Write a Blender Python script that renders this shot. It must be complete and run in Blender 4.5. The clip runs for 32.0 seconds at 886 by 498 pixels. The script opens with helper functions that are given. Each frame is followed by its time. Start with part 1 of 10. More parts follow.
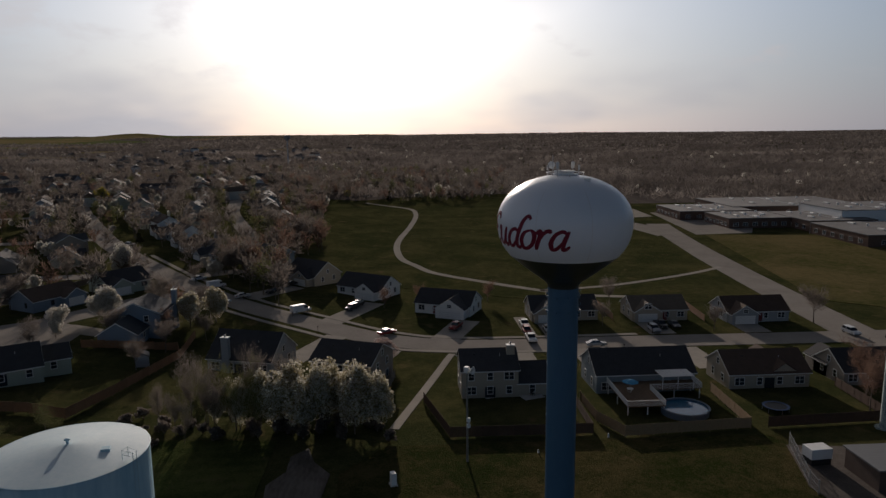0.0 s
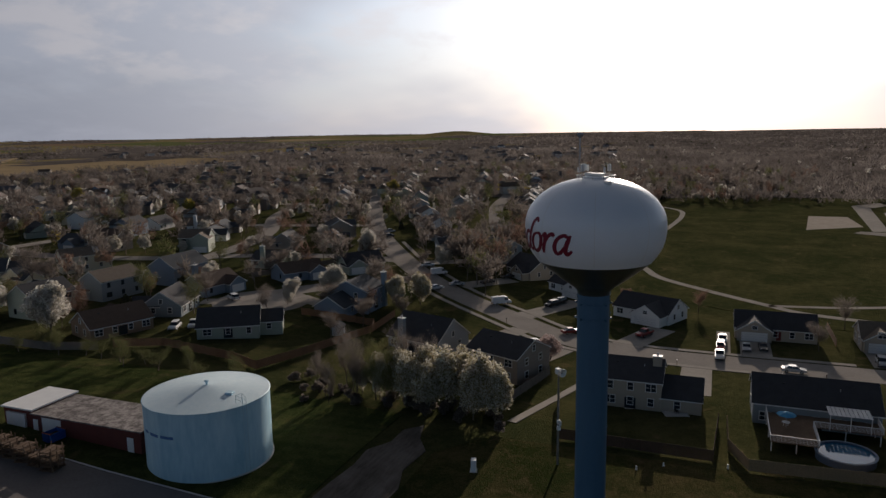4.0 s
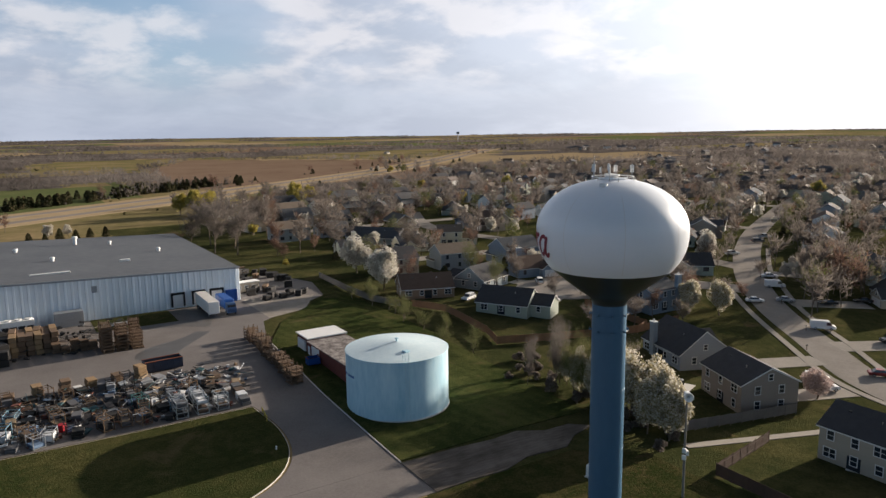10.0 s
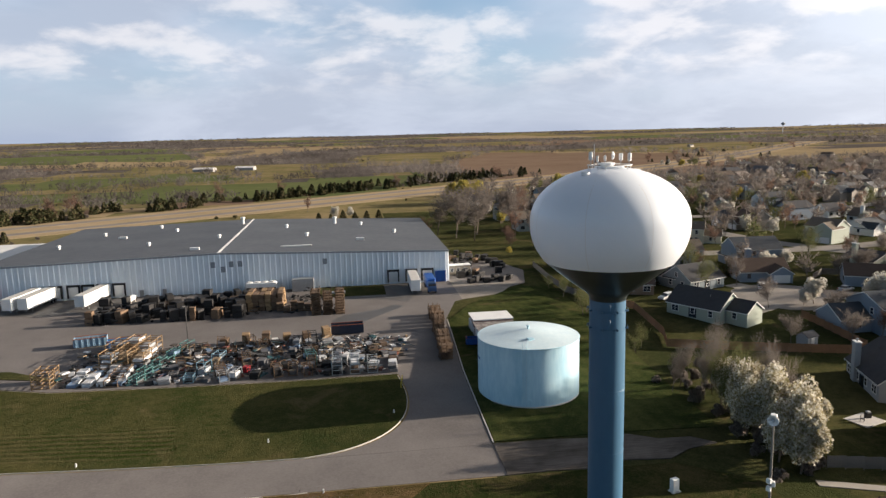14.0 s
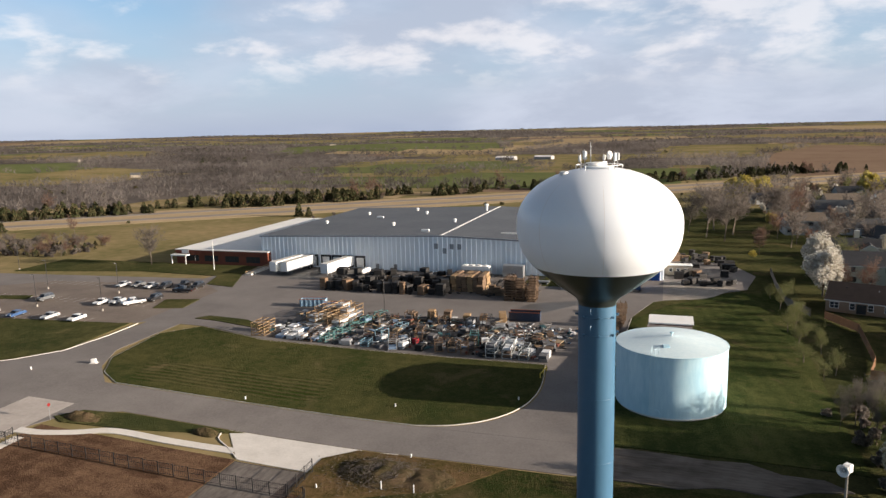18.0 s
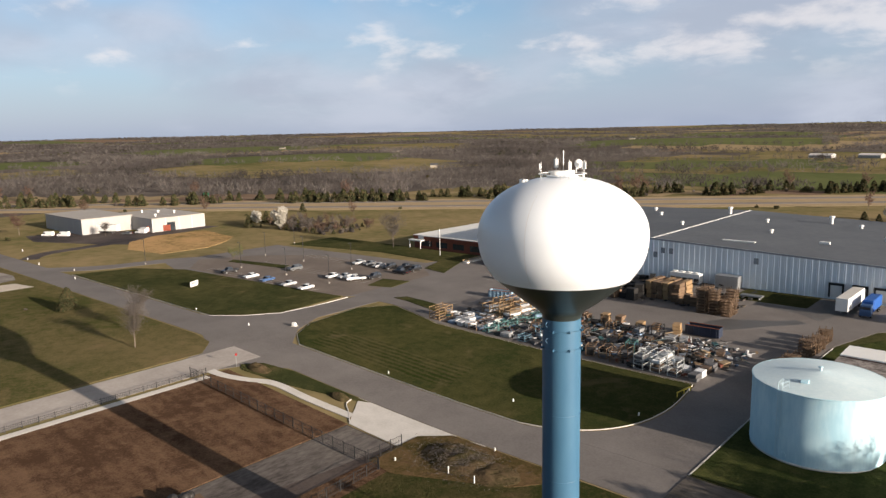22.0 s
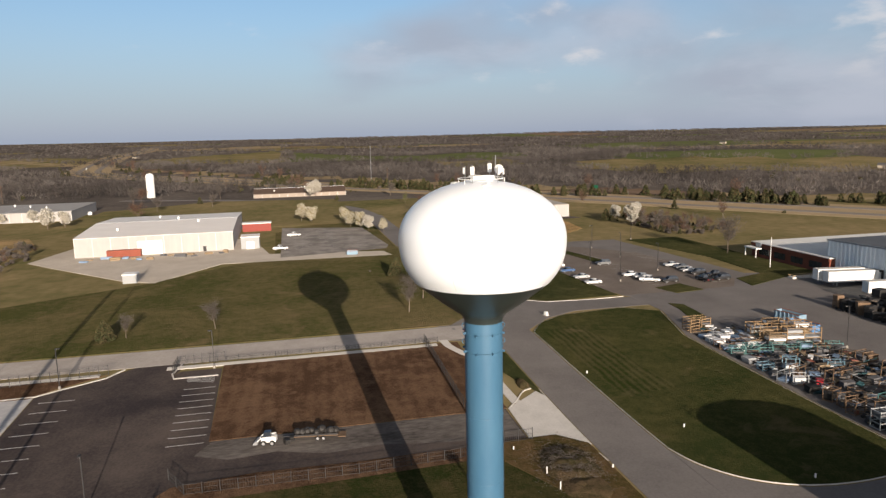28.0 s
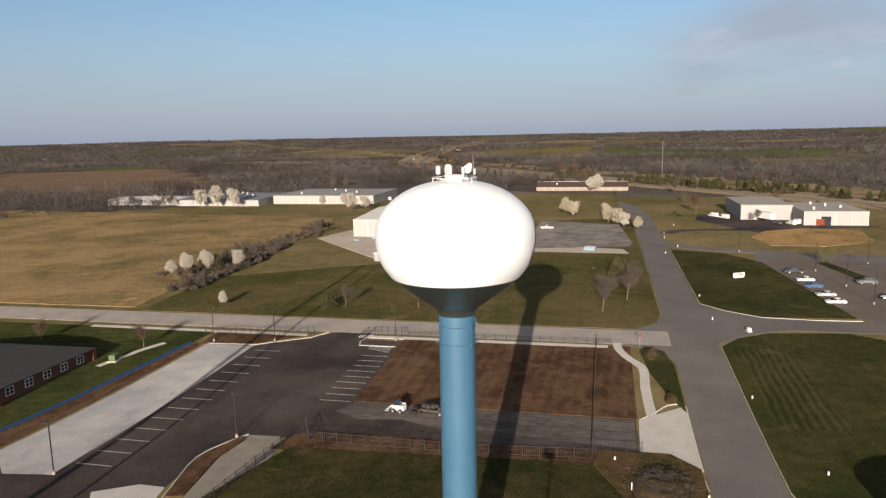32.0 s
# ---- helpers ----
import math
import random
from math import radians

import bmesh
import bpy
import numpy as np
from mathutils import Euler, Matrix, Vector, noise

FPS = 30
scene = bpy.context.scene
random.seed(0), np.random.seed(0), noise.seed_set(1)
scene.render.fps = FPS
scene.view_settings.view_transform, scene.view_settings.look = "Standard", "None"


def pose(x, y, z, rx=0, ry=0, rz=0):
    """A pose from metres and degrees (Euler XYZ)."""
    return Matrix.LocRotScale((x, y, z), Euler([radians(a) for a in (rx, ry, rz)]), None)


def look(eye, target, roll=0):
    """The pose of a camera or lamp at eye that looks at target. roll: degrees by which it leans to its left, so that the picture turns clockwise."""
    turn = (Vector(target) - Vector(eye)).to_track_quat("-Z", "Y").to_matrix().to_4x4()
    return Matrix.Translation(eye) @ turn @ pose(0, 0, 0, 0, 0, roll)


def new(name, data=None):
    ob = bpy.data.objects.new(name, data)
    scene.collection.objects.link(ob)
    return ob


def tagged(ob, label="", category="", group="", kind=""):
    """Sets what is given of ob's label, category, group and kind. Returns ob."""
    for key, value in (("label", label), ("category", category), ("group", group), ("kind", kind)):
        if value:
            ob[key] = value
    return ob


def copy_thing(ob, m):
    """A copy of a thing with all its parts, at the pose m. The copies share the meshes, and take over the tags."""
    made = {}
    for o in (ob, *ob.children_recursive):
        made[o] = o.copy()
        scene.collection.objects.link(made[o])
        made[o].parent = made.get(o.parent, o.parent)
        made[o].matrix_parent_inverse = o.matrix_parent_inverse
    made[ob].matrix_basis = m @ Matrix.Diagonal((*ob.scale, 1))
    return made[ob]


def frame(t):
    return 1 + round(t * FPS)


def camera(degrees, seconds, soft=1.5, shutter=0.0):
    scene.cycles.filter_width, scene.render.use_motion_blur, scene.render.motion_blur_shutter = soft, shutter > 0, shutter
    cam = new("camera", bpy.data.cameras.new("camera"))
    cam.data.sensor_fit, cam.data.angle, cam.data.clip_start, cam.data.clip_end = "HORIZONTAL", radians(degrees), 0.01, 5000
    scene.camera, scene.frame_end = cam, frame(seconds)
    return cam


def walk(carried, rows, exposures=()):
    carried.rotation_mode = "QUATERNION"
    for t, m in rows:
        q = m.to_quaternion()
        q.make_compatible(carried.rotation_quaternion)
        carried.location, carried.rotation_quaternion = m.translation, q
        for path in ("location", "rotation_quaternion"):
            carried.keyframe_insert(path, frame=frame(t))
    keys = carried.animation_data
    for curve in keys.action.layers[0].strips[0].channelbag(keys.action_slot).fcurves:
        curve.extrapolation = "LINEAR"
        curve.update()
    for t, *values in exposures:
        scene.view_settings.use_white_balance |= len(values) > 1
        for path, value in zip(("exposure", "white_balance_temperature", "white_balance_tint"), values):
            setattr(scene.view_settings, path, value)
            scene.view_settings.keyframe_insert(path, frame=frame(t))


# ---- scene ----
cam = camera(63.7, 32.0, soft=1.4)
PATH = [
    (0, (73.39, -17.36, 46.96), (14.31, -13.69, 37.13), -0.59),
    (0.5, (74.07, -13.58, 46.98), (14.88, -13.13, 37.15), -0.78),
    (1, (74.59, -9.87, 47.06), (15.45, -12.64, 37.28), -0.78),
    (1.5, (74.92, -6.23, 47.12), (16.01, -12.15, 37.39), -0.75),
    (2, (74.86, -2.63, 47.17), (16.35, -11.67, 37.43), -0.69),
    (2.5, (74.50, 0.90, 47.18), (16.55, -11.23, 37.40), -0.77),
    (3, (74.01, 4.41, 47.16), (16.80, -10.80, 37.36), -0.78),
    (3.5, (73.28, 7.92, 47.11), (16.99, -10.40, 37.33), -0.86),
    (5.5, (69.08, 22.08, 47.08), (18.06, -7.96, 37.36), -0.93),
    (6, (67.54, 25.34, 47.07), (18.21, -7.39, 37.33), -0.96),
    (6.5, (65.75, 28.46, 47.09), (18.22, -6.83, 37.32), -1.03),
    (7, (63.75, 31.56, 47.11), (18.14, -6.19, 37.33), -1.09),
    (7.5, (61.57, 34.66, 47.08), (18.04, -5.46, 37.30), -1.14),
    (8, (59.29, 37.65, 47.05), (17.96, -4.74, 37.27), -1.20),
    (8.5, (56.92, 40.48, 47.01), (17.87, -4.02, 37.27), -1.11),
    (9, (54.41, 43.05, 46.99), (17.73, -3.41, 37.24), -1.04),
    (9.5, (51.80, 45.54, 46.89), (17.61, -2.80, 37.19), -1.03),
    (10, (49.03, 47.97, 46.80), (17.47, -2.13, 37.12), -0.78),
    (10.5, (46.07, 50.13, 46.70), (17.25, -1.59, 36.96), -0.97),
    (11, (42.95, 52.05, 46.59), (16.97, -1.14, 36.83), -1.23),
    (11.5, (39.76, 53.91, 46.44), (16.66, -0.58, 36.59), -1.34),
    (12, (36.52, 55.81, 46.32), (16.37, 0.14, 36.54), -1.25),
    (12.5, (33.26, 57.56, 46.22), (16.14, 0.89, 36.44), -1.33),
    (13, (30.00, 58.93, 46.09), (16.00, 1.41, 36.34), -1.33),
    (13.5, (26.62, 60.00, 45.94), (15.73, 1.80, 36.19), -1.32),
    (15.5, (12.11, 63.00, 45.59), (14.03, 3.82, 35.86), -1.52),
    (16, (8.58, 63.42, 45.53), (13.70, 4.44, 35.79), -1.46),
    (16.5, (5.04, 63.57, 45.57), (13.35, 4.95, 35.86), -1.49),
    (17, (1.50, 63.44, 45.64), (13.00, 5.37, 35.86), -1.38),
    (17.5, (-2.06, 62.99, 45.76), (12.64, 5.67, 35.88), -1.33),
    (18, (-5.65, 62.26, 45.90), (12.26, 5.87, 35.90), -1.34),
    (18.5, (-9.17, 61.28, 46.02), (11.86, 5.98, 35.99), -1.22),
    (19, (-12.61, 60.11, 46.11), (11.45, 6.08, 36.02), -1.25),
    (19.5, (-15.88, 58.82, 46.20), (11.08, 6.17, 36.15), -1.22),
    (20, (-19.23, 57.39, 46.29), (10.53, 6.26, 36.26), -1.22),
    (20.5, (-22.60, 55.82, 46.37), (9.94, 6.42, 36.36), -1.18),
    (21, (-25.91, 54.12, 46.42), (9.25, 6.54, 36.38), -1.29),
    (21.5, (-29.08, 52.28, 46.44), (8.47, 6.56, 36.43), -1.23),
    (22, (-32.12, 50.34, 46.41), (7.58, 6.48, 36.43), -1.30),
    (22.5, (-35.06, 48.25, 46.34), (6.71, 6.34, 36.41), -1.44),
    (23, (-37.92, 46.04, 46.26), (5.83, 6.17, 36.44), -1.43),
    (23.5, (-40.67, 43.64, 46.23), (5.02, 6.00, 36.45), -1.41),
    (24, (-43.21, 41.08, 46.25), (4.30, 5.76, 36.50), -1.40),
    (24.5, (-45.49, 38.31, 46.28), (3.72, 5.40, 36.54), -1.33),
    (26.5, (-52.90, 26.16, 46.35), (2.04, 4.08, 36.62), -1.36),
    (27, (-54.50, 22.94, 46.38), (1.54, 3.83, 36.67), -1.36),
    (27.5, (-55.92, 19.58, 46.40), (1.06, 3.48, 36.70), -1.39),
    (28, (-57.17, 16.20, 46.35), (0.61, 3.25, 36.69), -1.33),
    (28.5, (-58.24, 12.70, 46.35), (0.16, 2.90, 36.73), -1.33),
    (29, (-59.11, 9.19, 46.34), (-0.25, 2.63, 36.75), -1.33),
    (29.5, (-59.76, 5.74, 46.36), (-0.64, 2.19, 36.77), -1.28),
    (30, (-60.22, 2.18, 46.36), (-1.00, 1.94, 36.77), -1.23),
    (30.5, (-60.57, -1.42, 46.34), (-1.43, 1.74, 36.76), -1.09),
    (31, (-60.69, -5.07, 46.31), (-1.82, 1.39, 36.69), -1.08),
    (31.5, (-60.72, -8.82, 46.32), (-2.33, 0.94, 36.59), -0.89),
    (32, (-60.78, -12.64, 46.33), (-3.02, 0.46, 36.74), -1.20),
]

EXPOSURES = [(0, -0.75, 6250, 15), (3, -0.57, 6250, 15), (6, 0.21, 6330, 14), (9, 0.73, 6400, 12), (13, 1.07, 6450, 11), (16, 1.07, 6500, 12), (19, 1.06, 6540, 12), (24, 0.76, 6560, 12), (32, 0.61, 6620, 13)]
walk(cam, [(t, look(eye, target, roll)) for t, eye, target, roll in PATH], EXPOSURES)

# ---- sky and sun: low evening sun in the west ----
SUN_EL, SUN_AZ = radians(12.9), radians(267.7)
sun_way = Vector((math.sin(SUN_AZ) * math.cos(SUN_EL), math.cos(SUN_AZ) * math.cos(SUN_EL), math.sin(SUN_EL)))
sun_data = bpy.data.lights.new("sun", "SUN")
sun_data.energy, sun_data.angle, sun_data.color = 5.0, radians(0.42), (1.0, 0.86, 0.70)
sun_ob = new("sun", sun_data)
sun_ob.matrix_world = look((0, 0, 80), Vector((0, 0, 80)) - sun_way)

world = bpy.data.worlds.new("evening_sky")
scene.world = world
world.use_nodes = True
wn, wl = world.node_tree.nodes, world.node_tree.links
wn.clear()


def wnode(kind, **values):
    n = wn.new(kind)
    for key, value in values.items():
        n.inputs[key].default_value = value
    return n


def wmath(op, a, b=None, c=None):
    n = wn.new("ShaderNodeMath")
    n.operation = op
    for i, v in enumerate((a, b, c)):
        if v is None:
            continue
        if isinstance(v, (int, float)):
            n.inputs[i].default_value = v
        else:
            wl.new(v, n.inputs[i])
    return n.outputs[0]


sky = wn.new("ShaderNodeTexSky")
sky.sky_type = "NISHITA"
sky.sun_disc = False
sky.sun_elevation, sky.sun_rotation = SUN_EL, SUN_AZ
sky.altitude, sky.air_density, sky.dust_density, sky.ozone_density = 300, 1.0, 1.0, 3.0
tex = wn.new("ShaderNodeTexCoord")
sep = wn.new("ShaderNodeSeparateXYZ")
wl.new(tex.outputs["Generated"], sep.inputs[0])
dx, dy, dz = sep.outputs
high = wmath("ADD", wmath("MAXIMUM", dz, 0.0), 0.30)
comb = wn.new("ShaderNodeCombineXYZ")
wl.new(wmath("DIVIDE", dx, high), comb.inputs[0])
wl.new(wmath("DIVIDE", dy, high), comb.inputs[1])
cloud = wnode("ShaderNodeTexNoise", Scale=3.7, Detail=8.0, Roughness=0.55, Distortion=0.15)
wl.new(comb.outputs[0], cloud.inputs["Vector"])
veil = wnode("ShaderNodeTexNoise", Scale=0.6, Detail=4.0, Roughness=0.5)
wl.new(comb.outputs[0], veil.inputs["Vector"])
# clouds stand in the west and south, the east is clear
side = wmath("ADD", wmath("MULTIPLY", dx, -0.30), wmath("MULTIPLY", dy, -0.80))
cover = wmath("MULTIPLY_ADD", side, 0.17, -0.035)
def ramp01(value, low, top):
    n = wn.new("ShaderNodeMapRange")
    n.interpolation_type = "SMOOTHSTEP"
    n.inputs["From Min"].default_value, n.inputs["From Max"].default_value = low, top
    wl.new(value, n.inputs["Value"])
    return n.outputs["Result"]
puffs = ramp01(wmath("ADD", cloud.outputs["Fac"], cover), 0.54, 0.73)
puffs = wmath("MULTIPLY", puffs, ramp01(dz, 0.035, 0.10))
veil_cover = wmath("MULTIPLY_ADD", side, 0.30, -0.10)
grey = wmath("MULTIPLY", ramp01(wmath("ADD", veil.outputs["Fac"], veil_cover), 0.44, 0.62), 0.85)
def wmix(fac, a, b):
    n = wn.new("ShaderNodeMix")
    n.data_type = "RGBA"
    wl.new(fac, n.inputs[0])
    for i, v in ((6, a), (7, b)):
        if isinstance(v, tuple):
            n.inputs[i].default_value = v
        else:
            wl.new(v, n.inputs[i])
    return n.outputs[2]
haze = wmath("MULTIPLY", wmath("SUBTRACT", 1.0, ramp01(dz, 0.0, 0.22)), 0.72)
boost = wmath("MULTIPLY_ADD", wmath("SUBTRACT", 1.0, ramp01(dz, 0.22, 0.6)), 1.15, 0.6)
blue = wn.new("ShaderNodeVectorMath")
blue.operation = "SCALE"
wl.new(sky.outputs[0], blue.inputs[0])
wl.new(boost, blue.inputs["Scale"])
hazed = wmix(haze, blue.outputs[0], (4.8, 5.8, 8.1, 1))
folds = wnode("ShaderNodeTexNoise", Scale=1.7, Detail=7.0, Roughness=0.58, Distortion=0.3)
wl.new(comb.outputs[0], folds.inputs["Vector"])
veil_tone = wmix(ramp01(folds.outputs["Fac"], 0.40, 0.64), (5.2, 5.8, 7.0, 1), (6.5, 7.1, 8.3, 1))
veiled = wmix(grey, hazed, veil_tone)
clouded = wmix(wmath("MULTIPLY", puffs, 0.55), veiled, (10.8, 10.4, 10.3, 1))
# the bright hazy air round the sun
dot = wn.new("ShaderNodeVectorMath")
dot.operation = "DOT_PRODUCT"
wl.new(tex.outputs["Generated"], dot.inputs[0])
dot.inputs[1].default_value = sun_way
near = wmath("MAXIMUM", dot.outputs["Value"], 0.0)
wide = wmath("POWER", wmath("MULTIPLY_ADD", dot.outputs["Value"], 0.5, 0.5), 10.0)
glow = wmath("ADD", wmath("MULTIPLY", wide, 15.0), wmath("MULTIPLY", wmath("POWER", near, 90.0), 45.0))
tint = wn.new("ShaderNodeVectorMath")
tint.operation = "SCALE"
tint.inputs[0].default_value = (1.0, 0.95, 0.88)
wl.new(glow, tint.inputs["Scale"])
lit = wn.new("ShaderNodeVectorMath")
lit.operation = "ADD"
# the sky deepens towards the zenith
deep = wn.new("ShaderNodeVectorMath")
deep.operation = "SCALE"
wl.new(clouded, deep.inputs[0])
wl.new(wmath("MULTIPLY_ADD", ramp01(dz, 0.18, 0.65), -0.52, 1.0), deep.inputs["Scale"])
wl.new(deep.outputs[0], lit.inputs[0])
wl.new(tint.outputs[0], lit.inputs[1])
back = wnode("ShaderNodeBackground", Strength=0.047)
wl.new(lit.outputs[0], back.inputs["Color"])
out = wn.new("ShaderNodeOutputWorld")
wl.new(back.outputs[0], out.inputs["Surface"])

# ---- materials ----
MATS = {}


def mat(name, c1, c2=None, rough=0.8, metal=0.0, scale=1.0, fine=0.0, bump=0.0, spec=0.3, contrast=0.25, stretch=None, per_object=0.0, coat=0.0, bias=0.0):
    """A surface whose colour wanders between c1 and c2 at two sizes: 1/scale metres and a fine grain."""
    if name in MATS:
        return MATS[name]
    m = bpy.data.materials.new(name)
    MATS[name] = m
    m.use_nodes = True
    n, l = m.node_tree.nodes, m.node_tree.links
    bsdf = n["Principled BSDF"]
    bsdf.inputs["Roughness"].default_value = rough
    bsdf.inputs["Metallic"].default_value = metal
    bsdf.inputs["Specular IOR Level"].default_value = spec
    if coat:
        bsdf.inputs["Coat Weight"].default_value = coat
    if c2 is None:
        c2 = tuple(v * 0.86 for v in c1)
    geo = n.new("ShaderNodeNewGeometry")
    vec = geo.outputs["Position"]
    if stretch:
        mp = n.new("ShaderNodeMapping")
        mp.inputs["Scale"].default_value = stretch
        l.new(vec, mp.inputs["Vector"])
        vec = mp.outputs[0]
    big = n.new("ShaderNodeTexNoise")
    big.inputs["Scale"].default_value, big.inputs["Detail"].default_value, big.inputs["Roughness"].default_value = scale, 7, 0.68
    l.new(vec, big.inputs["Vector"])
    rng = n.new("ShaderNodeMapRange")
    rng.inputs["From Min"].default_value, rng.inputs["From Max"].default_value = 0.5 - contrast + bias, 0.5 + contrast + bias
    l.new(big.outputs["Fac"], rng.inputs["Value"])
    fac = rng.outputs["Result"]
    if fine:
        small = n.new("ShaderNodeTexNoise")
        small.inputs["Scale"].default_value, small.inputs["Detail"].default_value = fine, 3
        l.new(vec, small.inputs["Vector"])
        add = n.new("ShaderNodeMath")
        add.operation = "MULTIPLY_ADD"
        add.use_clamp = True
        l.new(small.outputs["Fac"], add.inputs[0])
        add.inputs[1].default_value = 1.0
        sub = n.new("ShaderNodeMath")
        sub.operation = "SUBTRACT"
        l.new(fac, sub.inputs[0])
        sub.inputs[1].default_value = 0.5
        l.new(sub.outputs[0], add.inputs[2])
        fac = add.outputs[0]
    mix = n.new("ShaderNodeMix")
    mix.data_type = "RGBA"
    mix.inputs[6].default_value, mix.inputs[7].default_value = (*c1, 1), (*c2, 1)
    l.new(fac, mix.inputs[0])
    col = mix.outputs[2]
    if per_object:
        info = n.new("ShaderNodeObjectInfo")
        hsv = n.new("ShaderNodeHueSaturation")
        mr = n.new("ShaderNodeMapRange")
        mr.inputs["To Min"].default_value, mr.inputs["To Max"].default_value = 1 - per_object, 1 + per_object
        l.new(info.outputs["Random"], mr.inputs["Value"])
        l.new(mr.outputs[0], hsv.inputs["Value"])
        l.new(col, hsv.inputs["Color"])
        col = hsv.outputs[0]
    l.new(col, bsdf.inputs["Base Color"])
    if bump:
        b = n.new("ShaderNodeBump")
        b.inputs["Strength"].default_value, b.inputs["Distance"].default_value = 0.6, bump
        l.new(fac, b.inputs["Height"])
        l.new(b.outputs[0], bsdf.inputs["Normal"])
    return m


def island_mat(name, colours, rough=0.8, spec=0.25, thin=0.0, stands=0.0):
    """Each loose piece of the mesh takes one of the colours; thin: how much light passes through it."""
    if name in MATS:
        return MATS[name]
    m = bpy.data.materials.new(name)
    MATS[name] = m
    m.use_nodes = True
    n, l = m.node_tree.nodes, m.node_tree.links
    bsdf = n["Principled BSDF"]
    bsdf.inputs["Roughness"].default_value = rough
    bsdf.inputs["Specular IOR Level"].default_value = spec
    geo = n.new("ShaderNodeNewGeometry")
    r = n.new("ShaderNodeValToRGB")
    r.color_ramp.interpolation = "CONSTANT"
    els = r.color_ramp.elements
    while len(els) < len(colours):
        els.new(0.5)
    for i, c in enumerate(colours):
        els[i].position, els[i].color = i / len(colours), (*c, 1)
    l.new(geo.outputs["Random Per Island"], r.inputs["Fac"])
    hue = r.outputs["Color"]
    if stands:
        species = n.new("ShaderNodeTexNoise")
        species.inputs["Scale"].default_value, species.inputs["Detail"].default_value = 1 / stands, 4
        l.new(geo.outputs["Position"], species.inputs["Vector"])
        deep = n.new("ShaderNodeMapRange")
        for key, v in (("From Min", 0.38), ("From Max", 0.62), ("To Min", 0.50), ("To Max", 1.25)):
            deep.inputs[key].default_value = v
        l.new(species.outputs["Fac"], deep.inputs["Value"])
        tone = n.new("ShaderNodeVectorMath")
        tone.operation = "SCALE"
        l.new(hue, tone.inputs[0])
        l.new(deep.outputs["Result"], tone.inputs["Scale"])
        hue = tone.outputs[0]
    l.new(hue, bsdf.inputs["Base Color"])
    if thin:
        tr = n.new("ShaderNodeBsdfTranslucent")
        l.new(hue, tr.inputs["Color"])
        mx = n.new("ShaderNodeMixShader")
        mx.inputs[0].default_value = thin
        l.new(bsdf.outputs[0], mx.inputs[1])
        l.new(tr.outputs[0], mx.inputs[2])
        l.new(mx.outputs[0], n["Material Output"].inputs["Surface"])
    return m


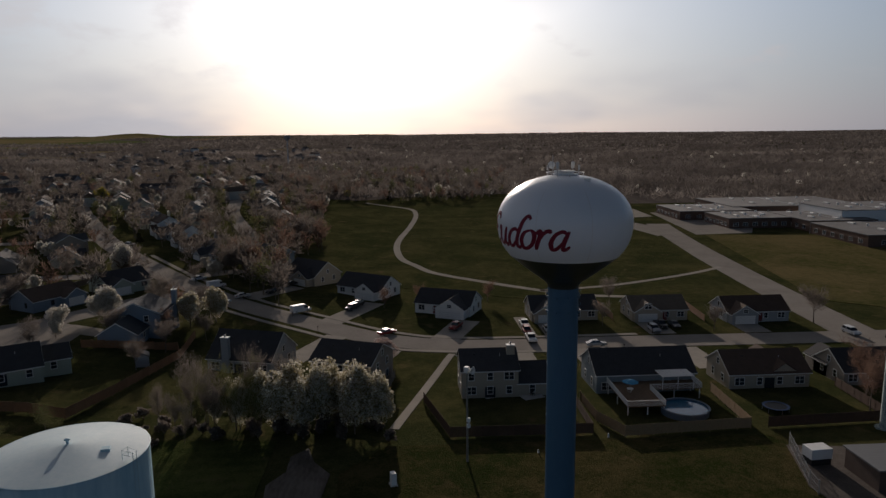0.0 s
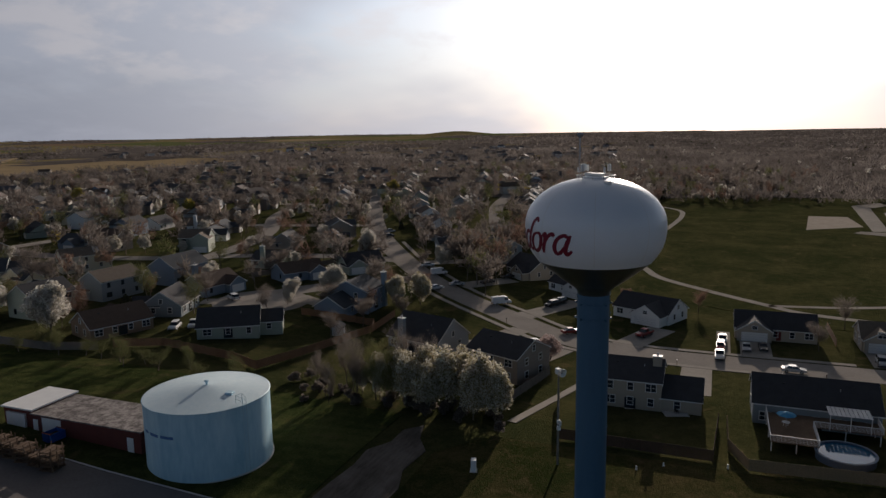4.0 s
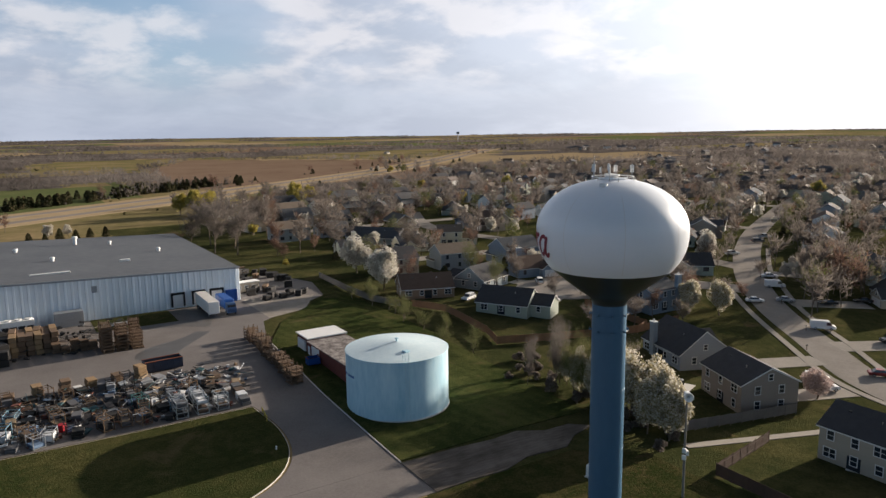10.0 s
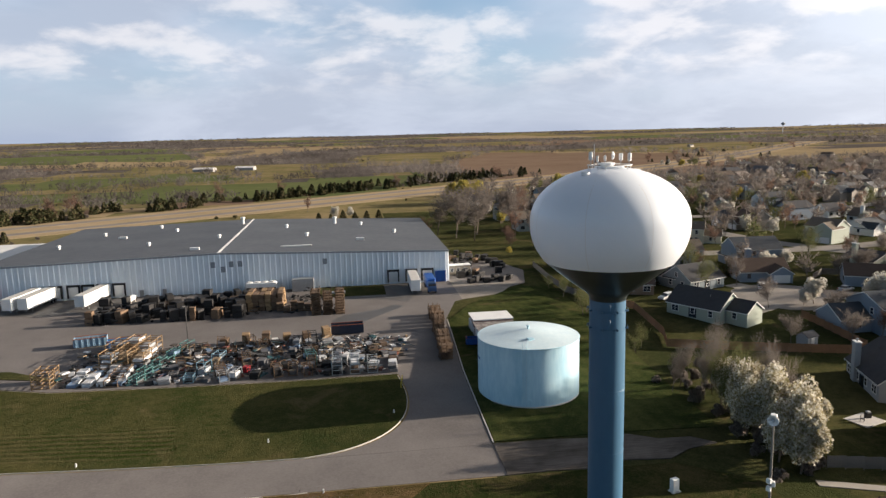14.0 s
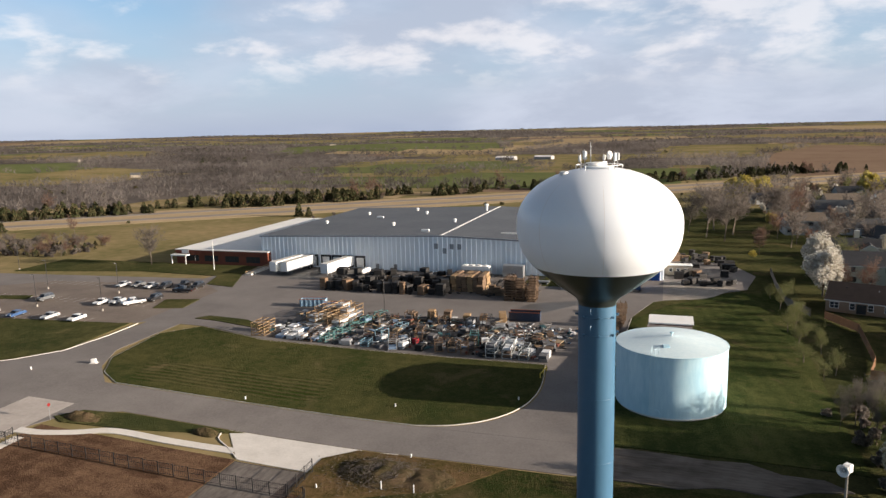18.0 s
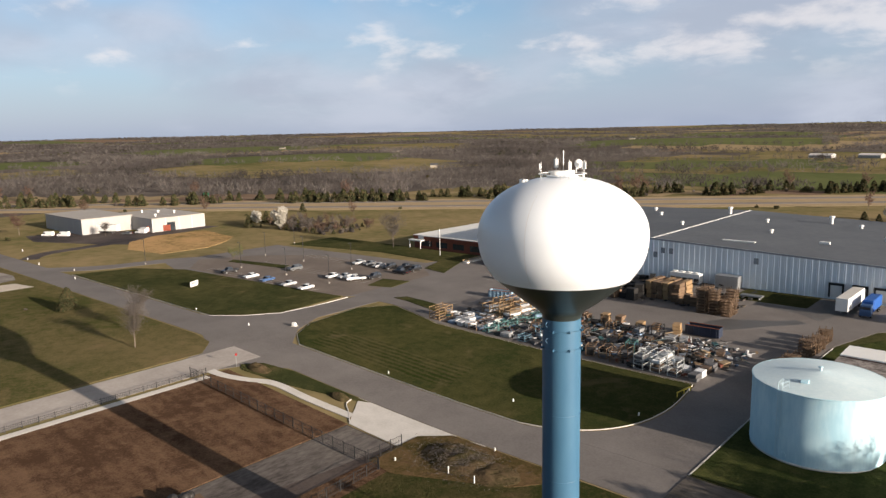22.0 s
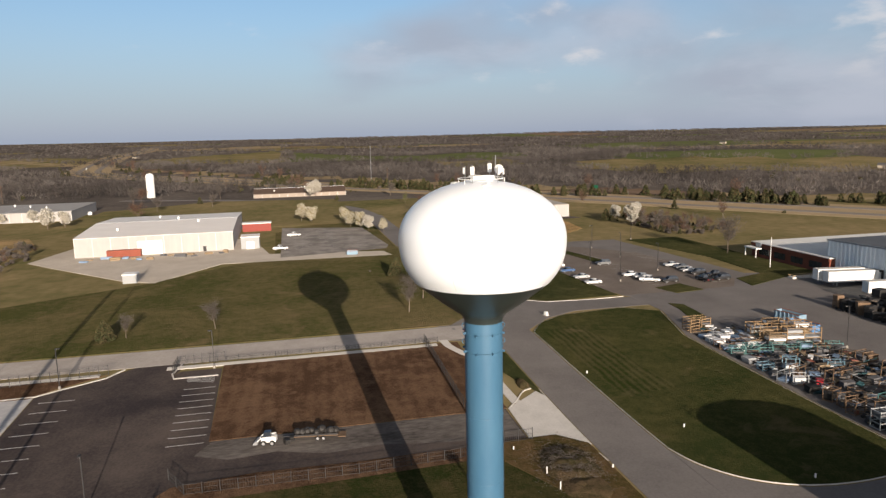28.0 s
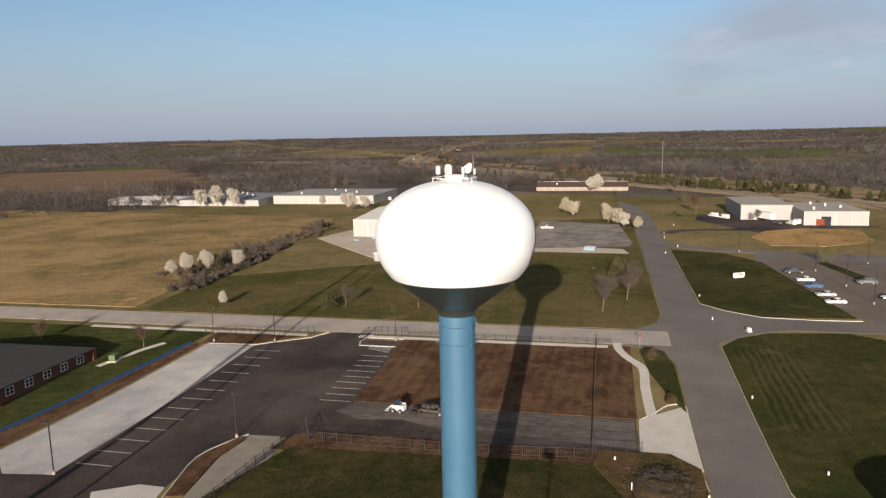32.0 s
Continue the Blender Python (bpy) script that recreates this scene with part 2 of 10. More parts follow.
def turf(name, green, dry, bare, scale=0.05, dryness=0.5, stripe=None, furrow=0.16):
    """Grass of three colours: green, dry and thin; patches, tufts and blades; stripe: the mower's way, as x and y per metre."""
    m = bpy.data.materials.new(name)
    MATS[name] = m
    m.use_nodes = True
    n, l = m.node_tree.nodes, m.node_tree.links
    bsdf = n["Principled BSDF"]
    bsdf.inputs["Roughness"].default_value = 0.95
    bsdf.inputs["Specular IOR Level"].default_value = 0.0
    geo = n.new("ShaderNodeNewGeometry")

    def noise_of(s, d, r, dist=0.0):
        t = n.new("ShaderNodeTexNoise")
        for key, v in (("Scale", s), ("Detail", d), ("Roughness", r), ("Distortion", dist)):
            t.inputs[key].default_value = v
        l.new(geo.outputs["Position"], t.inputs["Vector"])
        return t.outputs["Fac"]

    def calc(op, a, b, c=None, clamp=False):
        q = n.new("ShaderNodeMath")
        q.operation, q.use_clamp = op, clamp
        for i, v in enumerate((a, b, c)):
            if v is None:
                continue
            if isinstance(v, (int, float)):
                q.inputs[i].default_value = v
            else:
                l.new(v, q.inputs[i])
        return q.outputs[0]

    patches, tufts, blades = noise_of(scale, 7, 0.68, 0.4), noise_of(0.45, 7, 0.78), noise_of(3.2, 4, 0.7)
    fac = calc("MULTIPLY_ADD", calc("SUBTRACT", patches, 0.5), 3.4, dryness)
    fac = calc("MULTIPLY_ADD", calc("SUBTRACT", tufts, 0.5), 2.4, fac)
    fac = calc("MULTIPLY_ADD", calc("SUBTRACT", blades, 0.5), 2.0, fac)
    if stripe:
        d = n.new("ShaderNodeVectorMath")
        d.operation = "DOT_PRODUCT"
        d.inputs[1].default_value = (stripe[0], stripe[1], 0)
        l.new(geo.outputs["Position"], d.inputs[0])
        wander = calc("MULTIPLY_ADD", noise_of(0.12, 2, 0.5), 5.0, d.outputs["Value"])
        fac = calc("MULTIPLY_ADD", calc("SINE", wander, 0.0), furrow, fac)
        tufts = calc("MULTIPLY_ADD", calc("SINE", wander, 0.0), furrow * 0.6, tufts)
    fac = calc("ADD", fac, 0.0, None, True)
    mix = n.new("ShaderNodeMix")
    mix.data_type = "RGBA"
    mix.inputs[6].default_value, mix.inputs[7].default_value = (*green, 1), (*dry, 1)
    l.new(fac, mix.inputs[0])
    thin = calc("MULTIPLY", calc("ADD", calc("MULTIPLY_ADD", calc("SUBTRACT", noise_of(scale * 3.1, 5, 0.6, 0.6), 0.60), 7.0, 0.0), 0.0, None, True), 0.7)
    mix2 = n.new("ShaderNodeMix")
    mix2.data_type = "RGBA"
    mix2.inputs[7].default_value = (*bare, 1)
    l.new(mix.outputs[2], mix2.inputs[6])
    l.new(thin, mix2.inputs[0])
    l.new(mix2.outputs[2], bsdf.inputs["Base Color"])
    b = n.new("ShaderNodeBump")
    b.inputs["Strength"].default_value, b.inputs["Distance"].default_value = 1.0, 0.22
    l.new(calc("ADD", calc("MULTIPLY", tufts, 1.2), blades), b.inputs["Height"])
    l.new(b.outputs[0], bsdf.inputs["Normal"])
    return m


GRASS = turf("lawn_grass", (0.038, 0.045, 0.018), (0.086, 0.079, 0.034), (0.140, 0.101, 0.054), 0.05, 0.40)
LUSH = turf("lush_grass", (0.034, 0.047, 0.016), (0.082, 0.084, 0.031), (0.110, 0.084, 0.044), 0.06, 0.40, stripe=(2.2, 0.35), furrow=0.12)
MOWN = turf("mown_lawn", (0.034, 0.043, 0.015), (0.080, 0.072, 0.029), (0.135, 0.098, 0.054), 0.035, 0.42, stripe=(0.10, 2.2), furrow=0.04)
RAKED = turf("raked_dry_lawn", (0.030, 0.040, 0.012), (0.082, 0.072, 0.032), (0.145, 0.108, 0.062), 0.035, 0.48, stripe=(0.05, 4.4), furrow=0.34)
DRY = turf("dull_dry_grass", (0.070, 0.072, 0.026), (0.158, 0.125, 0.062), (0.205, 0.145, 0.085), 0.028, 0.46)
WORN = turf("worn_patchy_grass", (0.026, 0.034, 0.011), (0.078, 0.063, 0.029), (0.120, 0.082, 0.047), 0.07, 0.45)
MEADOW = mat("rough_pasture", (0.106, 0.106, 0.042), (0.275, 0.208, 0.112), 0.95, scale=0.012, fine=0.25, bump=0.2, contrast=0.2, spec=0.0)
ASPHALT = mat("worn_asphalt", (0.132, 0.120, 0.114), (0.208, 0.191, 0.180), 0.9, scale=0.07, fine=3.0, bump=0.01, spec=0.12)
STREET = mat("street_concrete", (0.235, 0.215, 0.195), (0.32, 0.295, 0.265), 0.88, scale=0.12, fine=2.0, bump=0.01, spec=0.0)
PALE_STREET = mat("pale_worn_concrete", (0.315, 0.285, 0.262), (0.42, 0.385, 0.355), 0.88, scale=0.14, fine=1.6, bump=0.01, spec=0.0, contrast=0.2)
NEWTAR = mat("fresh_asphalt", (0.030, 0.024, 0.025), (0.098, 0.078, 0.068), 0.85, scale=0.04, fine=2.5, bump=0.01, spec=0.15, contrast=0.15)
CONCRETE = mat("pale_concrete", (0.48, 0.455, 0.42), (0.62, 0.59, 0.55), 0.8, scale=0.25, fine=3.0, bump=0.01)
DRIVE = mat("worn_concrete", (0.28, 0.26, 0.23), (0.38, 0.35, 0.31), 0.88, scale=0.2, fine=2.5, bump=0.01, spec=0.0)
DIRT = turf("bare_soil", (0.070, 0.041, 0.026), (0.156, 0.097, 0.061), (0.180, 0.115, 0.075), 0.10, 0.42, stripe=(0.12, 2.7), furrow=0.11)
PALE_GRAVEL = mat("pale_limestone_gravel", (0.44, 0.385, 0.325), (0.58, 0.52, 0.45), 0.95, scale=0.12, fine=2.0, bump=0.05, spec=0.0)
GRAVEL = mat("gravel", (0.21, 0.185, 0.155), (0.32, 0.29, 0.255), 0.95, scale=0.3, fine=5.0, bump=0.05, spec=0.15)
WHITE_TANK = mat("tower_white_paint", (0.81, 0.84, 0.87), (0.76, 0.80, 0.84), 0.35, scale=0.35, fine=0.0, spec=0.5, contrast=0.3)
BLUE_PAINT = mat("tower_blue_paint", (0.038, 0.112, 0.195), (0.056, 0.142, 0.225), 0.45, scale=0.5, spec=0.45, stretch=(1, 1, 0.3))
# cone blue dulled to near-black grey: the ground's reflection is put into the colour
CONE_REFLECT = mat("tower_cone_blue", (0.026, 0.034, 0.034), (0.034, 0.042, 0.040), 0.28, scale=0.6, spec=0.45)
TANK_BLUE = mat("pale_blue_tank_paint", (0.34, 0.56, 0.67), (0.52, 0.71, 0.78), 0.5, scale=0.45, fine=2.5, spec=0.4, stretch=(1, 1, 0.22), contrast=0.18)
RED_LETTER = mat("dark_red_lettering", (0.17, 0.010, 0.030), (0.20, 0.015, 0.035), 0.5)
STEEL = mat("galvanised_steel", (0.45, 0.46, 0.47), (0.36, 0.37, 0.38), 0.45, metal=0.7, scale=2)
DARK = mat("black_metal", (0.020, 0.020, 0.022), (0.035, 0.034, 0.034), 0.6, scale=2)
GLASS = mat("window_glass", (0.020, 0.026, 0.034), (0.034, 0.040, 0.050), 0.08, scale=0.7, spec=0.8)
WHITE = mat("white_paint", (0.78, 0.78, 0.76), (0.70, 0.70, 0.68), 0.55, scale=0.8)

# ---- helpers for building ----
def ss(a, b, v):
    v = min(1.0, max(0.0, (v - a) / (b - a)))
    return v * v * (3 - 2 * v)


def ground_z(x, y):
    sx, sy, sw = ss(30, 110, x), ss(20, 110, -y), ss(10, 85, -x)
    z = 2.6 * (1 - (1 - sx) * (1 - sy)) - 2.5 * sw * (1 - sy)
    r = math.hypot(x, y)
    if r > 600:
        roll = noise.noise((x / 700, y / 700, 3.1)) * 6 + noise.noise((x / 2600, y / 2600, 7.7)) * 7
        z += ss(600, 1600, r) * roll * 0.6 + ss(750, 2000, r) * 9 + ss(2600, 4700, r) * (16 + 6 * noise.noise((x / 1500, y / 1500, 1.3)))
        for hx, hy, wide, lift in ((830, -620, 190, 9), (540, -1260, 260, 11), (1100, -320, 160, 6), (880, 520, 170, 7)):
            z += lift * math.exp(-((x - hx) ** 2 + (y - hy) ** 2) / wide ** 2)
        z += 20 * math.exp(-((x + 4150) / 160) ** 2 - ((y + 1507) / 170) ** 2)
    return z


def mesh_of(name, bm, material, smooth=False):
    me = bpy.data.meshes.new(name)
    bm.to_mesh(me)
    bm.free()
    for m in material if isinstance(material, (list, tuple)) else [material]:
        me.materials.append(m)
    if smooth:
        for p in me.polygons:
            p.use_smooth = True
    return me


def part(name, bm, material, parent=None, label="", smooth=False, m=None):
    """Links a bmesh (or a mesh) as one object, under a thing or a part."""
    me = bm if isinstance(bm, bpy.types.Mesh) else mesh_of(name, bm, material, smooth)
    ob = new(name, me)
    if m is not None:
        ob.matrix_basis = m
    if parent is not None:
        ob.parent = parent
    if label:
        ob["label"] = label
    return ob


def thing(name, label, category, m=None, group="", kind=""):
    ob = new(name)
    ob.empty_display_size = 0.3
    if m is not None:
        ob.matrix_basis = m
    return tagged(ob, label, category, group, kind)


def add_box(bm, x0, x1, y0, y1, z0, z1, m=None, mi=0):
    co = [(x, y, z) for z in (z0, z1) for x, y in ((x0, y0), (x1, y0), (x1, y1), (x0, y1))]
    v = [bm.verts.new(m @ Vector(c) if m else c) for c in co]
    for f in ((3, 2, 1, 0), (4, 5, 6, 7), (0, 1, 5, 4), (1, 2, 6, 5), (2, 3, 7, 6), (3, 0, 4, 7)):
        bm.faces.new([v[i] for i in f]).material_index = mi
    return v


def box_bm(x0, x1, y0, y1, z0, z1, m=None):
    bm = bmesh.new()
    add_box(bm, x0, x1, y0, y1, z0, z1, m)
    return bm


def soft_box(x0, x1, y0, y1, z0, z1, r=0.03):
    bm = box_bm(x0, x1, y0, y1, z0, z1)
    bmesh.ops.bevel(bm, geom=bm.edges[:], offset=r, segments=1, affect="EDGES")
    return bm


def add_prism(bm, poly, z0, z1, m=None, mi=0):
    """A poly in plan (anticlockwise), raised from z0 to z1."""
    lo = [bm.verts.new(m @ Vector((x, y, z0)) if m else (x, y, z0)) for x, y in poly]
    hi = [bm.verts.new(m @ Vector((x, y, z1)) if m else (x, y, z1)) for x, y in poly]
    k = len(poly)
    bm.faces.new(lo[::-1]).material_index = mi
    bm.faces.new(hi).material_index = mi
    for i in range(k):
        bm.faces.new((lo[i], lo[(i + 1) % k], hi[(i + 1) % k], hi[i])).material_index = mi


def add_tube(bm, a, b, r0, r1=None, sides=6, mi=0):
    a, b = Vector(a), Vector(b)
    r1 = r0 if r1 is None else r1
    q = (b - a).to_track_quat("Z", "Y").to_matrix()
    rings = []
    for p, r in ((a, r0), (b, r1)):
        rings.append([bm.verts.new(p + q @ Vector((math.cos(i * 2 * math.pi / sides) * r, math.sin(i * 2 * math.pi / sides) * r, 0))) for i in range(sides)])
    for i in range(sides):
        j = (i + 1) % sides
        bm.faces.new((rings[0][i], rings[0][j], rings[1][j], rings[1][i])).material_index = mi
    if sides > 2:
        bm.faces.new(rings[0][::-1]).material_index = mi
        bm.faces.new(rings[1]).material_index = mi


def lathe(profile, sides=48, mats=None):
    bm = bmesh.new()
    rings = []
    for r, z in profile:
        if r < 1e-4:
            rings.append([bm.verts.new((0, 0, z))])
        else:
            rings.append([bm.verts.new((r * math.cos(i * 2 * math.pi / sides), r * math.sin(i * 2 * math.pi / sides), z)) for i in range(sides)])
    for k in range(len(rings) - 1):
        a, b = rings[k], rings[k + 1]
        for i in range(sides):
            j = (i + 1) % sides
            if len(a) == 1:
                bm.faces.new((a[0], b[j], b[i]))
            elif len(b) == 1:
                bm.faces.new((a[i], a[j], b[0]))
            else:
                bm.faces.new((a[i], a[j], b[j], b[i]))
    return bm


# ---- the ground: one sheet to the horizon, with its fields ----
def ground_lines(lo, hi, step):
    inner = list(np.arange(lo, hi + 0.1, step))
    a, b, d, e = [], [], step, step
    x = lo
    while x > -5400:
        d = min(d * 1.16, 55)
        x -= d
        a.append(x)
    x = hi
    while x < 5400:
        e = min(e * 1.16, 55)
        x += e
        b.append(x)
    return a[::-1] + inner + b


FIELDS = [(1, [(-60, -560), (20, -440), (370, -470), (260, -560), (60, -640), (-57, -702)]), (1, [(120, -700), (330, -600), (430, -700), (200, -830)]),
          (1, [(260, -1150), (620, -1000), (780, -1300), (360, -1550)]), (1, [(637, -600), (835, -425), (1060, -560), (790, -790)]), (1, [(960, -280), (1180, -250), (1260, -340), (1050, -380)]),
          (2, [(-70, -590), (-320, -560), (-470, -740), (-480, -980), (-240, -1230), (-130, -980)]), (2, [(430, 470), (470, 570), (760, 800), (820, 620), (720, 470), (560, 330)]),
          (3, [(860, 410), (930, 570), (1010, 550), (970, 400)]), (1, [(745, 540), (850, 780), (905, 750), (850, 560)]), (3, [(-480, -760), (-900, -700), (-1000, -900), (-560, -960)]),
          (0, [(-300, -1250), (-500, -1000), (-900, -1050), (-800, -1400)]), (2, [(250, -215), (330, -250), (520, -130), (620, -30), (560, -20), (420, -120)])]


def inside(x, y, poly):
    hit = False
    for (ax, ay), (bx, by) in zip(poly, poly[1:] + poly[:1]):
        if (ay > y) != (by > y) and x < (bx - ax) * (y - ay) / (by - ay) + ax:
            hit = not hit
    return hit


def parcel(x, y):
    """What grows at a place far from the works: 0 pasture, 1 green crop, 2 brown plough, 3 dry tan grass, 4 wood."""
    r = math.hypot(x, y)
    if r < 430 and y > -330:
        return 5 if x < 4 else 0
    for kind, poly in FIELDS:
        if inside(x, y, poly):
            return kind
    along = (x - 100) * -0.566 + (y + 365) * 0.824          # north of the highway is positive
    if along > -40 and x < 120 and y > -900:
        return 4 if x < -120 and (noise.noise((x / 140, y / 140, 4.4)) > -0.55 or y > -50) else 0
    if -75 < along < -40 and x > 60:
        return 2 if noise.noise((x / 150, y / 150, 1.1)) > 0.22 else 3
    if r < 1000:
        return 4 if noise.noise((x / 260, y / 200, 9.3)) > (0.12 if x < 420 and y < -400 else -0.10 if y < -200 else -0.40) or (x > 400 and y > -200) else 0
    i, j = math.floor(x / 430 + 0.31 * math.floor(y / 330)), math.floor(y / 330)
    h = (math.sin(i * 127.1 + j * 311.7) * 43758.5453) % 1.0
    w = noise.noise((x / 520, y / 380, 9.3))
    east = ss(0, 1200, x + y * 0.9)
    if w > 0.06 - 0.34 * east or (x < -300 and y > -600 and r < 2300 and w > -0.34):
        return 4
    return 1 if h < 0.30 else 2 if h < 0.45 else 3 if h < 0.60 else 0


gx, gy = ground_lines(-180, 320, 5.0), ground_lines(-260, 160, 5.0)
gv = [(x, y, ground_z(x, y)) for y in gy for x in gx]
nx = len(gx)
gf = [(j * nx + i, j * nx + i + 1, (j + 1) * nx + i + 1, (j + 1) * nx + i) for j in range(len(gy) - 1) for i in range(nx - 1)]
gm = bpy.data.meshes.new("ground")
gm.from_pydata(gv, [], gf)
CROP = mat("green_winter_crop", (0.085, 0.108, 0.042), (0.140, 0.145, 0.066), 0.95, scale=0.02, fine=0.2, spec=0.0)
PLOUGH = mat("ploughed_earth", (0.165, 0.112, 0.080), (0.225, 0.162, 0.115), 0.95, scale=0.015, fine=0.2, spec=0.0)
TAN_FIELD = mat("dry_stubble", (0.33, 0.25, 0.15), (0.25, 0.195, 0.115), 0.95, scale=0.02, fine=0.2, spec=0.0)
WOOD_FLOOR = mat("wood_floor", (0.072, 0.063, 0.058), (0.166, 0.142, 0.124), 0.95, scale=0.008, contrast=0.16, fine=0.3, spec=0.0)
for m in (MEADOW, CROP, PLOUGH, TAN_FIELD, WOOD_FLOOR, GRASS):
    gm.materials.append(m)
ny = len(gy)
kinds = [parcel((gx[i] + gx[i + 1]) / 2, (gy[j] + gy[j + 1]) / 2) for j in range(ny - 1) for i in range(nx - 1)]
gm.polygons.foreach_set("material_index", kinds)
gm.polygons.foreach_set("use_smooth", [True] * len(kinds))
tagged(new("ground", gm), "rolling farmland with pasture, crops and ploughed fields to the horizon", "ground", kind="structure")


def patch(name, poly, material, off, label, category, step=5.0, kind="structure"):
    """A flat piece of paving or turf that follows the ground, off metres above it, with a skirt down to it."""
    bm = bmesh.new()
    bm.faces.new([bm.verts.new((x, y, 0)) for x, y in poly])
    for axis in (0, 1):
        vals = [p[axis] for p in poly]
        k = math.ceil(min(vals) / step + 1e-6)
        while k * step < max(vals):
            co, no = [0, 0, 0], [0, 0, 0]
            co[axis], no[axis] = k * step, 1
            bmesh.ops.bisect_plane(bm, geom=bm.verts[:] + bm.edges[:] + bm.faces[:], plane_co=co, plane_no=no)
            k += 1
    for v in bm.verts:
        v.co.z = ground_z(v.co.x, v.co.y) + off
    rim = [e for e in bm.edges if e.is_boundary]
    ex = bmesh.ops.extrude_edge_only(bm, edges=rim)
    for v in ex["geom"]:
        if isinstance(v, bmesh.types.BMVert):
            v.co.z -= off + 0.06
    bmesh.ops.recalc_face_normals(bm, faces=bm.faces[:])
    ob = part(name, bm, material)
    if ob.data.polygons and sum(p.normal.z for p in ob.data.polygons) < 0:
        ob.data.flip_normals()
    return tagged(ob, label, category, kind=kind)


def rect(x0, x1, y0, y1):
    return [(x0, y0), (x1, y0), (x1, y1), (x0, y1)]


def ribbon(points, width):
    """The outline of a strip of that width along the points."""
    pts = [Vector((x, y)) for x, y in points]
    left, right = [], []
    for i, p in enumerate(pts):
        d = (pts[min(i + 1, len(pts) - 1)] - pts[max(i - 1, 0)]).normalized()
        n = Vector((-d.y, d.x)) * (width / 2)
        left.append(tuple(p + n))
        right.append(tuple(p - n))
    return right + left[::-1]


def curve(points, k=6):
    """More points along a smooth line through those given."""
    out = []
    P = [points[0]] + list(points) + [points[-1]]
    for i in range(1, len(P) - 2):
        for s in range(k):
            t = s / k
            p = []
            for a in (0, 1):
                p0, p1, p2, p3 = P[i - 1][a], P[i][a], P[i + 1][a], P[i + 2][a]
                p.append(0.5 * (2 * p1 + (p2 - p0) * t + (2 * p0 - 5 * p1 + 4 * p2 - p3) * t * t + (3 * p1 - p0 - 3 * p2 + p3) * t ** 3))
            out.append(tuple(p))
    return out + [tuple(points[-1])]


def strip(name, points, width, material, off, label, category, kind="structure", smooth=True):
    """A draped strip, built crosswise, for roads and paths."""
    pts = curve(points) if smooth and len(points) > 2 else points
    dense = []
    for a, b in zip(pts, pts[1:]):
        n = max(1, int(math.dist(a, b) / 6))
        dense += [(a[0] + (b[0] - a[0]) * i / n, a[1] + (b[1] - a[1]) * i / n) for i in range(n)]
    dense.append(pts[-1])
    out = ribbon(dense, width)
    n = len(dense)
    bm = bmesh.new()
    R = [bm.verts.new((x, y, ground_z(x, y) + off)) for x, y in out[:n]]
    Lv = [bm.verts.new((x, y, ground_z(x, y) + off)) for x, y in out[n:][::-1]]
    R2 = [bm.verts.new((v.co.x, v.co.y, v.co.z - off - 0.06)) for v in R]
    L2 = [bm.verts.new((v.co.x, v.co.y, v.co.z - off - 0.06)) for v in Lv]
    for i in range(n - 1):
        bm.faces.new((R[i], R[i + 1], Lv[i + 1], Lv[i]))
        bm.faces.new((R2[i], R2[i + 1], R[i + 1], R[i]))
        bm.faces.new((Lv[i], Lv[i + 1], L2[i + 1], L2[i]))
    return tagged(part(name, bm, material), label, category, kind=kind)


def kerb(points, name="kerb", width=0.16, height=0.15, material=None, smooth=False, label="pale concrete kerb along the paving"):
    return strip(name, points, width, material or CONCRETE, height, label, "kerb", smooth=smooth)

# ---- roads and paving of the industrial park ----
patch("road_main", rect(3.4, 330, -36.2, -26.8), ASPHALT, 0.05, "straight grey asphalt road through the industrial park", "road")
strip("road_bend", [(328, -31), (380, -22), (430, 10), (470, 60), (500, 130)], 9.0, ASPHALT, 0.045, "asphalt road that bends away past the works", "road")
patch("road_cross", rect(87.6, 97.4, -26.8, 520), PALE_STREET, 0.055, "pale concrete street with joints", "road")
patch("corner_a", [(97.4, -26.8), (110, -26.8), (102, -23.5), (97.4, -16)], ASPHALT, 0.052, "rounded asphalt corner of the crossing", "road")
patch("corner_b", [(87.6, -26.8), (87.6, -17), (85, -23.5), (78, -26.8)], ASPHALT, 0.052, "rounded asphalt corner of the crossing", "road")
patch("drive_lot", [(90, -36.2), (97, -43), (101.5, -52), (101.5, -72), (110.5, -72), (111, -60), (113.5, -49.5), (118, -41), (126, -36.2)], ASPHALT, 0.054, "asphalt entrance drive to the works", "driveway")
BEND = curve([(31, -36.5), (25.2, -38.0), (19.6, -41.8), (15.9, -47.8), (14.6, -56), (15.5, -66.3)], 5)
YARD = [(x - 0.4, y + 0.25) for x, y in BEND] + [(15.4, -66.8), (76, -66.8), (95, -72), (101.5, -72), (110.5, -72), (113, -70.5), (190, -62),
        (205, -66), (203, -112), (128, -118), (124, -141), (-4.8, -141), (-4.8, -172), (-24, -172), (-30, -152), (-26, -134), (-3, -116), (1.5, -100), (3.2, -66), (3.6, -36.2)]
patch("works_yard", YARD, ASPHALT, 0.06, "large grey asphalt yard of the works, patched and stained", "yard")
patch("wet_patch", curve([(10, -114), (16, -107), (23, -99), (28, -102), (25, -108), (17, -112), (13, -116)], 4), mat("damp_asphalt", (0.075, 0.074, 0.073), (0.10, 0.098, 0.095), 0.55, scale=0.3, spec=0.4), 0.066, "damp dark stain on the asphalt", "stain")
patch("rough_pad", [(-24, -136), (-5.2, -141.4), (-5.2, -118), (-16, -122)], GRAVEL, 0.068, "worn gravel pad behind the hall", "gravel")
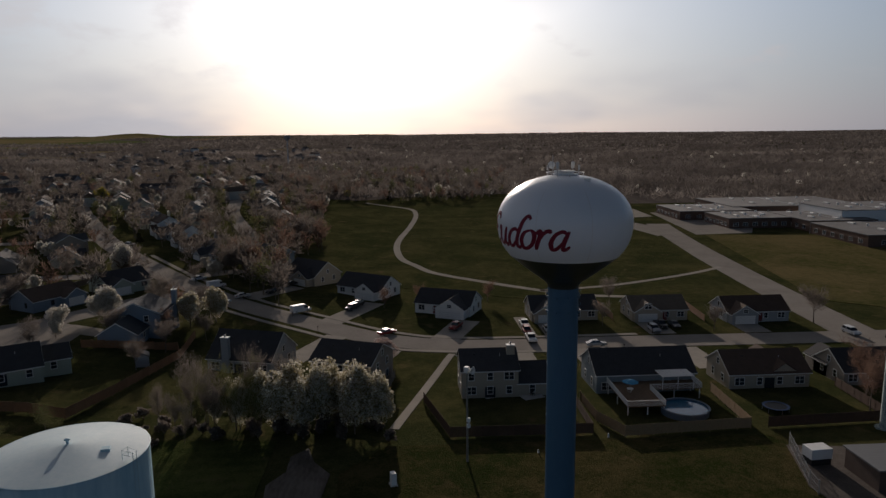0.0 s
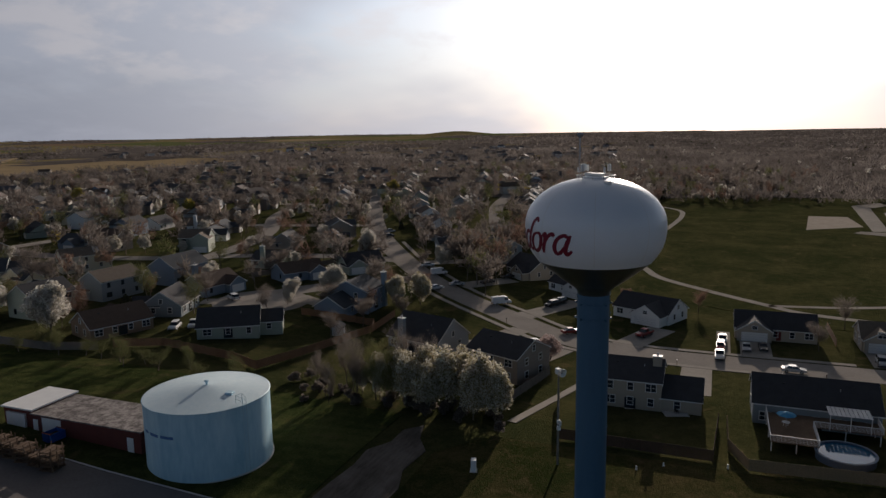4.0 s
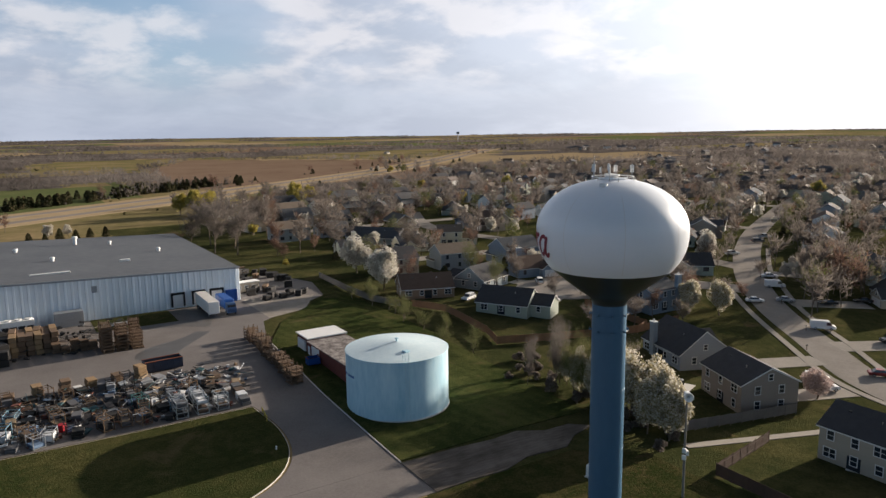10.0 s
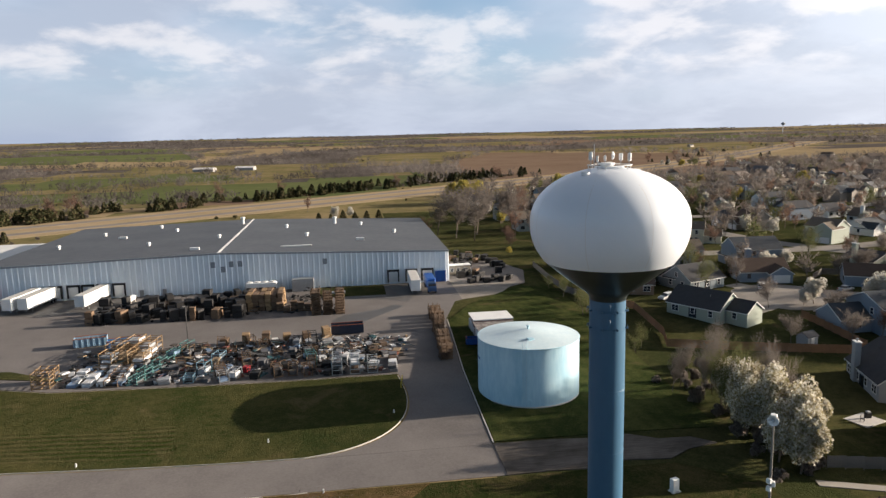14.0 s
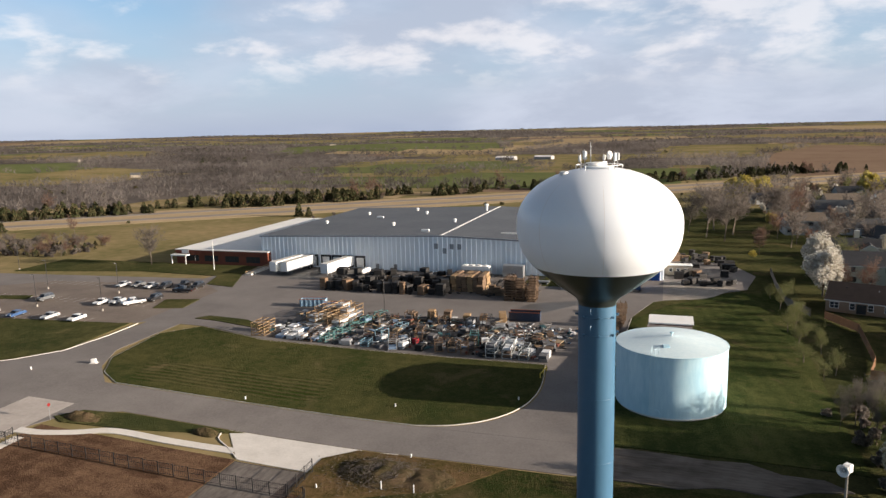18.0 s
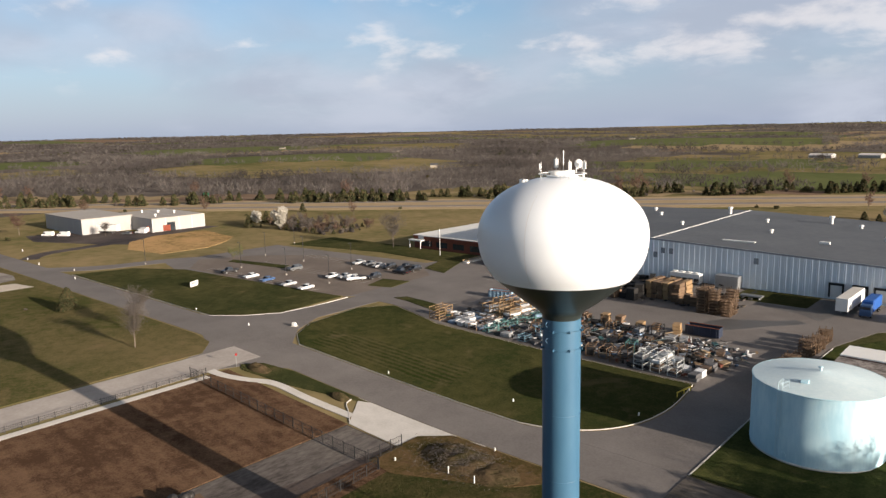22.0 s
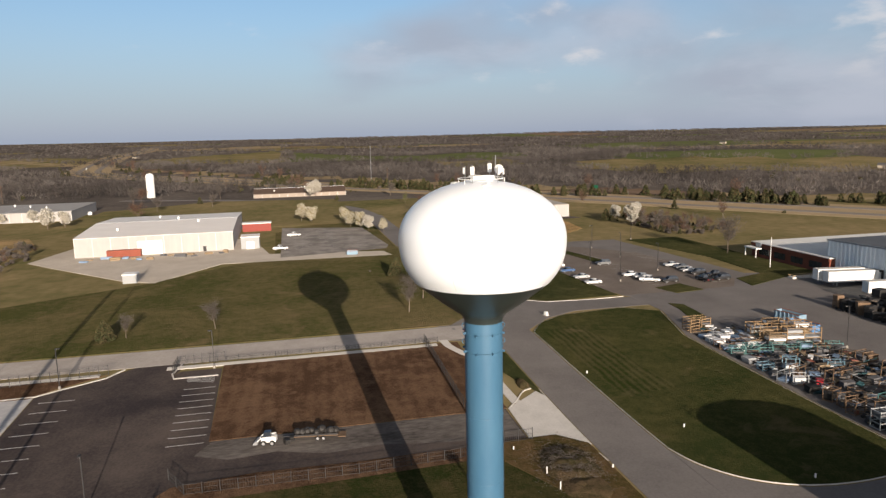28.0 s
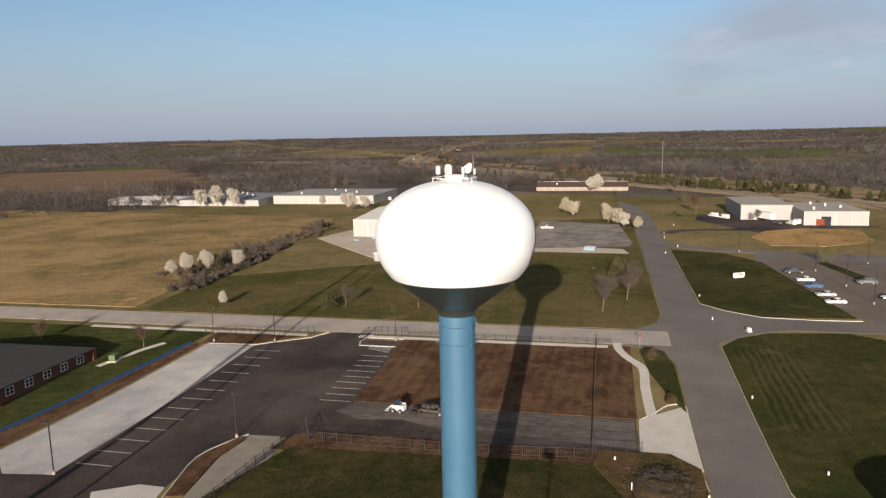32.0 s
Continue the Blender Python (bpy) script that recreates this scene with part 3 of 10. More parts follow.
ISLAND = [(88, -36.6), (94, -40.5), (98.6, -47.5), (100.6, -64), (95, -71.4), (76, -66.2), *BEND[::-1]]
patch("lawn_island", ISLAND, MOWN, 0.16, "mown lawn with dry stripes beside the road", "lawn")
patch("lawn_raked", [(50, -40.4), (58, -38.8), (73, -39.4), (87, -38.6), (89.5, -47), (80, -49.6), (63, -48.6), (51.5, -50)], RAKED, 0.166, "raked dry stripes in the mown lawn", "lawn")
kerb(ISLAND + ISLAND[:1])
patch("lawn_strip", [(76.5, -72.2), (95, -76.5), (101, -77), (99, -80), (88, -79)], GRASS, 0.18, "small mown island in the works yard", "lawn")
patch("lawn_sign", [(112, -49), (117.5, -41.6), (124, -36.8), (208, -36.8), (202, -54), (185, -63.5), (113.5, -69.5)], GRASS, 0.15, "mown lawn with a small white sign", "lawn")
kerb([(208, -36.8), (124, -36.8), (117.5, -41.6), (112, -49), (111, -60), (111.5, -70)])
patch("lawn_lot_end", [(110.5, -85), (118, -83), (121, -92), (112, -94)], GRASS, 0.18, "small planted island in the car park", "lawn")
patch("lawn_lot_mid", [(160, -84), (186, -80), (188, -83), (162, -88)], GRASS, 0.18, "narrow grass island in the car park", "lawn")
patch("lawn_office", [(112, -109), (122, -111), (126, -122), (155, -124), (200, -116), (200, -138), (122, -138.6), (119.5, -126)], GRASS, 0.17, "mown lawn before the office wing", "lawn")
patch("lawn_corner", [(98.2, -20), (104, -25), (112, -26.2), (300, -26.2), (300, 2), (275, 20), (210, 20), (196, 34), (170, 60), (140, 108), (98.2, 104)], DRY, 0.10, "broad mown lawn with a young tree", "lawn")
patch("lawn_tower", [(3, -26.3), (27, -26.3), (34, -22), (35.5, -12), (33, 33), (10, 40), (-28, 42), (-29, -20), (-20, -26.3)], WORN, 0.12, "patchy lawn round the tower foot", "lawn")
patch("lawn_tank", [(-32, -36.8), (-6, -36.8), (3.2, -36.8), (2.8, -66), (1.2, -98), (-6, -112), (-24, -131), (-32, -134)], LUSH, 0.13, "lush mown lawn round the ground tank", "lawn")
kerb([(3.4, -36.5), (3.0, -66), (1.4, -99)])
patch("lawn_verge", [(55, -26.4), (60, -24.6), (72, -21.6), (84, -20.2), (86.6, -21.5), (84, -25), (76, -26.4)], GRASS, 0.15, "grass verge between road and pavement", "lawn")
patch("bare_mound", [(14, -26.3), (36, -26.3), (40, -22.6), (40, -12.6), (35, -11.8), (20, -19)], turf("dry_turf", (0.060, 0.050, 0.018), (0.135, 0.088, 0.046), (0.18, 0.112, 0.062), 0.12, 0.5), 0.17, "bare earth and dry turf at the drive", "soil")
# ---- fresh car park, dirt plot and access ----
patch("soil_plot", rect(51.5, 86, -18.5, 29.3), DIRT, 0.10, "graded bare brown soil with rake lines", "soil")
patch("new_car_park", [(39.5, -18.2), (51.3, -18.2), (51.3, 29.3), (83, 29.5), (83, 37), (79.5, 40), (79, 58), (76.4, 61.0), (18.7, 62.5), (18, 44.5), (28, 44.6), (36, 41.6), (36, 34), (36, -11)], NEWTAR, 0.06, "fresh dark asphalt car park with white stall lines", "car park")
patch("park_north", [(18.6, 48.5), (18.7, 71), (4, 74), (2, 60), (8, 49)], NEWTAR, 0.062, "fresh dark asphalt beyond the concrete lane", "car park")
patch("pale_apron", [(18.4, 44.4), (18.5, 48.4), (15.4, 53.5), (8, 48.6), (10, 42.8)], CONCRETE, 0.078, "pale new concrete apron at the end of the car park", "pavement")
patch("park_entry", [(79.2, 40), (83, 37.5), (87.5, 37), (87.5, 46), (84, 50), (79, 57)], NEWTAR, 0.058, "asphalt entry from the street to the car park", "driveway")
# lane concrete drifts between bluish grey and pale in broad patches
patch("concrete_lane", [(18.8, 62.7), (76.4, 61.2), (75.6, 72.2), (23.9, 76.6), (17.8, 70)], mat("new_lane_concrete", (0.345, 0.345, 0.355), (0.53, 0.51, 0.485), 0.8, scale=0.09, fine=2.0, bump=0.01, contrast=0.12), 0.075, "wide pale new concrete lane along the car park", "pavement")
patch("soil_lane", [(18, 78), (75.8, 73.2), (77, 75.4), (20, 83)], DIRT, 0.09, "strip of bare soil along the new lane", "soil")
patch("soil_street", [(76, 62), (79.5, 58.6), (84.5, 51), (84.5, 74), (76, 74)], DIRT, 0.095, "bare soil between car park and street", "soil")
patch("lot_island", [(35.5, 42.2), (27.5, 45.0), (16.1, 43.1), (16.6, 40.6), (28, 42.0), (34.6, 41.0)], DIRT, 0.15, "unplanted soil island at the car park's edge", "soil")
kerb(curve([(36.2, 41.4), (34, 42.8), (27.5, 45.2), (18, 43.5), (10, 42)], 3))
patch("gravel_ramp", [(36, 41.4), (34.4, 40.8), (28, 41.8), (16.6, 40.4), (10, 39.2), (10, 33.6), (33, 34.6), (36.2, 36)], GRAVEL, 0.10, "pale gravel track beside the fence", "gravel")
patch("concrete_apron", [(39.5, -18.4), (51.4, -18.7), (57.9, -26.6), (35.6, -26.6), (37.5, -23)], CONCRETE, 0.08, "pale concrete drive apron at the road", "driveway")
strip("pavement_walk", [(88, -15.9), (84, -16.2), (79, -18.0), (74, -20.4), (64, -20.4), (53, -20.8)], 1.7, CONCRETE, 0.12, "pale concrete footpath that bends round the plot", "pavement")
kerb(curve([(51.6, -19), (54.5, -21.4), (57.7, -23.6), (58.6, -26.4)], 3), label="pale rounded kerb of the drive")
kerb(curve([(39.4, -18.4), (37.6, -22.8), (34.6, -25.8), (30, -26.6)], 3), label="pale rounded kerb of the drive")
strip("pavement_street", [(85.4, -14), (85.2, 40)], 1.6, CONCRETE, 0.12, "concrete footpath along the street", "pavement")
strip("pavement_street", [(84.6, 52), (84.4, 108)], 1.6, CONCRETE, 0.12, "concrete footpath along the street", "pavement")
kerb([(76.2, 72.2), (76.8, 61), (79, 57.4), (83, 50.5), (87, 48)], width=0.35, label="broad white new kerb round the entry")
kerb([(79.4, 30), (79.4, 38), (82, 38.6), (87, 37.4)], width=0.35, label="broad white new kerb round the entry")
patch("lawn_house", [(85, 75), (84, 140), (10, 140), (14, 84), (77, 76)], LUSH, 0.11, "dark green lawn round the brick house", "lawn")
patch("gold_field", [(101, 108), (142, 112), (150, 124), (198, 118), (264, 116), (300, 130), (330, 365), (98, 420)], turf("dry_prairie_grass", (0.160, 0.130, 0.062), (0.380, 0.262, 0.136), (0.50, 0.345, 0.185), 0.03, 0.58), 0.14, "rough field of golden dry grass", "field")
patch("worn_drive", [(3.5, -36.2), (-6, -36.0), (-12, -35.4), (-17, -35.9), (-21, -33.8), (-26, -33.9), (-29, -31.6), (-24, -30.2), (-20, -27.6), (-13, -28.2), (-8, -26.6), (-2, -26.9), (3.5, -26.7)], mat("earth_stained_asphalt", (0.062, 0.054, 0.046), (0.150, 0.132, 0.118), 0.92, scale=0.22, fine=1.8, bump=0.02, spec=0.05, contrast=0.14, stretch=(0.35, 1.3, 1)), 0.135, "earth-stained worn asphalt that peters out in the grass", "driveway")
patch("fence_soil", [(32.6, -13), (39.2, -17.8), (39.6, -11), (39.2, 8), (39.6, 22), (38.2, 33), (36.2, 34.6), (32, 36), (31.6, 20), (32, 5)], DIRT, 0.11, "strip of bare soil between the fence and the asphalt", "soil")
patch("dusty_asphalt", [(41, -18.0), (51.2, -18.0), (51.2, 28.8), (47, 31), (44.6, 26), (45.5, 19), (43, 12), (43.8, 4), (42, -6)], mat("dusty_asphalt", (0.062, 0.053, 0.049), (0.170, 0.152, 0.138), 0.9, scale=0.10, fine=1.6, bump=0.01, spec=0.08, contrast=0.16, stretch=(1.4, 0.5, 1)), 0.066, "dusty worn stretch of the fresh asphalt", "driveway")
# stall lines
def stall_lines():
    lines = [((73.6 - 4.25 * i, 59.6 + 0.17 * i, 53.7 + 0.18 * i)) for i in range(13)] + [((73.6 - 5.1 * i * 0.55, 29.9, 35.6)) for i in range(9)]
    bm = bmesh.new()
    for x, y0, y1 in lines:
        y0, y1 = min(y0, y1), max(y0, y1)
        k = 4
        for i in range(k):
            a, b = y0 + (y1 - y0) * i / k, y0 + (y1 - y0) * (i + 1) / k
            vs = [bm.verts.new((xx, yy, ground_z(xx, yy) + 0.072)) for xx, yy in ((x - 0.06, a), (x + 0.06, a), (x + 0.06, b), (x - 0.06, b))]
            bm.faces.new(vs)
    for i in range(6):
        vs = [bm.verts.new((xx, yy, ground_z(xx, yy) + 0.072)) for xx, yy in ((76 + i * 0.5, 30.5), (76.12 + i * 0.5, 30.5), (77.6 + i * 0.5, 35.5), (77.5 + i * 0.5, 35.5))]
        bm.faces.new(vs)
    return tagged(part("stall_markings", bm, WHITE), "white painted stall lines on fresh asphalt", "road marking", kind="structure")
stall_lines()
bm = bmesh.new()
for row_y, x0, n in ((-69.5, 126, 20), (-86.5, 122, 20), (-104.5, 120, 20)):
    for i in range(n):
        x = x0 + i * 2.8
        for a, b in ((row_y - 2.4, row_y), (row_y, row_y + 2.4)):
            bm.faces.new([bm.verts.new((xx, yy, ground_z(xx, yy) + 0.072)) for xx, yy in ((x - 0.08, a), (x + 0.08, a), (x + 0.08, b), (x - 0.08, b))])
tagged(part("stall_markings", bm, mat("worn_white_line", (0.55, 0.54, 0.51), (0.30, 0.29, 0.27), 0.8, scale=1.5)), "worn white stall lines on the works car park", "road marking", kind="structure")

patch("car_park", [(112.5, -71), (123, -67.5), (150, -65.6), (186, -65.5), (199, -76), (190, -92), (172, -106), (122, -110.5), (113, -104)], mat("brown_grey_asphalt", (0.132, 0.108, 0.092), (0.205, 0.172, 0.146), 0.9, scale=0.1, fine=2.0, bump=0.01, spec=0.12), 0.066, "worn brown grey car park of the works", "car park")
bm = bmesh.new()
for row_y, x0, n in ((-14, 224, 18), (-2, 222, 20), (9, 220, 20)):
    for i in range(n):
        x = x0 + i * 3.0
        for y0, y1 in ((row_y - 3.6, row_y), (row_y, row_y + 3.6)):
            bm.faces.new([bm.verts.new((xx, yy, ground_z(xx, yy) + 0.135)) for xx, yy in ((x - 0.1, y0), (x + 0.1, y0), (x + 0.1, y1), (x - 0.1, y1))])
tagged(part("stall_markings", bm, MATS["worn_white_line"]), "worn pale stall lines on the old lot", "road marking", kind="structure")
# ---- roads further east ----
strip("road_side", [(226, -33), (213, -48), (203, -74), (178, -98)], 8.0, ASPHALT, 0.048, "asphalt side road to the works car park", "road")
strip("drive_black", [(252, -38), (262, -48), (266, -74), (276, -84), (300, -72)], 6.5, NEWTAR, 0.05, "fresh black asphalt drive", "driveway")
patch("lot_black", [(252, -80), (268, -70), (300, -56), (322, -60), (318, -80), (292, -100), (286, -126), (276, -130), (270, -104)], NEWTAR, 0.058, "black asphalt lot beside the white warehouse", "car park")
patch("gold_patch", [(221, -92), (222, -74), (244, -71), (262, -80), (271, -96), (268, -118), (238, -114), (228, -104)], turf("dry_tan_field", (0.16, 0.125, 0.05), (0.46, 0.29, 0.14), (0.52, 0.34, 0.18), 0.06, 0.75), 0.10, "patch of dry tan grass", "field")
patch("shed_lot", [(206, 18), (214, -22), (222, -24), (280, -20), (292, 17)], mat("old_asphalt", (0.150, 0.132, 0.118), (0.300, 0.268, 0.238), 0.9, scale=0.12, fine=1.2, contrast=0.12), 0.12, "cracked old asphalt lot beside the shed", "car park")
patch("shed_apron", [(172, 56), (200, 38), (198, -22), (208, -20), (216, 22), (262, 30), (262, 100), (226, 108), (214, 98), (178, 66)], PALE_GRAVEL, 0.115, "pale gravel apron round the metal shed", "gravel")
patch("field_brown_lawn", [(300, 24), (300, -24), (440, -20), (460, 60), (420, 120), (340, 120)], MEADOW, 0.08, "dull grass round the far buildings", "field")

# ---- the dual carriageway in the south ----
HWY = [(2900, 500), (2350, 420), (1662, 364), (1150, 298), (930, 245), (760, 110), (640, 25), (440, -128), (250, -262), (100, -365), (-60, -480), (-260, -640), (-520, -880), (-900, -1260)]
HWYTAR = mat("worn_highway_concrete", (0.205, 0.180, 0.160), (0.270, 0.240, 0.212), 0.9, scale=0.05, fine=0.8, spec=0.0)
HWY_N = [(x - 7.5, y + 10.5) for x, y in HWY]
HWY_S = [(x + 7.5, y - 10.5) for x, y in HWY]
strip("highway", [(x, y) for x, y in HWY], 58, mat("dry_verge", (0.40, 0.300, 0.190), (0.30, 0.235, 0.140), 0.95, scale=0.06, fine=0.6, bump=0.1, spec=0.0), 0.10, "dry tan grass verge and median of the highway", "verge")
strip("highway", HWY_N, 8.5, HWYTAR, 0.20, "two lanes of grey highway", "road")
strip("highway", HWY_S, 8.5, HWYTAR, 0.20, "two lanes of grey highway", "road")

# ---- town streets in the west ----
TOWN_ST = [(-83, 250), (-84.5, 100), (-85.5, 40), (-86, 0), (-92, -20), (-107, -40), (-121, -59), (-136, -75), (-155, -91), (-188, -114), (-237, -143), (-330, -190)]
strip("street_town", TOWN_ST, 9.0, STREET, 0.06, "winding pale residential street", "road")
strip("street_court", [(-133, -74), (-121, -88), (-108, -96), (-96, -103), (-86, -104)], 8.6, STREET, 0.056, "residential court that ends in a turning circle", "road")
patch("turning_circle", [(-86 + 13 * math.cos(radians(a)), -103 + 13 * math.sin(radians(a))) for a in range(0, 360, 20)], STREET, 0.064, "round concrete turning circle", "road")
strip("street_north", [(-60, 91), (-100, 94), (-145, 98), (-200, 104), (-250, 111), (-290, 118)], 11.5, STREET, 0.062, "wide pale road past the school", "road")
strip("walk_town", [(-91.5, 40), (-92, 0), (-97.5, -17), (-113, -36), (-127, -55), (-143, -71), (-160, -86.5), (-192, -108.5)], 1.5, DRIVE, 0.11, "concrete footpath along the street", "pavement")
strip("walk_town", [(-80.2, 30), (-80.6, 2), (-86, -22), (-101, -44), (-115, -63), (-128, -78)], 1.5, DRIVE, 0.11, "concrete footpath along the street", "pavement")
strip("footpath", [(-36, -18.8), (-52, -14.2), (-74.7, -7.7), (-80, -6)], 1.6, DRIVE, 0.10, "straight concrete footpath between the gardens", "pavement")
strip("trail", [(-128, 60), (-134, 36), (-141.5, 26), (-156, 10), (-172, -5), (-186, -11), (-205, -17), (-243, -18), (-300, -11), (-352, -7), (-386, -12), (-420, -40)], 2.8, DRIVE, 0.10, "pale winding concrete trail over the common", "footpath")
strip("trail", [(-141, 26), (-146, 50), (-160, 80), (-172, 98)], 2.2, DRIVE, 0.10, "pale concrete trail over the common", "footpath")
patch("common", [(-122, 84), (-120, 40), (-150, -18), (-200, -42), (-330, -54), (-420, -60), (-480, 0), (-480, 130), (-255, 106), (-170, 94)], GRASS, 0.07, "broad mown common with faint pitches", "field")
patch("school_drive", [(-248, 103), (-285, 97), (-301, 71), (-308, 75), (-303, 106), (-262, 118)], STREET, 0.074, "pale concrete drive before the school", "driveway")
patch("school_loop", [(-308, 80), (-322, 127), (-453, 133), (-450, 107), (-429, 89)], DRIVE, 0.088, "pale loop drive round the school car park", "driveway")
patch("loop_lawn", [(-319, 88), (-329, 119), (-436, 124), (-433, 109), (-416, 97)], GRASS, 0.102, "grass inside the loop drive", "lawn")
patch("school_car_park", [(-321, 90), (-327, 117), (-391, 120), (-392, 100)], ASPHALT, 0.114, "grey empty car park of the school", "car park")
patch("playground_pad", [(-308, 52), (-325, 79), (-367, 78), (-367, 59)], mat("pale_play_sand", (0.34, 0.30, 0.25), (0.44, 0.39, 0.33), 0.95, scale=0.3, fine=2.0, spec=0.0), 0.10, "pale sandy pad of the playground", "playground")
patch("school_lawn", [(-120, 104), (-250, 126), (-240, 180), (-150, 190), (-100, 130)], DRY, 0.08, "lawn before the school", "lawn")
patch("school_yard", [(-250, 122), (-340, 132), (-345, 160), (-290, 170), (-252, 150)], STREET, 0.09, "pale paved yard of the school", "yard")

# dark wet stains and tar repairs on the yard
STAIN = mat("tar_stained_asphalt", (0.085, 0.080, 0.078), (0.135, 0.128, 0.120), 0.6, scale=0.3, fine=2.0, spec=0.3)
patch("yard_stain", [(9, -118), (14, -122), (22, -124), (26, -128), (17, -129), (11, -127), (12.5, -136), (16, -139.5), (2, -139.8), (4, -130), (7, -124)], STAIN, 0.070, "dark damp stain across the yard", "stain")
patch("dock_apron", [(84, -140.4), (112, -140.4), (113, -126), (99, -123), (86, -127)], STAIN, 0.067, "dark worn asphalt before the docks", "stain")

# ---- the water tower ----
def ball_radius(z):
    if z >= 37.6:
        s = min(1.0, (z - 37.6) / 4.75)
        return 7.03 * (1 - s * s) ** 0.47
    return 7.03 * (1 - ((37.6 - z) / 5.6) ** 2.5 * 0.555)


tower = thing("water_tower", "white spheroid water tower on a tall blue steel column", "water tower")
part("column", lathe([(2.5, -0.3), (2.5, 0.4), (2.2, 2.2), (1.63, 5.0), (1.63, 12), (1.63, 20), (1.63, 30.4)], 64), BLUE_PAINT, tower, "blue painted steel column", smooth=True)
for z in (27.8, 29.4, 22.0, 16.0):
    ring = part("weld_ring", lathe([(1.64, z - 0.03), (1.668, z), (1.64, z + 0.03)], 64), BLUE_PAINT, tower, smooth=True)
for z in (27.8, 29.4):
    bm = bmesh.new()
    for i in range(40):
        a, b = i * 2 * math.pi / 40, (i + 1) * 2 * math.pi / 40
        add_tube(bm, (1.85 * math.cos(a), 1.85 * math.sin(a), z + 0.12), (1.85 * math.cos(b), 1.85 * math.sin(b), z + 0.12), 0.012, sides=4)
    part("safety_cable", bm, BLUE_PAINT, tower, "thin steel cable hoop round the column")
for z in (27.8, 29.4):
    for i in range(8):
        a = radians(45 * i + 10)
        part("bracket", box_bm(1.60, 1.90, -0.03, 0.03, z - 0.02, z + 0.16, pose(0, 0, 0, 0, 0, math.degrees(a))), BLUE_PAINT, tower)
for s in (-1, 1):
    for z in (30.0, 28.6):
        bm = bmesh.new()
        pts = [(1.6 + 0.24 * math.sin(radians(k * 20)), 0, z + 0.22 * math.cos(radians(k * 20))) for k in range(10)]
        for a, b in zip(pts, pts[1:]):
            add_tube(bm, a, b, 0.035, sides=5)
        part("lifting_loop", bm, BLUE_PAINT, tower, "curved steel loop", m=pose(0, 0, 0, 0, 0, -13 + s * 90))
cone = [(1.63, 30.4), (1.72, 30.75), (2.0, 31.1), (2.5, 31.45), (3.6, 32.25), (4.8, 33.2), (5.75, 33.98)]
part("cone", lathe(cone, 80), CONE_REFLECT, tower, "flared blue cone, greyed by a painted ground reflection", smooth=True)
ball = [(5.75, 33.98)] + [(ball_radius(33.98 + (37.6 - 33.98) * i / 14), 33.98 + (37.6 - 33.98) * i / 14) for i in range(1, 15)]
ball += [(ball_radius(37.6 + 4.75 * math.sin(radians(90 * i / 26))), 37.6 + 4.75 * math.sin(radians(90 * i / 26))) for i in range(1, 26)] + [(0, 42.35)]
part("tank", lathe(ball, 112), WHITE_TANK, tower, "glossy white spheroid tank", smooth=True)
for k in range(8):
    bm = bmesh.new()
    a = radians(k * 45 + 9)
    zs = [34.2 + i * 0.3 for i in range(26)]
    for z0, z1 in zip(zs, zs[1:]):
        if z1 > 41.6:
            break
        r0, r1 = ball_radius(z0) + 0.004, ball_radius(z1) + 0.004
        vs = [bm.verts.new((r * math.cos(a + d / r), r * math.sin(a + d / r), z)) for r, z, d in ((r0, z0, -0.03), (r0, z0, 0.03), (r1, z1, 0.03), (r1, z1, -0.03))]
        bm.faces.new(vs)
    part("plate_seam", bm, mat("seam_white", (0.76, 0.76, 0.75), (0.72, 0.72, 0.72), 0.4), tower, "faint upright weld seam")


# the strokes of each painted letter, in x-heights: points along the brush, then its half width
SCRIPT = {
    "E": (1.0, [[(0.92, 1.36), (0.78, 1.58), (0.45, 1.62), (0.16, 1.36), (0.24, 1.02), (0.58, 0.88)], [(0.56, 0.88), (0.14, 0.72), (0.02, 0.36), (0.22, 0.04), (0.58, 0.02), (0.95, 0.30)]]),
    "u": (1.0, [[(-0.06, 0.80), (0.10, 0.98), (0.17, 0.72), (0.13, 0.30), (0.30, 0.04), (0.54, 0.18), (0.72, 0.60)], [(0.80, 1.0), (0.72, 0.55), (0.70, 0.20), (0.84, 0.03), (1.06, 0.22)]]),
    "d": (0.98, [[(0.78, 0.84), (0.52, 0.98), (0.22, 0.80), (0.08, 0.40), (0.20, 0.06), (0.46, 0.10), (0.70, 0.46)], [(1.40, 1.52), (1.22, 1.68), (1.00, 1.50), (0.84, 1.00), (0.72, 0.40), (0.76, 0.10), (0.92, 0.03), (1.08, 0.18)]]),
    "o": (0.90, [[(0.50, 0.98), (0.20, 0.84), (0.06, 0.44), (0.20, 0.06), (0.46, 0.03), (0.74, 0.26), (0.82, 0.64), (0.68, 0.92), (0.48, 0.98)]]),
    "r": (0.78, [[(-0.04, 0.80), (0.16, 0.98), (0.22, 0.70), (0.14, 0.30), (0.10, -0.02)], [(0.18, 0.50), (0.36, 0.84), (0.60, 1.0), (0.78, 0.90)]]),
    "a": (1.1, [[(0.80, 0.86), (0.54, 0.98), (0.22, 0.80), (0.08, 0.40), (0.20, 0.06), (0.46, 0.10), (0.72, 0.50)], [(0.86, 1.0), (0.76, 0.55), (0.73, 0.20), (0.86, 0.03), (1.10, 0.22)]]),
}


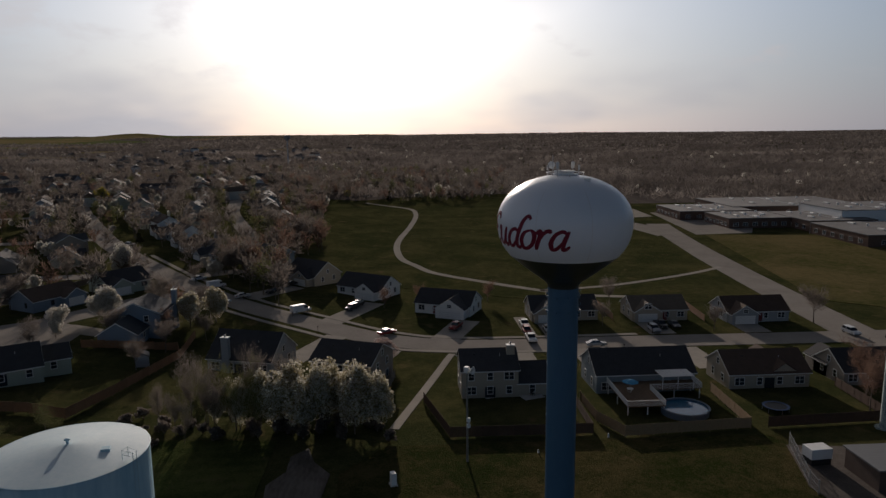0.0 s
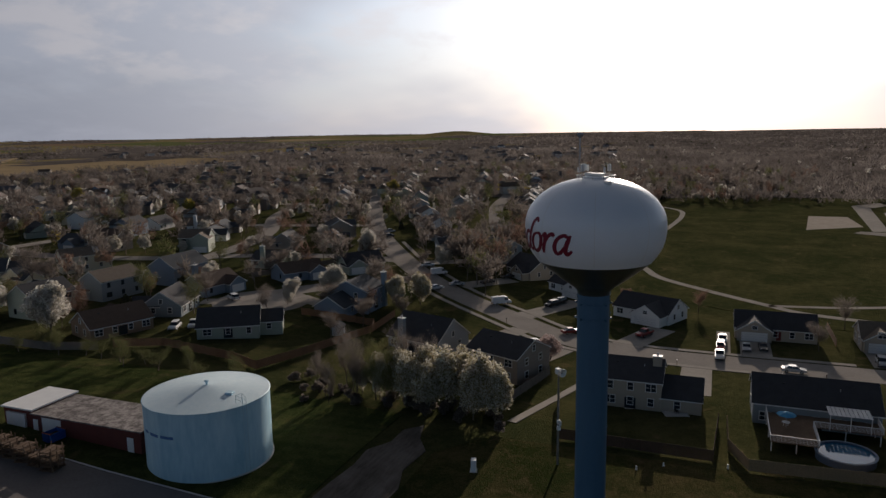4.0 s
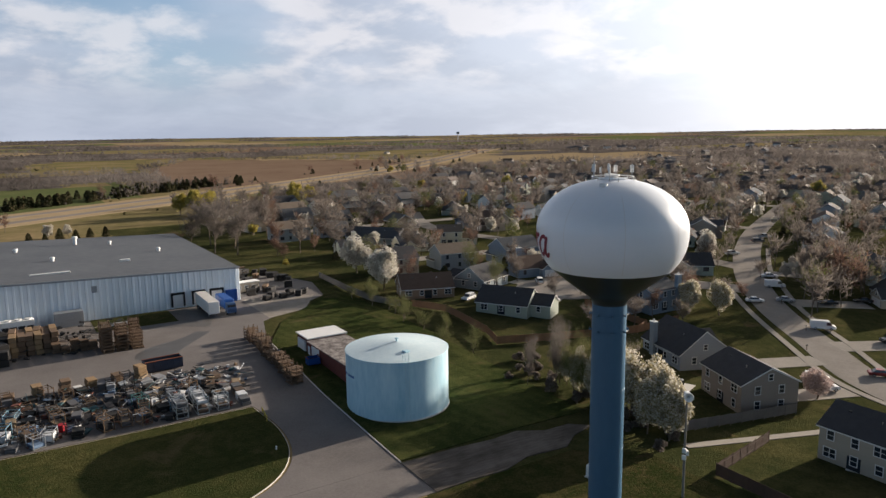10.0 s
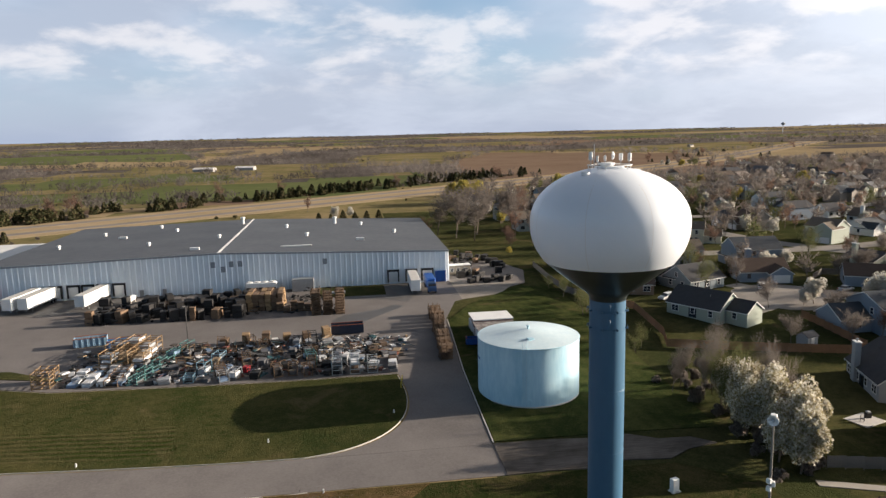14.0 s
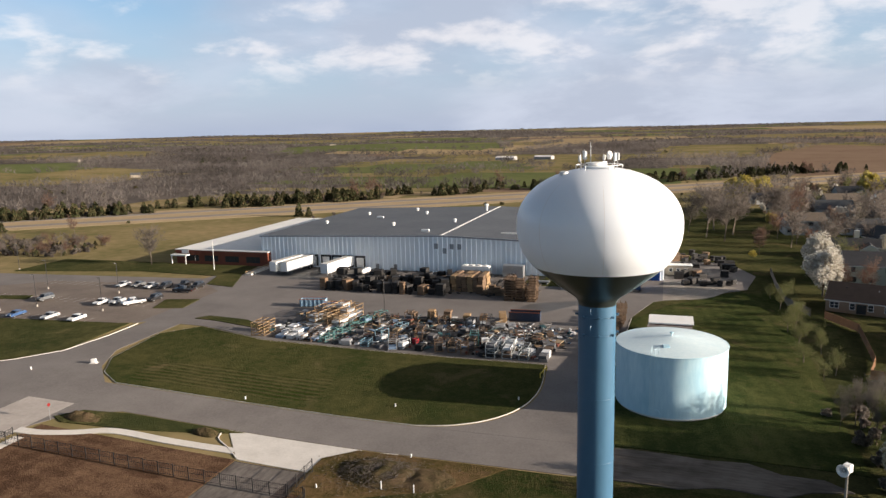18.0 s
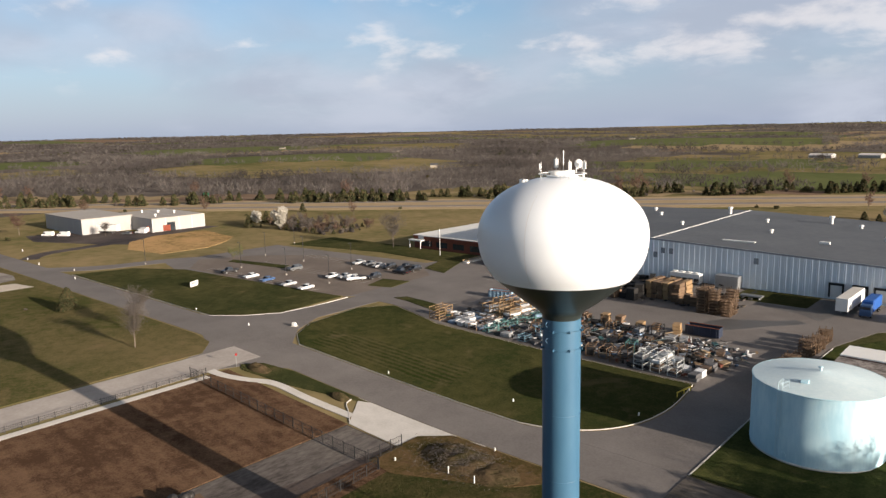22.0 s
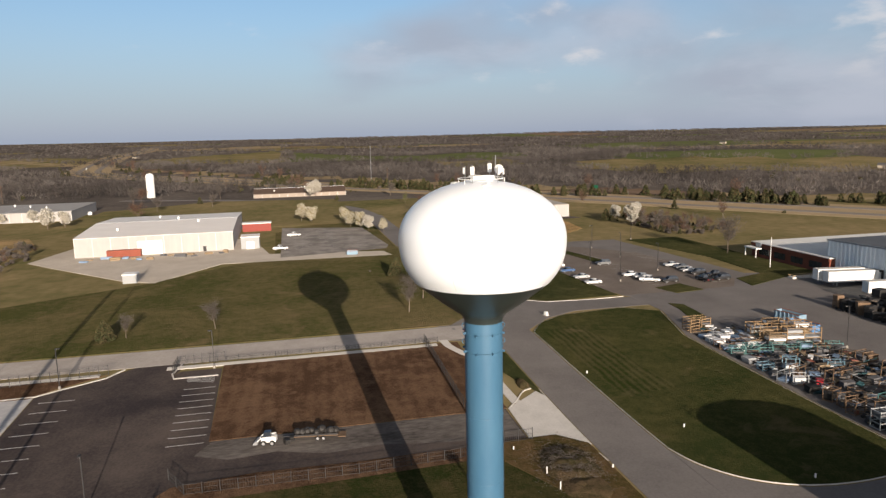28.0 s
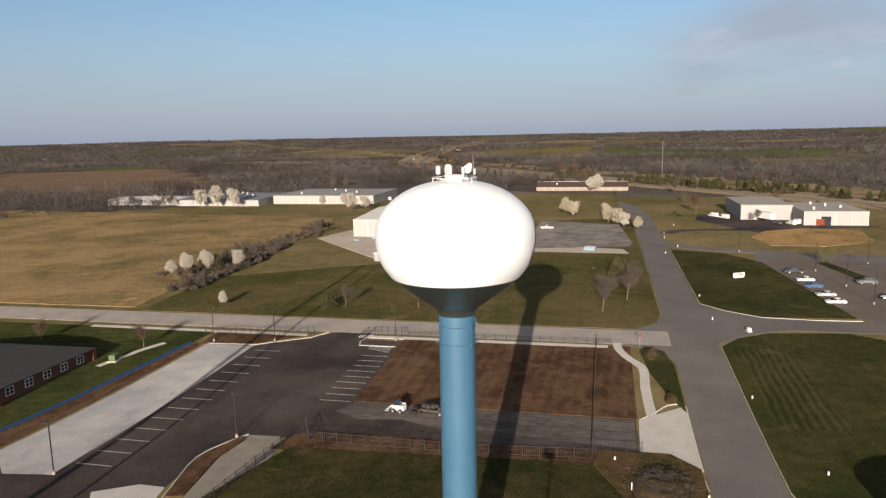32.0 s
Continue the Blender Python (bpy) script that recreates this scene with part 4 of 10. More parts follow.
def lettering(word, left_deg, right_deg, base_z, size, owner, slant=0.22):
    """The word, letter by letter, painted round the tank between two bearings with a broad brush."""
    total = sum(SCRIPT[ch][0] for ch in word)
    x = 0.0
    for ch in word:
        bm = bmesh.new()
        for k, pts in enumerate(SCRIPT[ch][1]):
            line = [Vector(p) for p in curve(pts, 7)]
            n = len(line)
            rows = []
            for i, p in enumerate(line):
                d = (line[min(i + 1, n - 1)] - line[max(i - 1, 0)]).normalized()
                f = i / (n - 1)
                half = (0.062 + 0.070 * min(1.0, 5 * min(f, 1 - f) + 0.15)) * (1.0 - 0.25 * abs(d.x))
                side = Vector((-d.y, d.x)) * half
                row = []
                for q in (p + side, p, p - side):
                    z = base_z + q.y * size
                    a = radians(left_deg + (right_deg - left_deg) * (x + q.x + slant * q.y) / total)
                    r = ball_radius(z) + 0.02 + 0.008 * k
                    row.append(bm.verts.new((r * math.cos(a), r * math.sin(a), z)))
                rows.append(row)
            for a, b in zip(rows, rows[1:]):
                for c in (0, 1):
                    bm.faces.new((a[c], b[c], b[c + 1], a[c + 1]))
        part("letter", bm, RED_LETTER, owner, "dark red brushed letter")
        x += SCRIPT[ch][0]


lettering("Eudora", -99, -9, 35.4, 1.93, tower)

# fittings on the crown
part("crown_plate", lathe([(0, 42.3), (1.3, 42.32), (1.3, 42.42), (0, 42.5)][::-1], 24), WHITE_TANK, tower)
bm = bmesh.new()
for i in range(24):
    a, b = i * math.pi / 12, (i + 1) * math.pi / 12
    for z in (42.55,):
        add_tube(bm, (1.95 * math.cos(a), 1.95 * math.sin(a), z), (1.95 * math.cos(b), 1.95 * math.sin(b), z), 0.035, sides=5)
    if i % 4 == 0:
        add_tube(bm, (1.95 * math.cos(a), 1.95 * math.sin(a), 42.0), (1.95 * math.cos(a), 1.95 * math.sin(a), 42.55), 0.035, sides=5)
part("crown_ring", bm, WHITE, tower, "white painted ring rail for antennas")
part("vent_drum", lathe([(0.55, 42.4), (0.55, 42.6), (0.72, 42.62), (0.72, 42.75), (0, 42.82)], 20), WHITE, tower, m=pose(0.35, 0.25, 0))
vent = part("overflow_vent", lathe([(0.22, 40.8), (0.22, 41.95), (0.36, 42.0), (0.36, 42.45), (0, 42.5)], 16), WHITE, tower, "white mushroom vent", m=pose(2.75, 1.6, -0.35))
part("hatch", soft_box(-0.45, 0.45, -0.45, 0.45, 41.9, 42.25, 0.05), WHITE, tower, m=pose(-2.1, 0.3, -0.1, 0, 0, 20))
bm = bmesh.new()
add_box(bm, -0.5, 0.5, -0.25, 0.25, 42.45, 42.78)
part("equipment_box", bm, WHITE, tower, m=pose(-0.2, -0.6, 0, 0, 0, 70))
for ang, h, panels in ((140, 1.2, 2), (215, 1.1, 2), (320, 1.3, 3), (35, 1.0, 1), (262, 0.9, 1), (300, 1.9, 0)):
    a = radians(ang)
    x, y = 1.75 * math.cos(a), 1.75 * math.sin(a)
    bm = bmesh.new()
    add_tube(bm, (x, y, 42.0), (x, y, 42.5 + h), 0.035, sides=6)
    mast = part("antenna_mast", bm, STEEL, tower)
    for k in range(panels):
        part("antenna_panel", soft_box(0.06, 0.17, -0.11, 0.11, 42.5 + h * 0.35, 42.45 + h * 0.95, 0.02), WHITE, mast, "white panel antenna", m=pose(x, y, 0, 0, 0, ang + k * 120))
dish = lathe([(0, 0.0), (0.15, 0.01), (0.28, 0.05), (0.36, 0.11), (0.38, 0.2), (0, 0.24)], 20)
part("dish_antenna", dish, WHITE, tower, "small white dish antenna", m=pose(-0.9, -1.2, 43.3, 90, 0, 60))

# ---- the ground tank ----
TK = (-6.9, -56.1)
tank = thing("ground_tank", "pale blue steel water tank with a low conical roof, streaked", "tank", pose(TK[0], TK[1], 0.75))
part("shell", lathe([(8.78, -0.4), (8.78, 3.3), (8.775, 3.32), (8.775, 6.6), (8.77, 6.62), (8.77, 9.85)], 96), TANK_BLUE, tank, smooth=True)
part("rim", lathe([(8.78, 9.72), (8.86, 9.74), (8.86, 9.86), (8.78, 9.9)], 96), TANK_BLUE, tank, smooth=True)
part("roof", lathe([(8.84, 9.86), (6, 10.22), (3, 10.62), (0.5, 10.92), (0, 10.94)], 48), mat("tank_roof_paint", (0.52, 0.66, 0.71), (0.64, 0.75, 0.78), 0.55, scale=0.6, fine=2.0, spec=0.4), tank)
part("base_ring", lathe([(8.95, -0.4), (8.95, 0.1), (8.80, 0.14)], 72), CONCRETE, tank)
vent = part("roof_vent", lathe([(0.16, 10.9), (0.16, 11.35), (0.34, 11.38), (0.34, 11.52), (0, 11.62)], 14), TANK_BLUE, tank)
part("roof_hatch", soft_box(-0.5, 0.5, -0.5, 0.5, 10.1, 10.55, 0.05), TANK_BLUE, tank, m=pose(0.8, 4.6, 0.1, 0, 0, 12))
bm = bmesh.new()
for s in (-0.3, 0.3):
    add_tube(bm, (8.95, s, 0.3), (8.95, s, 10.9), 0.035, sides=5)
for i in range(34):
    add_tube(bm, (8.95, -0.3, 0.5 + i * 0.3), (8.95, 0.3, 0.5 + i * 0.3), 0.02, sides=4)
for z in (10.4, 10.9):
    add_tube(bm, (8.95, 0.3, z), (7.7, 0.5, z + 0.25), 0.03, sides=5)
    add_tube(bm, (8.95, -0.3, z), (7.7, -0.5, z + 0.25), 0.03, sides=5)
    add_tube(bm, (7.7, -0.5, z + 0.25), (7.7, 0.5, z + 0.25), 0.03, sides=5)
for s in (-0.5, 0.5):
    add_tube(bm, (7.7, s, 10.0), (7.7, s, 11.2), 0.03, sides=5)
part("ladder", bm, mat("pale_blue_steel", (0.50, 0.66, 0.72), (0.45, 0.6, 0.66), 0.5), tank, "pale blue caged ladder", m=pose(0, 0, 0, 0, 0, 72))
part("manway", lathe([(0.45, 0), (0.45, 0.18), (0.36, 0.2), (0, 0.2)], 20), TANK_BLUE, tank, "round bolted manway", m=pose(8.7 * math.cos(radians(77)), 8.7 * math.sin(radians(77)), 0.9, 0, 90, 77))
for a0, a1, z in ((-32, -24, 6.2), (-21, -9, 6.2), (-6, 8, 6.25)):
    bm = bmesh.new()
    k = 5
    for i in range(k):
        p, q = radians(a0 + (a1 - a0) * i / k), radians(a0 + (a1 - a0) * (i + 1) / k)
        bm.faces.new([bm.verts.new((8.81 * math.cos(t), 8.81 * math.sin(t), zz)) for t, zz in ((p, z), (q, z), (q, z + 0.42), (p, z + 0.42))])
    part("writing_bar", bm, mat("faded_blue_letter", (0.06, 0.16, 0.36), (0.10, 0.20, 0.40), 0.6), tank, "faded blue line of writing")

# ---- the near communications pole, standing beside the flight line ----
PEEL = mat("peeling_green_paint", (0.35, 0.41, 0.39), (0.13, 0.155, 0.175), 0.7, scale=6.5, contrast=0.022, bias=0.045, spec=0.3, stretch=(1, 1, 0.55), bump=0.004)


def comms_pole(x, y, top, r0, r1):
    gz = ground_z(x, y)
    pole = thing("comms_pole", "tall eight-sided steel communications pole with peeling pale green paint", "mast", pose(x, y, gz))
    h = top - gz
    bm = lathe([(r0 * 2.2, -0.2), (r0 * 2.2, 0.3), (r0, 0.32), (r0 + (r1 - r0) * 0.5, h * 0.5), (r1, h), (0, h + 0.02)], 8)
    part("shaft", bm, PEEL, pole, m=pose(0, 0, 0, 0, 0, 8))
    for i in range(int(h / 0.5) - 8 if r0 > 0.237 else 0):
        if 4.1 + i * 0.5 < h - 16:
            continue
        s = 1 if i % 2 else -1
        bm = bmesh.new()
        rr = r0 + (r1 - r0) * (4 + i * 0.5) / h
        add_tube(bm, (s * rr * 0.9, 0, 0), (s * (rr + 0.19), 0, 0), 0.013, sides=6)
        add_tube(bm, (s * (rr + 0.19), 0, -0.03), (s * (rr + 0.19), 0, 0.03), 0.02, sides=6)
        add_box(bm, s * rr - 0.03, s * rr + 0.03, -0.04, 0.04, -0.03, 0.03)
        part("step_peg", bm, STEEL, pole, m=pose(0, 0, 4.46 + i * 0.5, 0, 0, 17))
    return pole, h


pole, ph = comms_pole(-15.77, 53.52, 51.5, 0.238, 0.210)
gz = ground_z(-15.77, 53.52)
for off in ((0.36, -1.01, 12), (-1.2, 0.5, 130), (1.1, 0.7, 250)):
    bm = bmesh.new()
    for s in (-0.13, 0.13):
        add_tube(bm, (s, 0, 46.55 - gz), (s, 0, 51.2 - gz), 0.022, sides=6)
    for k in range(10):
        add_tube(bm, (-0.13, 0, 46.75 - gz + k * 0.42), (0.13, 0, 46.75 - gz + k * 0.85), 0.02, sides=5)
    mount = part("antenna_frame", bm, STEEL, pole, "galvanised ladder-like antenna frame", m=pose(off[0], off[1], 0 if off[1] < 0 else 1.6, 0, 0, off[2]))
    for z in (49.4, 50.9):
        bm = bmesh.new()
        add_tube(bm, (0, 0, z - gz), (off[0], off[1], z - gz), 0.05, sides=6)
        part("arm", bm, STEEL, pole)
second, _ = comms_pole(-29.0, 58.7, 47.6, 0.55, 0.42)

# ---- the works hall ----
METAL_W = mat("white_ribbed_metal", (0.74, 0.80, 0.84), (0.84, 0.88, 0.90), 0.42, scale=0.25, fine=1.2, spec=0.4, stretch=(1, 1, 0.2), per_object=0.04)
ROOF_G = mat("grey_roof_membrane", (0.074, 0.084, 0.098), (0.112, 0.122, 0.136), 0.8, scale=0.06, fine=0.6, spec=0.25)
hall = thing("works_hall", "long white ribbed metal factory hall with a low grey roof", "factory")
X0, X1, YF, YB, ZG = -5.0, 122.0, -141.5, -222.0, 2.4


def hall_top(x):
    return 11.6 + (13.7 - 11.6) * (x - X0) / (59.6 - X0) if x < 59.6 else 13.7 - (13.7 - 12.3) * (x - 59.6) / (X1 - 59.6)


bm = bmesh.new()
sect = [(X0, ZG), (X1, ZG), (X1, hall_top(X1)), (59.6, 13.7), (X0, 11.6)]
f = [bm.verts.new((x, YF - 0.12, z)) for x, z in sect]
b = [bm.verts.new((x, YB, z)) for x, z in sect]
bm.faces.new(f)
bm.faces.new(b[::-1])
for i in range(5):
    bm.faces.new((f[(i + 1) % 5], f[i], b[i], b[(i + 1) % 5]))
part("wall_core", bm, METAL_W, hall)
for xa, xb in ((X0 - 0.25, 59.6), (59.6, X1 + 0.25)):
    bm = bmesh.new()
    za, zb = hall_top(xa) + 0.02, hall_top(xb) + 0.02
    v = [bm.verts.new(c) for c in ((xa, YF + 0.25, za), (xb, YF + 0.25, zb), (xb, YB - 0.2, zb), (xa, YB - 0.2, za), (xa, YF + 0.25, za + 0.22), (xb, YF + 0.25, zb + 0.22), (xb, YB - 0.2, zb + 0.22), (xa, YB - 0.2, za + 0.22))]
    for q in ((3, 2, 1, 0), (4, 5, 6, 7), (0, 1, 5, 4), (1, 2, 6, 5), (2, 3, 7, 6), (3, 0, 4, 7)):
        bm.faces.new([v[i] for i in q])
    part("roof", bm, ROOF_G, hall, "dark grey membrane roof")
part("ridge_strip", box_bm(59.25, 59.95, YB - 0.1, YF + 0.2, 13.93, 14.0), WHITE, hall, "white ridge strip")
bm = bmesh.new()
for xa, xb in ((X0 - 0.28, 59.6), (59.6, X1 + 0.28)):
    za, zb = hall_top(xa), hall_top(xb)
    v = [bm.verts.new(c) for c in ((xa, YF + 0.36, za - 0.2), (xb, YF + 0.36, zb - 0.2), (xb, YF + 0.36, zb + 0.27), (xa, YF + 0.36, za + 0.27))]
    bm.faces.new(v)
    w = [bm.verts.new((c.co.x, YF + 0.22, c.co.z)) for c in v]
    bm.faces.new(w[::-1])
    for i in range(4):
        bm.faces.new((v[(i + 1) % 4], v[i], w[i], w[(i + 1) % 4]))
part("eaves_trim", bm, mat("grey_trim", (0.30, 0.32, 0.34), (0.26, 0.28, 0.30), 0.5), hall, "grey metal eaves trim")


def ribbed_panel(w, h0, h1, ribs=2):
    bm = bmesh.new()
    step = w / ribs
    def top(x):
        return h0 + (h1 - h0) * x / w
    pts = []
    for i in range(ribs):
        a = i * step
        pts += [(a, 0.0), (a + step * 0.38, 0.0), (a + step * 0.46, 0.26), (a + step * 0.70, 0.26), (a + step * 0.78, 0.0)]
    pts.append((w, 0.0))
    lo = [bm.verts.new((x, y, 0)) for x, y in pts]
    hi = [bm.verts.new((x, y, top(x))) for x, y in pts]
    for i in range(len(pts) - 1):
        bm.faces.new((lo[i + 1], lo[i], hi[i], hi[i + 1]))
    return bm


n = 42
pw = (X1 - X0) / n
for i in range(n):
    xa = X0 + i * pw
    low = 6.9 if (3 < xa < 12 or 84 < xa < 104) else ZG
    bm = ribbed_panel(pw - 0.02, hall_top(xa) - low, hall_top(xa + pw) - low)
    part("wall_panel", bm, METAL_W, hall, m=Matrix.Translation((xa, YF, low)))
for i in range(26):
    ya = YF - 0.1 - i * 3.09
    bm = ribbed_panel(3.07, hall_top(X0) - ZG, hall_top(X0) - ZG)
    part("wall_panel", bm, METAL_W, hall, m=Matrix.Translation((X0 - 0.01, ya - 3.07, ZG)) @ pose(0, 0, 0, 0, 0, 90))
BLUE_DOOR = mat("blue_door_paint", (0.02, 0.09, 0.33), (0.03, 0.11, 0.38), 0.45, scale=1.0)
for x, w, kind in ((11.1, 3.2, "dark"), (5.9, 3.2, "dark"), (1.2, 3.4, "dark"), (-2.6, 2.9, "blue"), (103.0, 3.2, "dark"), (98.4, 3.2, "white"), (94.6, 3.2, "white"), (90.6, 3.2, "dark"), (86.5, 3.2, "dark")):
    z0 = ZG + 0.9
    if kind == "blue":
        z0 = ZG
    d = part("dock_door", box_bm(x - w / 2 + 0.25, x + w / 2 - 0.25, YF + 0.27, YF + 0.32, z0, z0 + 3.0), BLUE_DOOR if kind == "blue" else WHITE, hall, "closed sectional dock door")
    bm = bmesh.new()
    add_box(bm, x - w / 2 - 0.1, x - w / 2 + 0.3, YF + 0.1, YF + 0.55, z0 - 0.1, z0 + 3.3)
    add_box(bm, x + w / 2 - 0.3, x + w / 2 + 0.1, YF + 0.1, YF + 0.55, z0 - 0.1, z0 + 3.3)
    add_box(bm, x - w / 2 - 0.1, x + w / 2 + 0.1, YF + 0.1, YF + 0.55, z0 + 2.95, z0 + 3.5)
    part("dock_seal", bm, DARK if kind != "blue" else BLUE_DOOR, d, "padded dark dock seal")
for x, z in ((61.2, 10.6), (58.5, 9.2), (56.2, 10.6), (53.8, 10.6), (30.4, 10.2)):
    part("wall_louvre", box_bm(x - 0.6, x + 0.6, YF + 0.1, YF + 0.32, z - 0.8, z + 0.8), mat("grey_louvre", (0.30, 0.32, 0.34), (0.24, 0.26, 0.28), 0.6), hall, "grey louvred wall vent")
for x, z in ((74.6, ZG), (80.7, ZG), (50.0, ZG)):
    part("side_door", box_bm(x - 0.5, x + 0.5, YF + 0.1, YF + 0.32, z, z + 2.1), mat("grey_door", (0.28, 0.28, 0.28), (0.22, 0.22, 0.22), 0.6), hall)
for x, y, k in ((106.3, -195.6, 0), (97.8, -186.1, 1), (83.9, -164.3, 0), (91, -209.4, 0), (82.6, -196.2, 0), (61.7, -207.4, 2), (64.4, -172.7, 0), (36.9, -173.5, 0), (28.3, -205.7, 2), (19.8, -164.1, 1), (18.8, -201.5, 0), (67.6, -150.3, 1), (38.9, -152, 3), (8, -180, 0), (45, -195, 0), (112, -170, 0)):
    z = hall_top(x) + 0.2
    if k == 0:
        bm = lathe([(0.45, 0), (0.45, 0.7), (0.7, 0.75), (0.55, 1.15), (0, 1.3)], 12)
    elif k == 1:
        bm = soft_box(-1.3, 1.3, -0.5, 0.5, 0, 0.7, 0.06)
    elif k == 2:
        bm = lathe([(0.5, 0), (0.5, 2.0), (0.85, 2.05), (0.85, 2.6), (0, 2.7)], 12)
    else:
        bm = soft_box(-4.5, 4.5, -0.45, 0.45, 0, 0.35, 0.05)
    part("roof_vent", bm, WHITE, hall, "white roof vent", m=pose(x, y, z))
# plant beside the hall
unit = thing("chiller_unit", "white rooftop-style chiller standing on the yard", "chiller", pose(48, -138.6, 2.66))
part("casing", soft_box(-4.2, 4.2, -1.2, 1.2, 0.4, 2.9, 0.06), WHITE, unit)
for i in range(4):
    part("fan_cowl", lathe([(0.75, 2.9), (0.75, 3.2), (0.6, 3.2), (0, 3.1)], 14), WHITE, unit, m=pose(-3.1 + 2.05 * i, 0, 0))
for x in (-3.9, 3.9):
    part("leg", box_bm(x - 0.15, x + 0.15, -1.1, 1.1, 0, 0.4), STEEL, unit)
for i in range(5):
    part("louvre", box_bm(-4.0 + i * 1.65, -2.6 + i * 1.65, 1.2, 1.24, 0.6, 1.7), DARK, unit)
cage = thing("mesh_cage", "grey wire mesh enclosure against the hall wall", "cage", pose(36.6, -138.8, 2.66))
bm = bmesh.new()
for i in range(12):
    add_tube(bm, (-3 + i * 0.55, 1.8, 0), (-3 + i * 0.55, 1.8, 3.6), 0.03, sides=4)
    add_tube(bm, (-3, 1.8, 0.1 + i * 0.31), (3.05, 1.8, 0.1 + i * 0.31), 0.02, sides=4)
part("front_mesh", bm, STEEL, cage)
part("back_panel", box_bm(-3, 3, -1.8, 1.2, 0, 3.4), STEEL, cage, "stacked grey ducting")
gas = thing("gas_tank", "white horizontal gas tank on saddles", "tank", pose(81.6, -134, 2.66, 0, 0, 86))
bm = lathe([(0, -2.6), (0.4, -2.55), (0.62, -2.3), (0.7, -2.0), (0.7, 2.0), (0.62, 2.3), (0.4, 2.55), (0, 2.6)], 18)
part("vessel", bm, WHITE, gas, smooth=True, m=pose(0, 0, 1.1, 0, 90, 0))
for x in (-1.5, 1.5):
    part("saddle", box_bm(x - 0.15, x + 0.15, -0.6, 0.6, 0, 0.6), CONCRETE, gas)
part("valve_dome", lathe([(0.2, 1.75), (0.2, 2.0), (0, 2.05)], 10), WHITE, gas)

# ---- brick office wing ----
BRICK = mat("red_brick", (0.20, 0.062, 0.036), (0.14, 0.044, 0.028), 0.85, scale=0.6, fine=7.0, bump=0.01)
office = thing("office_wing", "low red brick office wing with a white flat roof", "office")
part("wall", box_bm(118.5, 153.8, -224, -139.2, 2.3, 7.2), BRICK, office)
part("roof", box_bm(118.2, 154.1, -224.3, -138.9, 7.2, 7.5), mat("white_roof_membrane", (0.72, 0.71, 0.68), (0.60, 0.60, 0.58), 0.7, scale=0.1, fine=1.0), office, "white membrane roof")
part("fascia", box_bm(118.3, 154.0, -138.95, -138.75, 6.5, 7.25), BRICK, office)
for x in (124, 132, 140, 147.5):
    w = part("window", box_bm(x - 2.6, x + 2.6, -139.21, -139.14, 3.6, 5.6), GLASS, office)
    bm = bmesh.new()
    for k in range(4):
        add_box(bm, x - 2.6 + k * 1.7, x - 2.5 + k * 1.7, -139.16, -139.08, 3.55, 5.65)
    part("window_frame", bm, DARK, w)
part("canopy", box_bm(148, 154.3, -138.7, -136.5, 5.6, 6.0), WHITE, office, "white entrance canopy")
for x in (148.4, 153.9):
    part("canopy_post", box_bm(x - 0.12, x + 0.12, -136.8, -136.56, 2.5, 5.6), WHITE, office)
part("sign_panel", box_bm(148.5, 151.2, -138.7, -138.6, 6.2, 7.6), mat("grey_sign", (0.5, 0.52, 0.54), (0.44, 0.46, 0.48), 0.5), office, "pale sign panel")
flag = thing("flagpole", "bare white flagpole before the office", "flagpole", pose(133, -130.5, 2.65))
part("shaft", lathe([(0.12, 0), (0.06, 9.5), (0, 9.6)], 10), WHITE, flag)
ramp = thing("dock_ramp", "concrete ramp with timber rails to the office side door", "ramp", pose(117, -131, 2.66))
part("slab", box_bm(-1.0, 1.0, -8, 6, 0, 0.5), CONCRETE, ramp)
for s in (-1, 1):
    part("rail", box_bm(s - 0.05, s + 0.05, -8, 6, 0.9, 1.0), mat("pale_timber", (0.42, 0.30, 0.16), (0.34, 0.24, 0.13), 0.8, scale=3), ramp)
    for k in range(6):
        part("rail_post", box_bm(s - 0.05, s + 0.05, -8 + k * 2.7, -7.9 + k * 2.7, 0.5, 0.95), MATS["pale_timber"], ramp)

# ---- brick pump house behind the tank ----
pump = thing("pump_house", "low dark red brick pump house with a gravelled roof", "building")
part("wall", box_bm(-11.0, -2.6, -86.8, -65.0, 1.2, 4.75), mat("dark_red_brick", (0.16, 0.045, 0.035), (0.115, 0.036, 0.030), 0.85, scale=0.8, fine=6.0), pump)
part("roof", box_bm(-11.2, -2.4, -86.8, -64.8, 4.75, 4.95), mat("mottled_gravel_roof", (0.30, 0.27, 0.25), (0.10, 0.085, 0.080), 0.95, scale=0.9, fine=3.5, contrast=0.10), pump, "mottled gravel roof")
part("annex_wall", box_bm(-11.2, -2.9, -93.0, -86.82, 1.6, 5.15), MATS["dark_red_brick"], pump)
part("annex_roof", box_bm(-11.5, -2.6, -93.3, -86.6, 5.15, 5.4), WHITE, pump, "white metal annex roof")
for y0, y1 in ((-92.2, -88.2), (-84.5, -80.6)):
    part("garage_door", box_bm(-2.92 if y0 < -87 else -2.62, -2.55, y0, y1, 1.9, 4.5), WHITE, pump, "white roller door")
part("side_door", box_bm(-2.62, -2.54, -67.6, -66.4, 1.5, 3.7), WHITE, pump)
part("door", box_bm(-2.62, -2.55, -86.4, -85.4, 1.9, 4.0), WHITE, pump)

